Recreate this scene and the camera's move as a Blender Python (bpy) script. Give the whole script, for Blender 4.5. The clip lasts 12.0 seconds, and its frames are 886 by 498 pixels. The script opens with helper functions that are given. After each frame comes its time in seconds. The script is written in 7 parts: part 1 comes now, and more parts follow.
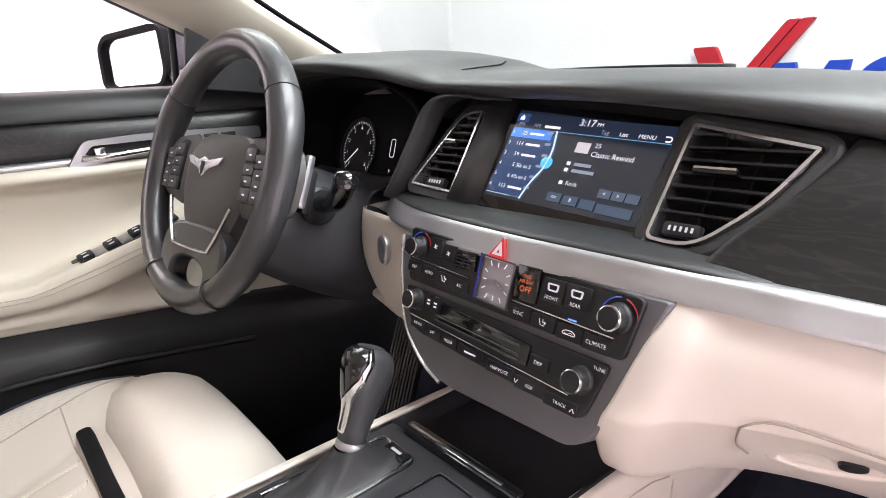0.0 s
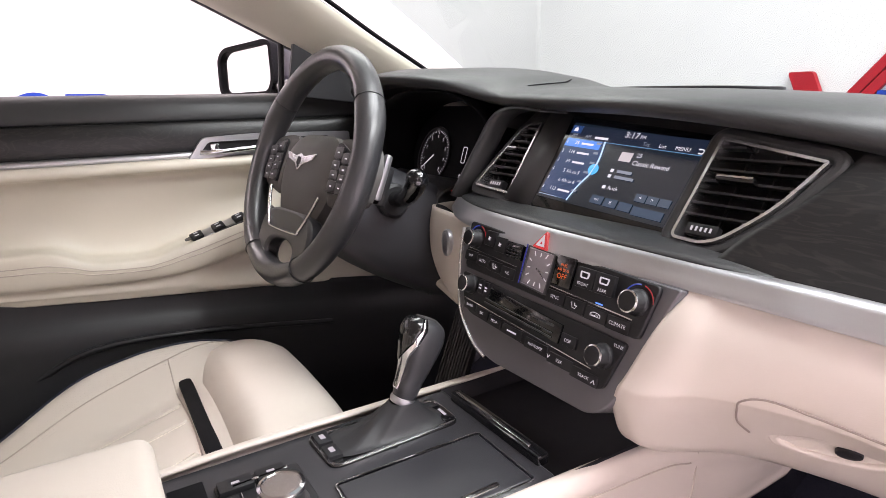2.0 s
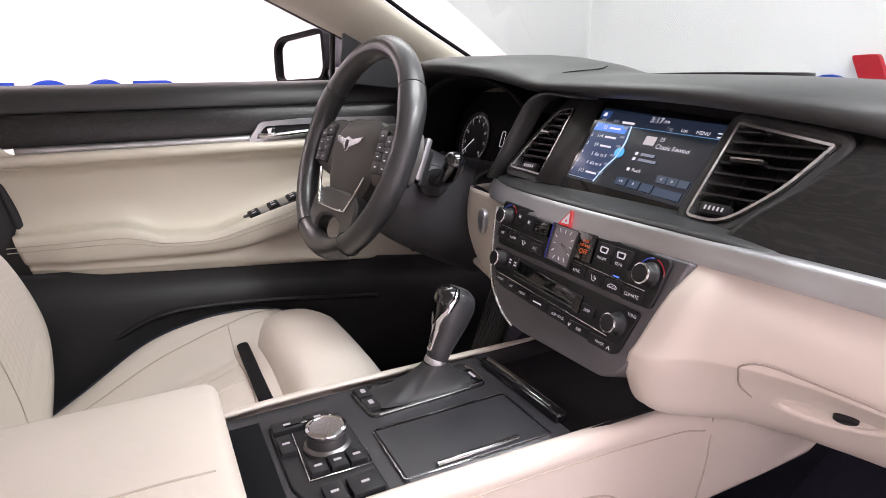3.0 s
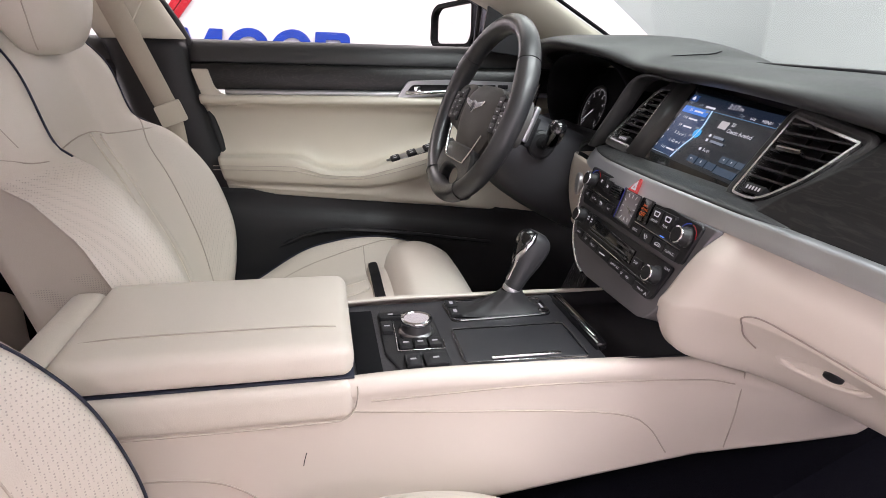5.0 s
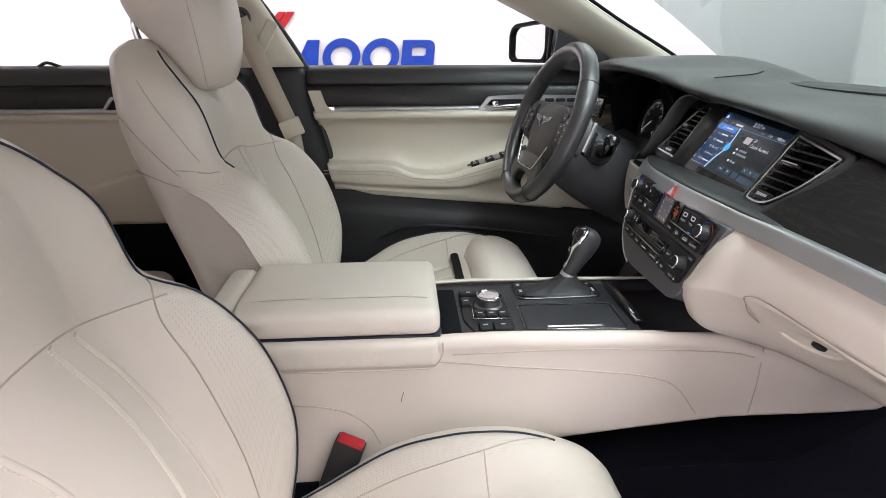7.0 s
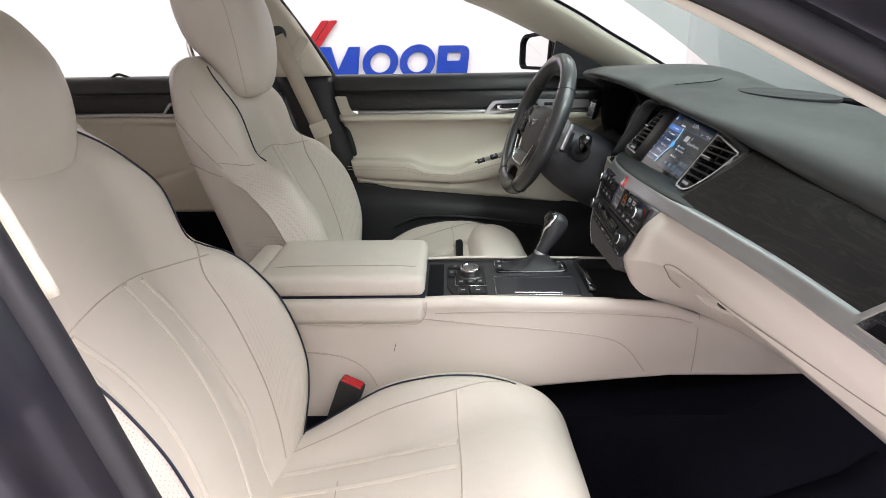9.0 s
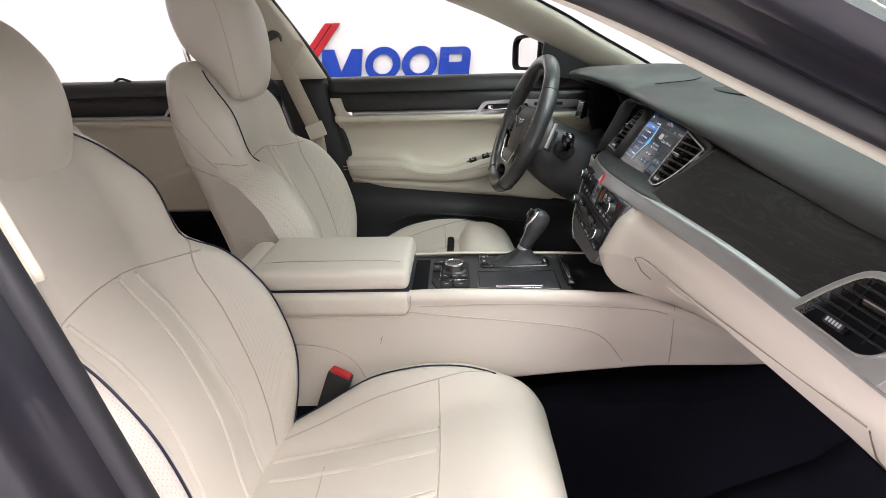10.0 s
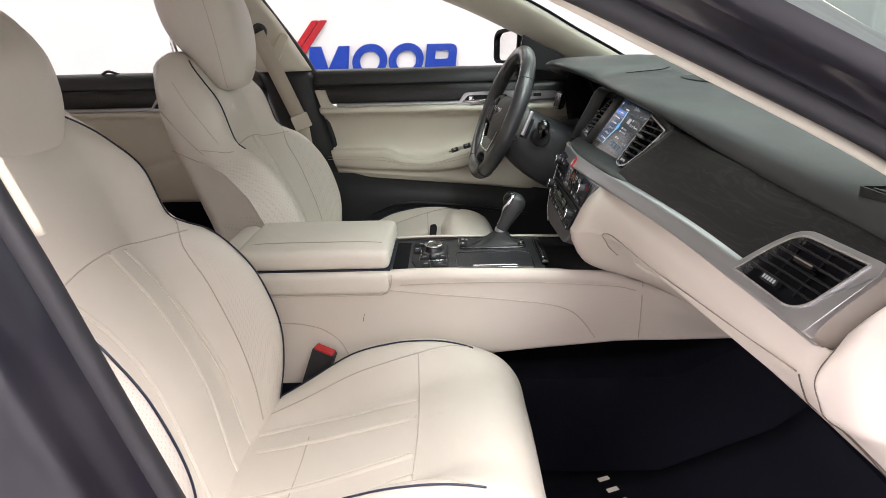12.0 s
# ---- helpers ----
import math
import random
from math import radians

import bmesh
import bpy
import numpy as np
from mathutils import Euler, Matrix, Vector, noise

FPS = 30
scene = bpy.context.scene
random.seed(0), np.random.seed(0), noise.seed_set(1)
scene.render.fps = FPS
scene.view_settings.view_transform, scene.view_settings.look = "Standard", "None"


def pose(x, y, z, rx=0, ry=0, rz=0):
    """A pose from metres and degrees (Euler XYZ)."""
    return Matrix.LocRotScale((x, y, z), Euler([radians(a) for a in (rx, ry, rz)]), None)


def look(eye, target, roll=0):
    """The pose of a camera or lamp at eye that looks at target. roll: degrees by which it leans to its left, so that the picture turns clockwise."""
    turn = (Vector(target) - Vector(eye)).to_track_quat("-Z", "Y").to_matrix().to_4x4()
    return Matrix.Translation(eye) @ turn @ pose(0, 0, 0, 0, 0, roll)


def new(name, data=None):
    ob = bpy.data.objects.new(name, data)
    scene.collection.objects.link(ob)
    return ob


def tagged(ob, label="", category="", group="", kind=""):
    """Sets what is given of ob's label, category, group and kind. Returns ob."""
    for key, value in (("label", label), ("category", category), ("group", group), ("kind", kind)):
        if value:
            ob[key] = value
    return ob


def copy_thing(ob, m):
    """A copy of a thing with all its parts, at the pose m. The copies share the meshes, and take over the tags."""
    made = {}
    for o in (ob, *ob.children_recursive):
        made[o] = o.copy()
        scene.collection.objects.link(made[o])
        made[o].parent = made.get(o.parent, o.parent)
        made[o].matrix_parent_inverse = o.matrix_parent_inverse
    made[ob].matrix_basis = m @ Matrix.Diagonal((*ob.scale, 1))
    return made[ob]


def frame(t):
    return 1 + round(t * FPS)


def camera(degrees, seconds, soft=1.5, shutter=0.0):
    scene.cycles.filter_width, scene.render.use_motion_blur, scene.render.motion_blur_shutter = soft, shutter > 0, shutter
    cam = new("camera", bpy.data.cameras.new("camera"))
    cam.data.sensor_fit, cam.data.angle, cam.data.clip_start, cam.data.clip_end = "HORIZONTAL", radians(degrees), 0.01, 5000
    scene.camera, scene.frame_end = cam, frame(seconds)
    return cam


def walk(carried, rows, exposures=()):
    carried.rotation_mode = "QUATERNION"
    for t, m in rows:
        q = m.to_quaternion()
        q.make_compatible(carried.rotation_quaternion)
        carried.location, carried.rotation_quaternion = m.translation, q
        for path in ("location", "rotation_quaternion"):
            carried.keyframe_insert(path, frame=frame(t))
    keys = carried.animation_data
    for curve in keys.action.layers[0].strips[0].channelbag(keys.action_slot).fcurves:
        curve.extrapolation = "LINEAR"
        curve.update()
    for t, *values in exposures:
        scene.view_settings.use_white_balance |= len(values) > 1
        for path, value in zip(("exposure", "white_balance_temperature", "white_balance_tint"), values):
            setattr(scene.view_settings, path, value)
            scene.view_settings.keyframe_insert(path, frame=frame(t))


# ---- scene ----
cam = camera(74.7, 12.0, soft=0.6)
PATH = [
    (0, (0.35, -0.407, 1.0), (-1.132, 0.816, 0.445), -3.1),
    (0.5, (0.37, -0.411, 1.002), (-1.156, 0.76, 0.454), -2.6),
    (1, (0.388, -0.417, 1.0), (-1.18, 0.706, 0.471), -2.2),
    (1.5, (0.41, -0.425, 1.001), (-1.197, 0.651, 0.492), -1.8),
    (2, (0.434, -0.44, 0.994), (-1.216, 0.577, 0.501), -1.3),
    (2.5, (0.46, -0.451, 0.995), (-1.227, 0.494, 0.486), -1.7),
    (4.5, (0.613, -0.456, 1.003), (-1.205, 0.09, 0.371), 1.5),
    (5, (0.665, -0.448, 1.017), (-1.181, -0.051, 0.357), 1.7),
    (5.5, (0.719, -0.435, 1.029), (-1.146, -0.15, 0.366), 1.8),
    (6, (0.755, -0.448, 1.045), (-1.118, -0.247, 0.373), 1.2),
    (6.5, (0.799, -0.467, 1.061), (-1.081, -0.314, 0.396), 0.2),
    (7, (0.856, -0.469, 1.074), (-1.023, -0.343, 0.402), -0.1),
    (9, (1.055, -0.376, 1.097), (-0.831, -0.401, 0.433), -0.8),
    (9.5, (1.081, -0.35, 1.099), (-0.805, -0.396, 0.434), -1.2),
    (10, (1.096, -0.329, 1.1), (-0.79, -0.383, 0.439), -1.4),
    (10.5, (1.114, -0.316, 1.102), (-0.773, -0.37, 0.441), -1.4),
    (11, (1.127, -0.315, 1.095), (-0.759, -0.362, 0.431), -1.3),
    (11.5, (1.14, -0.312, 1.091), (-0.744, -0.348, 0.42), -1.4),
    (12, (1.153, -0.307, 1.081), (-0.734, -0.327, 0.417), -1.4),
]
# the clip's camera opens and closes its exposure on the way out
walk(cam, [(t, look(eye, target, roll)) for t, eye, target, roll in PATH],
     [(0, 0.50, 6600, 27), (1.5, 0.34, 6700, 29), (2.5, 0.22, 6700, 31), (4.5, 0.02, 6650, 29), (5.5, -0.06, 6450, 21), (7, -0.18, 6350, 18), (9.5, -0.30, 6500, 16), (12, -0.34, 6600, 16)])

# ---- light: a white showroom, with ceiling panels added out of view ----
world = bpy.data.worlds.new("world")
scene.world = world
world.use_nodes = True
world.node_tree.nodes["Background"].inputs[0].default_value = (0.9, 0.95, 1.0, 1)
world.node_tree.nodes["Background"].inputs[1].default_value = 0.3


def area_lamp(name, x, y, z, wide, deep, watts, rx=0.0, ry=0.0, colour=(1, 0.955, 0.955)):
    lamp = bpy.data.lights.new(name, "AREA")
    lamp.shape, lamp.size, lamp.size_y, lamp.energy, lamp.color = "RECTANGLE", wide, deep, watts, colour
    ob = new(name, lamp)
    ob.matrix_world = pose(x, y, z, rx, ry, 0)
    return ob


# added lamps out of view, placed, tinted and powered to light the cabin
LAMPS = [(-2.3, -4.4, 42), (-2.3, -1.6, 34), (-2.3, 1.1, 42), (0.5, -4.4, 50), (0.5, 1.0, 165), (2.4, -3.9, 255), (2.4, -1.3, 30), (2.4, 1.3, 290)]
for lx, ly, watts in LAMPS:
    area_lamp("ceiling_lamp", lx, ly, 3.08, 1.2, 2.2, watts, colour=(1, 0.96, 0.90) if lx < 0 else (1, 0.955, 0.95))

# ---- materials ----
def material(name, colour, rough=0.5, metal=0.0, grain=0.0, grain_scale=400.0, stain=0.06, stain_scale=9.0, bump=0.0,
             coat=0.0, emit=None, power=0.0, sheen=0.0, spec=0.5):
    """A principled surface: fine grain and broad unevenness in the colour, a bump of the grain."""
    m = bpy.data.materials.new(name)
    m.use_nodes = True
    nt = m.node_tree
    b = nt.nodes["Principled BSDF"]
    b.inputs["Roughness"].default_value, b.inputs["Metallic"].default_value = rough, metal
    b.inputs["Coat Weight"].default_value, b.inputs["Sheen Weight"].default_value = coat, sheen
    b.inputs["Specular IOR Level"].default_value = spec
    co = nt.nodes.new("ShaderNodeTexCoord")
    broad = nt.nodes.new("ShaderNodeTexNoise")
    broad.inputs["Scale"].default_value, broad.inputs["Detail"].default_value = stain_scale, 5
    nt.links.new(co.outputs["Object"], broad.inputs["Vector"])
    fine = nt.nodes.new("ShaderNodeTexNoise")
    fine.inputs["Scale"].default_value, fine.inputs["Detail"].default_value = grain_scale, 3
    nt.links.new(co.outputs["Object"], fine.inputs["Vector"])
    both = nt.nodes.new("ShaderNodeMath")
    both.operation = "MULTIPLY_ADD"
    nt.links.new(fine.outputs["Fac"], both.inputs[0])
    both.inputs[1].default_value = grain
    nt.links.new(broad.outputs["Fac"], both.inputs[2])
    ramp = nt.nodes.new("ShaderNodeMapRange")
    ramp.inputs["From Min"].default_value, ramp.inputs["From Max"].default_value = 0.3, 0.7 + grain
    ramp.inputs["To Min"].default_value, ramp.inputs["To Max"].default_value = 1 - stain, 1 + stain
    nt.links.new(both.outputs[0], ramp.inputs["Value"])
    mul = nt.nodes.new("ShaderNodeMix")
    mul.data_type, mul.blend_type = "RGBA", "MULTIPLY"
    mul.inputs["Factor"].default_value = 1.0
    mul.inputs["A"].default_value = (*colour, 1)
    nt.links.new(ramp.outputs["Result"], mul.inputs["B"])
    nt.links.new(mul.outputs["Result"], b.inputs["Base Color"])
    rr = nt.nodes.new("ShaderNodeMapRange")
    rr.inputs["From Min"].default_value, rr.inputs["From Max"].default_value = 0.3, 0.7
    rr.inputs["To Min"].default_value, rr.inputs["To Max"].default_value = rough * 0.85, min(1, rough * 1.15)
    nt.links.new(broad.outputs["Fac"], rr.inputs["Value"])
    nt.links.new(rr.outputs["Result"], b.inputs["Roughness"])
    if bump:
        bn = nt.nodes.new("ShaderNodeBump")
        bn.inputs["Strength"].default_value, bn.inputs["Distance"].default_value = bump, 0.001
        nt.links.new(fine.outputs["Fac"], bn.inputs["Height"])
        nt.links.new(bn.outputs["Normal"], b.inputs["Normal"])
    if emit:
        b.inputs["Emission Color"].default_value, b.inputs["Emission Strength"].default_value = (*emit, 1), power
    return m


def leather(name, colour, holes=False):
    """Soft leather: pebbled grain; with holes=True a regular field of fine perforations."""
    m = material(name, colour, 0.36, 0, 0.3, 900, 0.06, 6, 0.25, sheen=0.05 if colour[0] > 0.2 else 0.0)
    if colour[0] > 0.2:
        # shallow dents and stretch lines of a padded cover
        nt = m.node_tree
        b = nt.nodes["Principled BSDF"]
        co = nt.nodes.new("ShaderNodeTexCoord")
        dent = nt.nodes.new("ShaderNodeTexNoise")
        dent.inputs["Scale"].default_value, dent.inputs["Detail"].default_value, dent.inputs["Distortion"].default_value = 13, 3, 0.8
        nt.links.new(co.outputs["Object"], dent.inputs["Vector"])
        soft = nt.nodes.new("ShaderNodeBump")
        soft.inputs["Strength"].default_value, soft.inputs["Distance"].default_value = 0.35, 0.006
        nt.links.new(dent.outputs["Fac"], soft.inputs["Height"])
        nt.links.new(soft.outputs["Normal"], b.inputs["Normal"].links[0].from_node.inputs["Normal"])
    if holes:
        nt = m.node_tree
        b = nt.nodes["Principled BSDF"]
        co = nt.nodes.new("ShaderNodeTexCoord")
        vor = nt.nodes.new("ShaderNodeTexVoronoi")
        vor.inputs["Scale"].default_value, vor.inputs["Randomness"].default_value = 330, 0.0
        nt.links.new(co.outputs["Object"], vor.inputs["Vector"])
        edge = nt.nodes.new("ShaderNodeMapRange")
        edge.inputs["From Min"].default_value, edge.inputs["From Max"].default_value = 0.2, 0.34
        nt.links.new(vor.outputs["Distance"], edge.inputs["Value"])
        old = b.inputs["Base Color"].links[0].from_socket
        mix = nt.nodes.new("ShaderNodeMix")
        mix.data_type = "RGBA"
        nt.links.new(edge.outputs["Result"], mix.inputs["Factor"])
        mix.inputs["A"].default_value = tuple(c * 0.74 for c in colour) + (1,)
        nt.links.new(old, mix.inputs["B"])
        nt.links.new(mix.outputs["Result"], b.inputs["Base Color"])
        bn = nt.nodes.new("ShaderNodeBump")
        bn.inputs["Strength"].default_value, bn.inputs["Distance"].default_value = 0.5, 0.0008
        nt.links.new(edge.outputs["Result"], bn.inputs["Height"])
        nt.links.new(bn.outputs["Normal"], b.inputs["Normal"])
    return m


def wood(name, dark, light):
    """Open-pore dark veneer: long wavy figure across the panel."""
    m = material(name, dark, 0.34, 0, 0.2, 300, 0.1, 12, 0.2, spec=0.35)
    nt = m.node_tree
    b = nt.nodes["Principled BSDF"]
    co = nt.nodes.new("ShaderNodeTexCoord")
    mp = nt.nodes.new("ShaderNodeMapping")
    mp.inputs["Scale"].default_value = (3.0, 8.0, 22.0)
    nt.links.new(co.outputs["Object"], mp.inputs["Vector"])
    no = nt.nodes.new("ShaderNodeTexNoise")
    no.inputs["Scale"].default_value, no.inputs["Detail"].default_value, no.inputs["Distortion"].default_value = 1.6, 4, 1.2
    nt.links.new(mp.outputs["Vector"], no.inputs["Vector"])
    wv = nt.nodes.new("ShaderNodeMath")
    wv.operation = "MULTIPLY"
    wv.inputs[1].default_value = 60
    nt.links.new(no.outputs["Fac"], wv.inputs[0])
    sn = nt.nodes.new("ShaderNodeMath")
    sn.operation = "SINE"
    nt.links.new(wv.outputs[0], sn.inputs[0])
    mr = nt.nodes.new("ShaderNodeMapRange")
    mr.inputs["From Min"].default_value, mr.inputs["From Max"].default_value = 0.2, 1.0
    nt.links.new(sn.outputs[0], mr.inputs["Value"])
    pore = nt.nodes.new("ShaderNodeTexNoise")
    mp2 = nt.nodes.new("ShaderNodeMapping")
    mp2.inputs["Scale"].default_value = (25, 160, 500)
    nt.links.new(co.outputs["Object"], mp2.inputs["Vector"])
    nt.links.new(mp2.outputs["Vector"], pore.inputs["Vector"])
    pore.inputs["Scale"].default_value = 1.0
    fac = nt.nodes.new("ShaderNodeMath")
    fac.operation = "MULTIPLY"
    nt.links.new(mr.outputs["Result"], fac.inputs[0])
    nt.links.new(pore.outputs["Fac"], fac.inputs[1])
    mix = nt.nodes.new("ShaderNodeMix")
    mix.data_type = "RGBA"
    nt.links.new(fac.outputs[0], mix.inputs["Factor"])
    mix.inputs["A"].default_value, mix.inputs["B"].default_value = (*dark, 1), (*light, 1)
    nt.links.new(mix.outputs["Result"], b.inputs["Base Color"])
    bn = nt.nodes.new("ShaderNodeBump")
    bn.inputs["Strength"].default_value, bn.inputs["Distance"].default_value = 0.25, 0.0006
    nt.links.new(pore.outputs["Fac"], bn.inputs["Height"])
    nt.links.new(bn.outputs["Normal"], b.inputs["Normal"])
    return m


def glass(name, tint, gloss=0.03):
    """A thin pane: tinted straight-through light and a faint mirror that grows towards grazing."""
    m = bpy.data.materials.new(name)
    m.use_nodes = True
    nt = m.node_tree
    nt.nodes.remove(nt.nodes["Principled BSDF"])
    out = nt.nodes["Material Output"]
    tr, gl, mx, lw, mr = (nt.nodes.new(k) for k in ("ShaderNodeBsdfTransparent", "ShaderNodeBsdfGlossy", "ShaderNodeMixShader", "ShaderNodeLayerWeight", "ShaderNodeMapRange"))
    tr.inputs[0].default_value = (*tint, 1)
    gl.inputs["Roughness"].default_value = 0.02
    lw.inputs["Blend"].default_value = 0.25
    mr.inputs["To Min"].default_value, mr.inputs["To Max"].default_value = gloss, 0.45
    mr.inputs["From Min"].default_value = 0.25
    nt.links.new(lw.outputs["Facing"], mr.inputs["Value"])
    nt.links.new(mr.outputs["Result"], mx.inputs[0])
    nt.links.new(tr.outputs[0], mx.inputs[1])
    nt.links.new(gl.outputs[0], mx.inputs[2])
    nt.links.new(mx.outputs[0], out.inputs["Surface"])
    return m


def lit(name, colour, power, glaze=0.0):
    m = bpy.data.materials.new(name)
    m.use_nodes = True
    b = m.node_tree.nodes["Principled BSDF"]
    b.inputs["Base Color"].default_value = (0.01, 0.01, 0.01, 1)
    b.inputs["Roughness"].default_value = 0.22
    b.inputs["Coat Weight"].default_value, b.inputs["Coat Roughness"].default_value = glaze, 0.12
    b.inputs["Coat IOR"].default_value = 1.75
    b.inputs["Emission Color"].default_value, b.inputs["Emission Strength"].default_value = (*colour, 1), power
    return m


BEIGE = leather("beige_leather", (0.60, 0.545, 0.485))
PERF = leather("perforated_leather", (0.61, 0.555, 0.495), True)
TRIM = material("beige_soft_plastic", (0.61, 0.545, 0.49), 0.45, 0, 0.2, 1400, 0.03, 5, 0.12)
SEAM = material("seam_thread", (0.76, 0.70, 0.61), 0.6, stain=0.1)
CREASE = material("crease", (0.45, 0.395, 0.34), 0.7)
PIPING = material("navy_piping", (0.012, 0.016, 0.035), 0.5)
PAD = leather("charcoal_pad", (0.040, 0.0405, 0.0415))
PAD.node_tree.nodes["Principled BSDF"].inputs["Specular IOR Level"].default_value = 0.32
DARK = material("black_plastic", (0.014, 0.014, 0.016), 0.45, 0, 0.2, 1500, 0.1, 10, 0.15, spec=0.35)
GREY = material("graphite_plastic", (0.055, 0.054, 0.056), 0.42, 0.2, 0.2, 1500, 0.06, 10, 0.1)
GLOSS = material("piano_black", (0.006, 0.006, 0.007), 0.12, coat=0.6)
RUBBER = material("rubber_seal", (0.016, 0.016, 0.020), 0.5, 0, 0.3, 300, 0.15, 12)
CARPET = material("black_carpet", (0.0048, 0.0050, 0.0085), 0.95, 0, 1.0, 700, 0.35, 14, 1.0, spec=0.08)
WOOD = wood("black_ash", (0.013, 0.0126, 0.0132), (0.034, 0.031, 0.030))
SILVER = material("brushed_aluminium", (0.50, 0.50, 0.52), 0.36, 0.9, 0.3, 900, 0.05, 20, 0.05)
CHROME = material("satin_chrome", (0.75, 0.75, 0.77), 0.14, 1.0, stain=0.03)
PAINT = material("midnight_paint", (0.014, 0.013, 0.021), 0.38, 0.3, coat=0.5, stain=0.04)
WHITE = material("white_wall", (0.66, 0.655, 0.655), 0.8, stain=0.02, stain_scale=2)
CEIL = material("white_ceiling", (0.78, 0.78, 0.78), 0.9, stain=0.02, stain_scale=2)
FLOORM = material("grey_epoxy", (0.42, 0.42, 0.43), 0.25, stain=0.06, stain_scale=3)
LINER = material("cream_headliner", (0.62, 0.57, 0.49), 0.9, 0, 0.4, 600, 0.05, 8, 0.3)
PILLAR = material("cream_pillar_trim", (0.60, 0.56, 0.47), 0.7, 0, 0.4, 900, 0.04, 8, 0.15)
RED = material("red_plastic", (0.42, 0.012, 0.018), 0.28)
BLUE = material("blue_sign", (0.004, 0.036, 0.30), 0.5, spec=0.25)
REDSIGN = material("red_sign", (0.36, 0.008, 0.016), 0.5, spec=0.25)
DEEP = material("deep_black", (0.006, 0.006, 0.0075), 0.7, spec=0.1)
# the beige trim, yellowed for the tinted light that falls on the doors
TRIM_TINTED = material("beige_vinyl_tinted_light", (0.60, 0.55, 0.465), 0.42, 0, 0.2, 1400, 0.03, 5, 0.12)
BELT = material("cream_webbing", (0.48, 0.43, 0.35), 0.8, 0, 0.5, 1500, 0.05, 20, 0.6)
RIM = material("bright_vent_rim", (0.74, 0.74, 0.76), 0.25, 0.9, stain=0.03)
MIRROR = material("mirror_glass", (0.9, 0.9, 0.9), 0.02, 1.0, stain=0.0)
WINDSHIELD = glass("windshield_glass", (0.45, 0.555, 0.525))
SIDEGLASS = glass("side_glass", (0.93, 0.95, 0.94))
# print drawn as a glow of its own, not as white paint
LETTER = lit("white_print_glow", (0.85, 0.87, 0.9), 0.5)


# ---- shapes ----
def curve_pts(ctrl, n, closed=False):
    """n points along a smooth curve through the control points."""
    c = np.array(ctrl, float)
    k = len(c)
    if k < 3 and not closed:
        return c[0] + np.linspace(0, 1, n)[:, None] * (c[-1] - c[0])
    ext = np.vstack([c[-1:], c, c[:2]]) if closed else np.vstack([2 * c[0] - c[1], c, 2 * c[-1] - c[-2]])
    spans = k if closed else k - 1
    out = []
    for u in np.linspace(0, spans, n, endpoint=not closed):
        i = min(int(u), spans - 1)
        f = u - i
        p0, p1, p2, p3 = ext[i], ext[i + 1], ext[i + 2], ext[(i + 3) % len(ext)]
        out.append(0.5 * (2 * p1 + (p2 - p0) * f + (2 * p0 - 5 * p1 + 4 * p2 - p3) * f * f + (3 * p1 - p0 - 3 * p2 + p3) * f ** 3))
    return np.array(out)


def mesh_of(name, verts, faces, smooth=40):
    me = bpy.data.meshes.new(name)
    me.from_pydata([tuple(map(float, v)) for v in verts], [], faces)
    me.validate()
    bm = bmesh.new()
    bm.from_mesh(me)
    bmesh.ops.recalc_face_normals(bm, faces=bm.faces)
    bm.to_mesh(me)
    bm.free()
    for p in me.polygons:
        p.use_smooth = True
    me.set_sharp_from_angle(angle=radians(smooth))
    return me


def grid(rows, closed_u=False, closed_v=False, cap=False):
    """Verts and faces of a sheet whose rows are lists of points."""
    rows = [np.asarray(r, float) for r in rows]
    nu, nv = len(rows), len(rows[0])
    verts = np.vstack(rows)
    faces = []
    for i in range(nu if closed_u else nu - 1):
        for j in range(nv if closed_v else nv - 1):
            a, b = i * nv + j, i * nv + (j + 1) % nv
            c, d = ((i + 1) % nu) * nv + (j + 1) % nv, ((i + 1) % nu) * nv + j
            faces.append((a, b, c, d))
    if cap:
        faces.append(tuple(range(nv)))
        faces.append(tuple((nu - 1) * nv + j for j in range(nv)))
    return verts, faces


def smooth_grid(ctrl_rows, nu, nv):
    """A dense sheet through a coarse net of control points."""
    a = [curve_pts(r, nv) for r in ctrl_rows]
    cols = [curve_pts([r[j] for r in a], nu) for j in range(nv)]
    return [[cols[j][i] for j in range(nv)] for i in range(nu)]


def put(name, me, mat, parent=None, label="", solid=0.0, bevel=0.0):
    """Links a mesh as one object, under parent where one is given."""
    ob = new(name, me)
    me.materials.append(mat)
    if parent is not None:
        ob.parent = parent
        up = parent
        m = Matrix.Identity(4)
        while up is not None:
            m = up.matrix_basis.copy() if up.parent is None else m
            up = up.parent
        ob.matrix_parent_inverse = m.inverted() if parent.parent is None else Matrix.Identity(4)
    if label:
        ob["label"] = label
    if solid:
        s = ob.modifiers.new("thickness", "SOLIDIFY")
        s.thickness, s.offset = abs(solid), -1 if solid > 0 else 1
    if bevel:
        s = ob.modifiers.new("edges", "BEVEL")
        s.width, s.segments, s.limit_method = bevel, 2, "ANGLE"
    return ob


def sheet(name, rows, mat, parent=None, label="", solid=0.0, smooth=40, **kw):
    v, f = grid(rows, **kw)
    return put(name, mesh_of(name, v, f, smooth), mat, parent, label, solid)


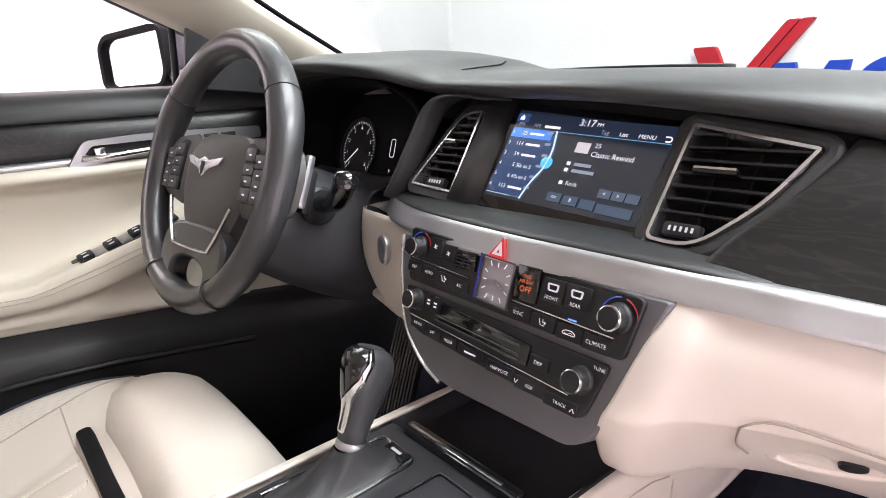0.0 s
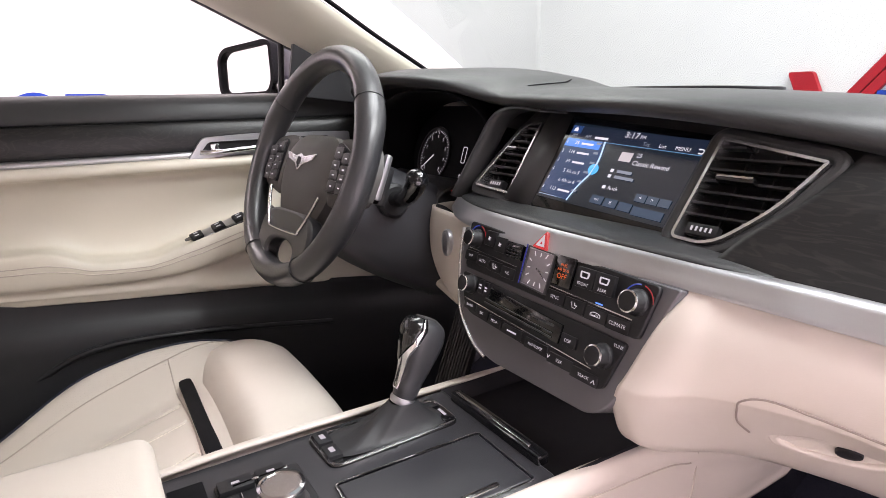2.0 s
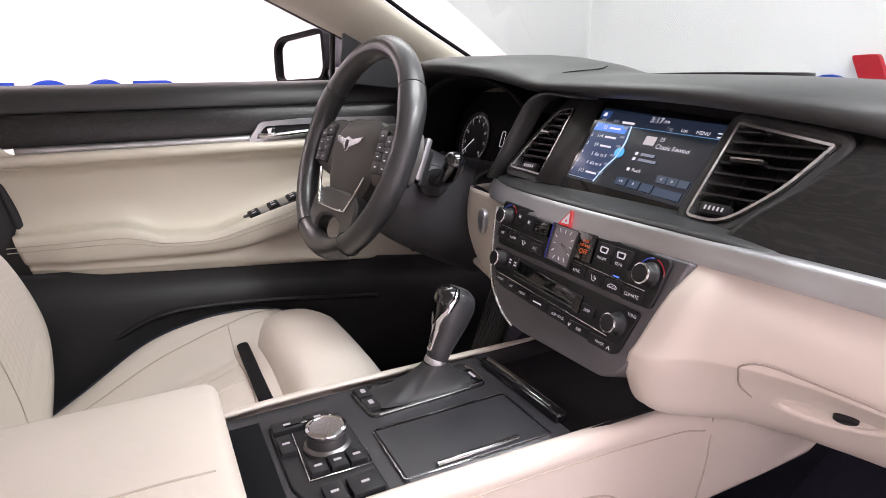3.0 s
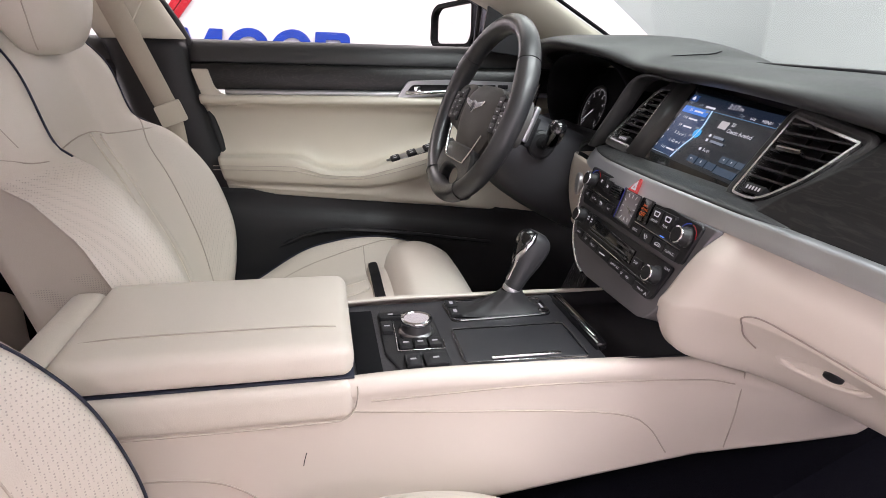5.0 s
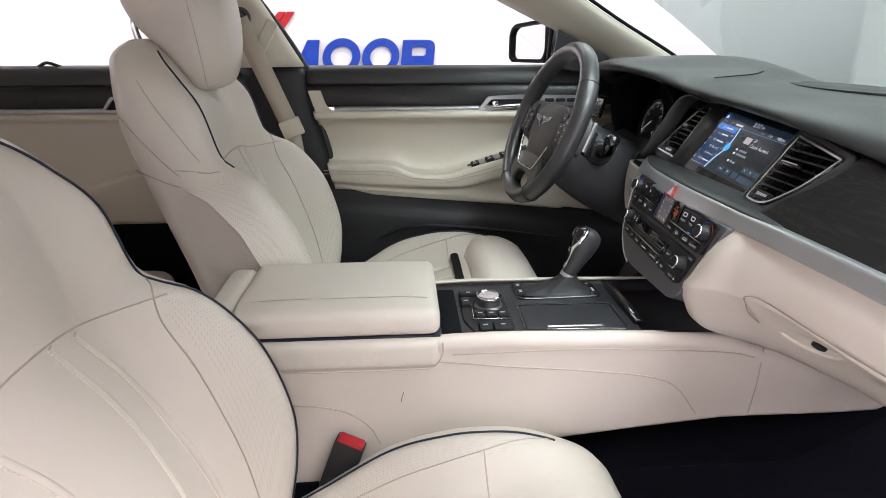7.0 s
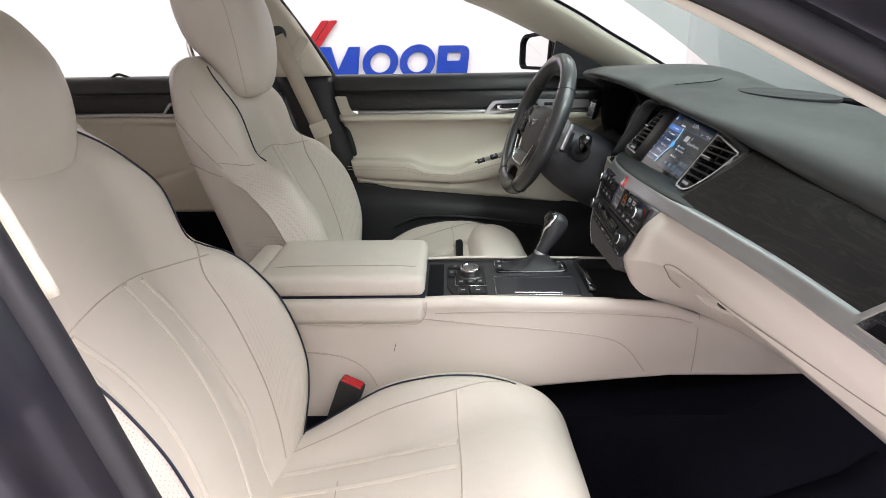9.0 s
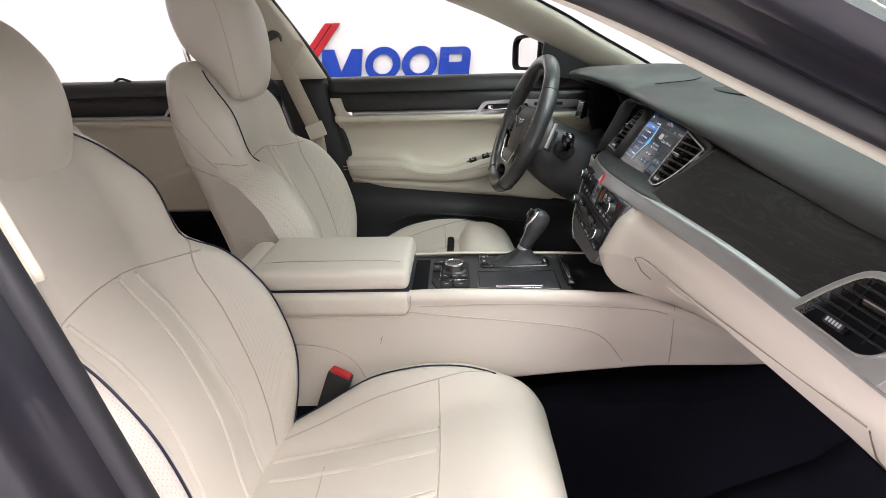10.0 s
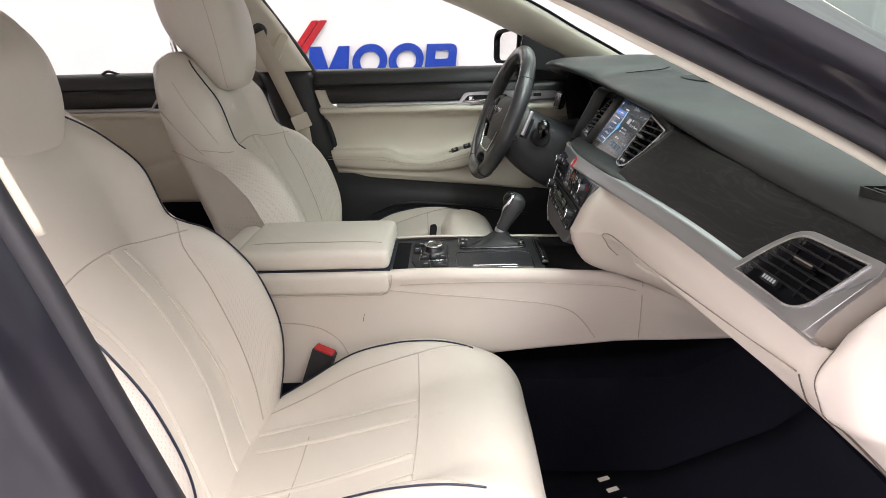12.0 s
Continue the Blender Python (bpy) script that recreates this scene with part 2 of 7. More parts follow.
def tube(name, ctrl, radius, mat, parent=None, label="", n=40, sides=8, closed=False, flat=1.0, plain=False):
    """A round cord along a curve; radius may be a list along it."""
    p = np.array(ctrl, float) if plain else curve_pts(ctrl, n, closed)
    n = len(p)
    r = np.full(n, radius, float) if np.isscalar(radius) else np.interp(np.linspace(0, 1, n), np.linspace(0, 1, len(radius)), radius)
    t = np.roll(p, -1, 0) - np.roll(p, 1, 0) if closed else np.gradient(p, axis=0)
    t /= np.linalg.norm(t, axis=1)[:, None] + 1e-12
    ref = np.array((0.31, 0.2, 0.93))
    rows = []
    for i in range(n):
        a = np.cross(t[i], ref)
        a /= np.linalg.norm(a) + 1e-9
        b = np.cross(t[i], a)
        rows.append([p[i] + r[i] * (math.cos(w) * a + flat * math.sin(w) * b) for w in np.linspace(0, 2 * math.pi, sides, endpoint=False)])
    v, f = grid(rows, closed_u=closed, closed_v=True, cap=not closed)
    return put(name, mesh_of(name, v, f, 60), mat, parent, label)


def box_mesh(name, m, size, bevel=0.002, segs=2):
    bm = bmesh.new()
    bmesh.ops.create_cube(bm, size=1)
    for v in bm.verts:
        v.co = Vector((v.co.x * size[0], v.co.y * size[1], v.co.z * size[2]))
    if bevel:
        bmesh.ops.bevel(bm, geom=bm.edges[:], offset=min(bevel, min(size) * 0.45), segments=segs, profile=0.6, affect="EDGES")
    bmesh.ops.transform(bm, matrix=m, verts=bm.verts)
    me = bpy.data.meshes.new(name)
    bm.to_mesh(me)
    bm.free()
    for p in me.polygons:
        p.use_smooth = True
    me.set_sharp_from_angle(angle=radians(35))
    return me


def block(name, m, size, mat, parent=None, label="", bevel=0.002, segs=2):
    return put(name, box_mesh(name, m, size, bevel, segs), mat, parent, label)


def prism(name, m, outline, deep, mat, parent=None, label="", bevel=0.0015, hole=None):
    """A plate of the outline (local x, y), from z = -deep to 0; hole: a second outline cut through it (same count)."""
    o = np.array(outline, float)
    n = len(o)
    if hole is None:
        verts = [(x, y, 0) for x, y in o] + [(x, y, -deep) for x, y in o]
        faces = [tuple(range(n)), tuple(range(2 * n - 1, n - 1, -1))] + [(i, (i + 1) % n, n + (i + 1) % n, n + i) for i in range(n)]
    else:
        h = np.array(hole, float)
        verts = [(x, y, 0) for x, y in o] + [(x, y, 0) for x, y in h] + [(x, y, -deep) for x, y in o] + [(x, y, -deep) for x, y in h]
        faces = []
        for i in range(n):
            j = (i + 1) % n
            faces += [(i, j, n + j, n + i), (2 * n + i, 3 * n + i, 3 * n + j, 2 * n + j), (i, 2 * n + i, 2 * n + j, j), (n + i, n + j, 3 * n + j, 3 * n + i)]
    verts = [m @ Vector(v) for v in verts]
    ob = put(name, mesh_of(name, verts, faces, 35), mat, parent, label, bevel=bevel)
    return ob


def rounded(corners, r, seg=5):
    """An outline with its corners rounded."""
    c = [Vector((*p, 0)) for p in corners]
    out = []
    n = len(c)
    rr = r if isinstance(r, (list, tuple)) else [r] * n
    for i in range(n):
        p, a, b = c[i], c[i - 1], c[(i + 1) % n]
        da, db = (a - p), (b - p)
        k = min(rr[i], da.length * 0.49, db.length * 0.49)
        s, e = p + da.normalized() * k, p + db.normalized() * k
        for q in range(seg + 1):
            f = q / seg
            w = (1 - f) ** 2 * s + 2 * f * (1 - f) * p + f * f * e
            out.append((w.x, w.y))
    return out


def inset(outline, d):
    """The outline drawn in by about d."""
    o = np.array(outline, float)
    nxt, prv = np.roll(o, -1, 0), np.roll(o, 1, 0)
    t = nxt - prv
    t /= np.linalg.norm(t, axis=1)[:, None] + 1e-12
    nrm = np.stack([-t[:, 1], t[:, 0]], 1)
    area = 0.5 * np.sum(o[:, 0] * nxt[:, 1] - nxt[:, 0] * o[:, 1])
    return o + nrm * d * (1 if area > 0 else -1)


def lathe(name, m, profile, mat, parent=None, label="", seg=28, smooth=35):
    """A turned body: profile of (radius, height) along local z."""
    rows = []
    for r, h in profile:
        rows.append([m @ Vector((r * math.cos(w), r * math.sin(w), h)) for w in np.linspace(0, 2 * math.pi, seg, endpoint=False)])
    v, f = grid(rows, closed_v=True, cap=True)
    return put(name, mesh_of(name, v, f, smooth), mat, parent, label)


def words(text, m, size, mat, parent, name="print", align="CENTER", stretch=1.0):
    """Built-in lettering as a flat mesh; local x to the right, y up."""
    cu = bpy.data.curves.new(name, "FONT")
    cu.body, cu.size, cu.align_x, cu.align_y, cu.resolution_u = text, size, align, "CENTER", 2
    tmp = bpy.data.objects.new(name, cu)
    scene.collection.objects.link(tmp)
    bpy.context.view_layer.update()
    me = bpy.data.meshes.new_from_object(tmp)
    scene.collection.objects.unlink(tmp)
    bpy.data.objects.remove(tmp)
    me.transform(m @ Matrix.Diagonal((stretch, 1, 1, 1)))
    me.materials.clear()
    return put(name, me, mat, parent)


def thing(name, x, y, z, label, category, group="", kind=""):
    """An empty at the thing's base, that carries its parts."""
    ob = new(name)
    ob.empty_display_size = 0.05
    ob.matrix_basis = Matrix.Translation((x, y, z))
    return tagged(ob, label, category, group, kind)


def basis(o, right, up):
    """A pose whose x, y, z are right, up and out of a face."""
    r, u = Vector(right).normalized(), Vector(up)
    u = (u - r * u.dot(r)).normalized()
    n = r.cross(u)
    m = Matrix((r, u, n)).transposed().to_4x4()
    m.translation = o
    return m

# ---- showroom ----
WX, WY = -4.05, 2.6


def plain(name, x0, x1, y0, y1, z0, z1, mat, label, kind="structure"):
    ob = block(name, Matrix.Translation(((x0 + x1) / 2, (y0 + y1) / 2, (z0 + z1) / 2)), (x1 - x0, y1 - y0, z1 - z0), mat, bevel=0)
    return tagged(ob, label, name.split("_")[0], kind=kind)


plain("floor", WX - 0.2, 5.2, -6.2, WY + 0.2, -0.12, 0.0, FLOORM, "smooth grey showroom floor")
plain("wall_west", WX - 0.2, WX, -6.0, WY + 0.2, 0.0, 3.3, WHITE, "plain white showroom wall behind the driver's side")
plain("wall_north", WX, 5.0, WY, WY + 0.2, 0.0, 3.3, WHITE, "plain white showroom wall ahead of the car")
plain("wall_east", 5.0, 5.2, -6.0, WY + 0.2, 0.0, 3.3, WHITE, "plain white showroom wall")
plain("wall_south", WX - 0.2, 5.2, -6.2, -6.0, 0.0, 3.3, WHITE, "plain white showroom wall")
plain("ceiling", WX - 0.2, 5.2, -6.2, WY + 0.2, 3.3, 3.4, CEIL, "plain white showroom ceiling")
cove = [[(WX + 1.0 - 1.0 * math.cos(a), WY - 1.0 + 1.0 * math.sin(a), z) for z in (0.0, 3.3)] for a in np.linspace(0, math.pi / 2, 24)]
tagged(sheet("wall_corner", cove, WHITE, solid=-0.02), "smooth white rounded corner between two showroom walls", "wall", kind="structure")
# unseen glowing panels, added where the lamps hang
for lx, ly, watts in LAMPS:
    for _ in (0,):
        cl = thing("ceiling_light", lx, ly, 3.3, "unseen white ceiling light panel in a thin frame, added to light the car", "lamp", "showroom ceiling lights")
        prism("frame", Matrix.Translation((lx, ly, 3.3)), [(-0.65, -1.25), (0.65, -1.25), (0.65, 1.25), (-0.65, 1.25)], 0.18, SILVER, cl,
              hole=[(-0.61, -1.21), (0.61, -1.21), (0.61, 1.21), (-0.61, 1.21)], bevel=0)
        block("diffuser", Matrix.Translation((lx, ly, 3.2)), (1.2, 2.4, 0.02), lit("added_panel_glow", (1, 0.97, 0.93), 4.0), cl, bevel=0)


def wall_sign(m, k, label):
    """A raised sign: a red tick of slanted bars, and a row of blue blocks and rings, as plain shapes."""
    sg = thing("wall_sign", *m.translation, label, "sign")

    def sk(pts, lean=0.12):
        return [(k * (x + lean * y), k * y) for x, y in pts]

    prism("red_bar", m, sk(rounded([(-0.31, 0.0), (-0.245, 0.0), (0.128, 0.46), (0.07, 0.46)], 0.012), 0), 0.03, REDSIGN, sg)
    prism("red_bar", m, sk(rounded([(-0.237, 0.0), (-0.17, 0.0), (0.195, 0.46), (0.136, 0.46)], 0.012), 0), 0.03, REDSIGN, sg)
    prism("red_bar", m, sk(rounded([(-0.25, 0.0), (-0.12, 0.0), (-0.28, 0.36), (-0.41, 0.36)], 0.02), 0), 0.03, REDSIGN, sg)
    h = 0.255
    prism("blue_block", m, sk([(0, 0), (0.335, 0), (0.335, h), (0.245, h), (0.165, 0.07), (0.095, h), (0, h)]), 0.03, BLUE, sg)
    for cx in ((-0.55, 0.515, 0.825) if k < 1 else (0.515, 0.825)):
        o = [(cx + 0.148 * math.cos(w), h / 2 + 0.140 * math.sin(w)) for w in np.linspace(0, 2 * math.pi, 40, endpoint=False)]
        i = [(cx + 0.085 * math.cos(w), h / 2 + 0.080 * math.sin(w)) for w in np.linspace(0, 2 * math.pi, 40, endpoint=False)]
        prism("blue_ring", m, sk(o), 0.03, BLUE, sg, hole=sk(i))
    o = rounded([(0.99, 0), (1.25, 0), (1.25, h), (0.99, h)], [0.004, 0.02, 0.07, 0.004], 8)
    i = rounded([(1.07, 0.135), (1.18, 0.135), (1.18, 0.20), (1.07, 0.20)], [0.004, 0.02, 0.02, 0.004], 8)
    prism("blue_block", m, sk(o), 0.03, BLUE, sg, hole=sk(i))
    return sg


wall_sign(basis((WX + 0.035, -1.475, 0.835), (0, 1, 0), (0, 0, 1)), 1.0, "red tick and blue raised shapes on the white wall")
wall_sign(basis((-0.82, WY - 0.035, 0.77), (1, 0, 0), (0, 0, 1)), 0.9, "red tick and blue raised shapes beyond the windscreen")

# ---- car shell ----
car = thing("car_body", 0, 0, 0.0, "dark blue saloon car body with the passenger door open", "car")


def mirror_x(rows):
    return [[(-p[0], p[1], p[2]) for p in r] for r in rows]


def pillar_rows(lower, upper, inward):
    """A trim strip between two edge curves, bulging inwards."""
    lo, up = curve_pts(lower, 24), curve_pts(upper, 24)
    rows = []
    for a, b in zip(lo, up):
        rows.append([a + (b - a) * f + np.array((inward, 0, 0)) * math.sin(math.pi * f) ** 0.7 for f in np.linspace(0, 1, 9)])
    return rows


A_LOW = [(-0.70, 0.16, 0.955), (-0.70, 0.06, 1.037), (-0.70, -0.15, 1.140), (-0.69, -0.30, 1.205), (-0.66, -0.55, 1.29), (-0.62, -0.85, 1.345)]
A_UP = [(-0.655, 0.34, 0.955), (-0.635, 0.215, 1.032), (-0.62, 0.06, 1.115), (-0.60, -0.08, 1.19), (-0.56, -0.35, 1.31), (-0.50, -0.75, 1.40)]
LEFT_PILLAR = pillar_rows(A_LOW, A_UP, 0.02)
sheet("pillar_trim", LEFT_PILLAR, PILLAR, car, "cream front pillar trim", 0.006)
RIGHT_PILLAR = pillar_rows([(-x, y, z - 0.067) for x, y, z in A_LOW], [(-x, y, z - 0.033) for x, y, z in A_UP], -0.02)
sheet("pillar_trim", RIGHT_PILLAR, PILLAR, car, "cream front pillar trim", -0.006)
tube("trim_edge", [(-x, y, z - 0.068 + 0.03 * max(0.0, -0.05 - y)) for x, y, z in A_LOW], 0.0048, PILLAR, car, "cream rolled edge of the pillar trim", n=50, sides=12)
# outer skin of the front pillars and the seals of the door openings
for sx in (-1, 1):
    drop = 0.067 if sx > 0 else 0.0
    lo = curve_pts([(sx * abs(x), y, z - drop) for x, y, z in A_LOW], 30)
    up = curve_pts([(sx * abs(x), y, z - 0.5 * drop) for x, y, z in A_UP], 30)

    def off(p, dx, du):
        return p + np.array((sx * dx, 0.43 * du, 0.9 * du))

    tube("door_seal", [off(p, 0.037, 0.010) for p in lo], 0.0115, RUBBER, car, "black rubber door seal", plain=True, sides=14)
    sheet("seal_base", [[off(p, *d) for d in ((0.003, 0.005), (0.010, 0.009), (0.021, 0.0085), (0.024, 0.004), (0.030, 0.010))] for p in lo], DARK, car, "black pillar flange", 0.002)
    rows = []
    for a, b in zip(lo, up):
        rows.append([off(a, *d) for d in ((0.044, 0.012), (0.054, 0.015), (0.060, 0.013), (0.066, 0.018), (0.084, 0.021), (0.094, 0.024), (0.100, 0.020), (0.112, 0.026), (0.117, 0.034))] +
                    [off(b, 0.004, 0.002), off(b, 0, 0.0)])
    sheet("pillar_skin", rows, PAINT, car, "dark blue painted pillar skin", 0.002)
# roof, out of view: closes the cabin to light from above
prism("roof_lining", pose(0, -0.75, 1.43), [(-0.58, 0.42), (0.58, 0.42), (0.60, -1.7), (-0.60, -1.7)][::-1], 0.03, LINER, car, bevel=0, label="cream cloth roof lining")
prism("roof_panel", pose(0, -0.75, 1.47), [(-0.60, 0.46), (0.60, 0.46), (0.62, -1.75), (-0.62, -1.75)][::-1], 0.02, PAINT, car, bevel=0, label="dark blue painted roof")
for sx in (-1, 1):
    rail = [[(sx * 0.58, y, 1.40), (sx * 0.64, y, 1.37), (sx * 0.70, y, 1.33)] for y in np.linspace(-2.45, -0.33, 12)]
    sheet("roof_rail", rail, LINER, car, "cream roof rail trim", 0.02)
# header added out of view, to keep lamp light off display and pad
header = []
for f in (0.99, 0.94, 0.88, 0.82):
    y, z, w = 0.50 - f * 0.86, 0.945 + f * 0.455 + 0.05 * math.sin(math.pi * f) - 0.012, 0.735 - 0.14 * f
    header.append([(u * w, y + 0.10 * (1 - u * u) * (1 - 0.6 * f), z) for u in np.linspace(-1, 1, 15)])
sheet("roof_header", header, LINER, car, "unseen cream trim above the windscreen, shades display and pad", 0.006)
tube("windscreen_seal", [(x + 0.006, y + 0.004, z + 0.004) for x, y, z in A_UP], 0.0040, DEEP, car, "black rubber windscreen seal", n=60, sides=8)
tube("windscreen_seal", [(-0.64, 0.40, 0.960), (-0.45, 0.50, 0.962), (0.0, 0.565, 0.962), (0.45, 0.50, 0.955), (0.64, 0.40, 0.945)], 0.0060, DEEP, car, "black rubber windscreen seal", n=60, sides=8)
# windscreen
ws = []
for f in np.linspace(0, 1, 10):
    y, z, w = 0.50 - f * 0.86, 0.945 + f * 0.455 + 0.05 * math.sin(math.pi * f), 0.735 - 0.14 * f
    ws.append([(u * w, y + 0.10 * (1 - u * u) * (1 - 0.6 * f), z) for u in np.linspace(-1, 1, 15)])
sheet("windscreen", ws, WINDSHIELD, car, "lightly tinted windscreen")
# floor pan, tunnel, firewall, rear
pan = [[(x, y, z) for x in np.linspace(-0.72, 0.72, 25)] for y, z in ((-2.3, 0.30), (-1.05, 0.24), (-0.9, 0.21), (0.15, 0.21), (0.42, 0.36), (0.62, 0.62), (0.68, 0.95))]
pan = [[(x, y, z + (0.22 if abs(x) < 0.13 else 0.10 if abs(x) < 0.17 else 0) * (1 if z < 0.6 else 0)) for x, y, z in r] for r in pan]
sheet("floor_carpet", pan, CARPET, car, "black floor carpet", 0.02)
# closed rear of the cabin, added out of view to keep light out
sheet("rear_window", [[(u * w, y, z) for u in np.linspace(-1, 1, 9)] for y, z, w in ((-2.62, 1.03, 0.62), (-2.52, 1.20, 0.60), (-2.42, 1.40, 0.56))], SIDEGLASS, car, "rear window")
block("parcel_shelf", pose(0, -2.33, 1.0), (1.36, 0.62, 0.04), CARPET, car, "unseen black parcel shelf, keeps light out of the cabin", bevel=0.01)
block("rear_bulkhead", pose(0, -2.40, 0.62), (1.40, 0.06, 0.72), CARPET, car, "unseen black bulkhead, closes the rear to light", bevel=0.01)
for sx in (-1, 1):
    prism("rear_quarter", basis((sx * 0.70, 0, 0), (0, 1, 0), (0, 0, 1)), [(-2.66, 0.98), (-1.86, 0.98), (-2.10, 1.38), (-2.44, 1.40)], 0.05, PILLAR, car, "cream rear quarter trim", bevel=0.004)
prism("rear_door_side", basis((0.80, 0, 0), (0, 1, 0), (0, 0, 1)), [(-1.90, 0.30), (-0.86, 0.30), (-0.84, 1.0), (-1.90, 1.0)], 0.09, PAINT, car, "unseen dark blue rear door side, keeps light out of the cabin", bevel=0.01)
sheet("rear_side_glass", [[(0.762, y, 1.0), (0.70, y, 1.34)] for y in (-1.86, -1.3, -0.88)], SIDEGLASS, car, "rear side window")
block("bonnet", pose(0, 1.35, 0.90), (1.6, 1.4, 0.04), PAINT, car, "dark blue bonnet", bevel=0.02)
for sx in (-1, 1):
    block("door_sill", pose(sx * 0.76, -0.35, 0.27), (0.10, 1.25, 0.16), PAINT, car, "dark blue painted door sill", bevel=0.03)
    block("side_skin", pose(sx * 0.84, 0.75, 0.55), (0.10, 0.95, 0.70), PAINT, car, "dark blue front wing", bevel=0.04)

# ---- dashboard ----
dash = thing("dashboard", 0.0, 0.15, 0.60, "charcoal and beige dashboard with black wood and aluminium trim", "dashboard")

# top pad: stations across the car, each from the front lip to the windscreen
PADX = [-0.70, -0.62, -0.52, -0.38, -0.27, -0.20, -0.10, 0.06, 0.20, 0.34, 0.48, 0.60, 0.70]
LIP = {"y": [0.06, 0.025, -0.028, -0.045, -0.010, 0.030, 0.030, 0.022, 0.040, 0.070, 0.085, 0.098, 0.11],
       "z": [0.985, 0.999, 1.019, 1.030, 1.020, 0.999, 0.993, 0.986, 0.968, 0.938, 0.920, 0.908, 0.895],
       "crest": [1.00, 1.021, 1.037, 1.044, 1.030, 1.012, 1.006, 1.000, 0.990, 0.975, 0.962, 0.950, 0.935]}


def pad_station(i):
    x, y, z, c = PADX[i], LIP["y"][i], LIP["z"][i], LIP["crest"][i]
    return [(x, y + 0.040, z - 0.014), (x, y + 0.010, z - 0.011), (x, y, z), (x, y + 0.02, z + (c - z) * 0.6), (x, y + 0.09, c), (x, 0.26, c - 0.004), (x, 0.42, 0.972), (x, 0.56, 0.945)]


pad_rows = smooth_grid([pad_station(i) for i in range(len(PADX))], 90, 40)
sheet("top_pad", pad_rows, PAD, dash, "charcoal soft-touch dashboard top", 0.006)

# veneer of the passenger's side
WX0 = [0.165, 0.21, 0.28, 0.40, 0.52, 0.66]
STRIP_Y = [-0.030, -0.022, -0.010, 0.010, 0.026, 0.046]
STRIP_Z = [0.857, 0.856, 0.852, 0.845, 0.835, 0.822]
WTOP_Y = [0.045, 0.056, 0.066, 0.079, 0.090, 0.103]
WTOP_Z = [0.945, 0.940, 0.930, 0.918, 0.908, 0.896]
wood_ctrl = []
for x, sy, sz, ty, tz in zip(WX0, STRIP_Y, STRIP_Z, WTOP_Y, WTOP_Z):
    near = (0.66 - x) / 0.495
    wood_ctrl.append([(x - 0.008 * near, sy + 0.006, sz - 0.004), (x + 0.012 * near, sy + 0.018 + 0.15 * (ty - sy), sz + 0.3 * (tz - sz)), (x + 0.046 * near, sy + 0.014 + 0.55 * (ty - sy), sz + 0.68 * (tz - sz)), (x + 0.066 * near, ty + 0.008, tz + 0.004)])
sheet("veneer_panel", smooth_grid(wood_ctrl, 40, 16), WOOD, dash, "open-pore black ash veneer panel", 0.006)

# aluminium strip across the dash
SX = [-0.258, -0.20, -0.12, 0.0, 0.10, 0.165, 0.28, 0.40, 0.52, 0.655]
SY = [0.008, -0.022, -0.044, -0.052, -0.046, -0.036, -0.014, 0.007, 0.024, 0.048]
SZT = [0.864, 0.865, 0.866, 0.866, 0.864, 0.861, 0.855, 0.847, 0.836, 0.819]
SZB = [0.846, 0.845, 0.845, 0.845, 0.845, 0.843, 0.836, 0.828, 0.817, 0.800]
strip_rows = []
for x, y, a, b in zip(SX, SY, SZT, SZB):
    h = a - b
    strip_rows.append([(x, y + 0.020, a + 0.001), (x, y + 0.008, a), (x, y + 0.002, a - 0.42 * h), (x, y - 0.0055, b + 0.06 * h), (x, y - 0.002, b - 0.001), (x, y + 0.016, b - 0.002)])
sheet("metal_strip", smooth_grid(strip_rows, 80, 14), SILVER, dash, "brushed aluminium trim strip", 0.003)
# dark shelf above the strip, below the screen
shelf = []
for x, y, a in zip(SX[:6] + [0.21], SY[:6] + [-0.024], SZT[:6] + [0.856]):
    shelf.append([(x, y + 0.010, a - 0.002), (x, y + 0.010, a + 0.002), (x, y + 0.018, a + 0.005), (x, y + 0.040, a + 0.007), (x, y + 0.075, a + 0.006)])
sheet("screen_shelf", smooth_grid(shelf, 50, 16), PAD, dash, "charcoal padded ledge", 0.003)

# beige lower half with the bulge beside the centre stack
LX = [0.126, 0.15, 0.19, 0.26, 0.36, 0.48, 0.58, 0.640, 0.668]
low = []
for x in LX:
    sy = float(np.interp(x, SX, SY))
    sb = float(np.interp(x, SX, SZB))
    k = math.exp(-((x - 0.135) / 0.058) ** 2)
    e = math.exp(-((x - 0.128) / 0.045) ** 2)
    g = max(0.0, min(1.0, (x - 0.40) / 0.25))
    u = 1 - 0.6 * k
    row = [(x + 0.036 * e, sy + 0.004, sb + 0.001), (x + 0.024 * e, sy - 0.010 - 0.010 * k, sb - 0.030), (x + 0.008 * e, sy - 0.012 - 0.024 * k + 0.016 * g, sb - 0.064 - 0.012 * k), (x + 0.002 * e, sy - 0.004 - 0.037 * k + 0.016 * g, sb - 0.074 - 0.018 * k),
           (x - 0.006 * e, sy + 0.022 * u - 0.042 * k + 0.014 * g, sb - 0.092 - 0.028 * k), (x - 0.010 * e, sy + 0.035 + 0.045 * u - 0.058 * k, sb - 0.135 - 0.024 * k), (x - 0.016 * e, sy + 0.085 + 0.05 * u - 0.02 * k, sb - 0.190), (x - 0.016 * e, sy + 0.16 + 0.05 * u, sb - 0.235)]
    low.append(row)
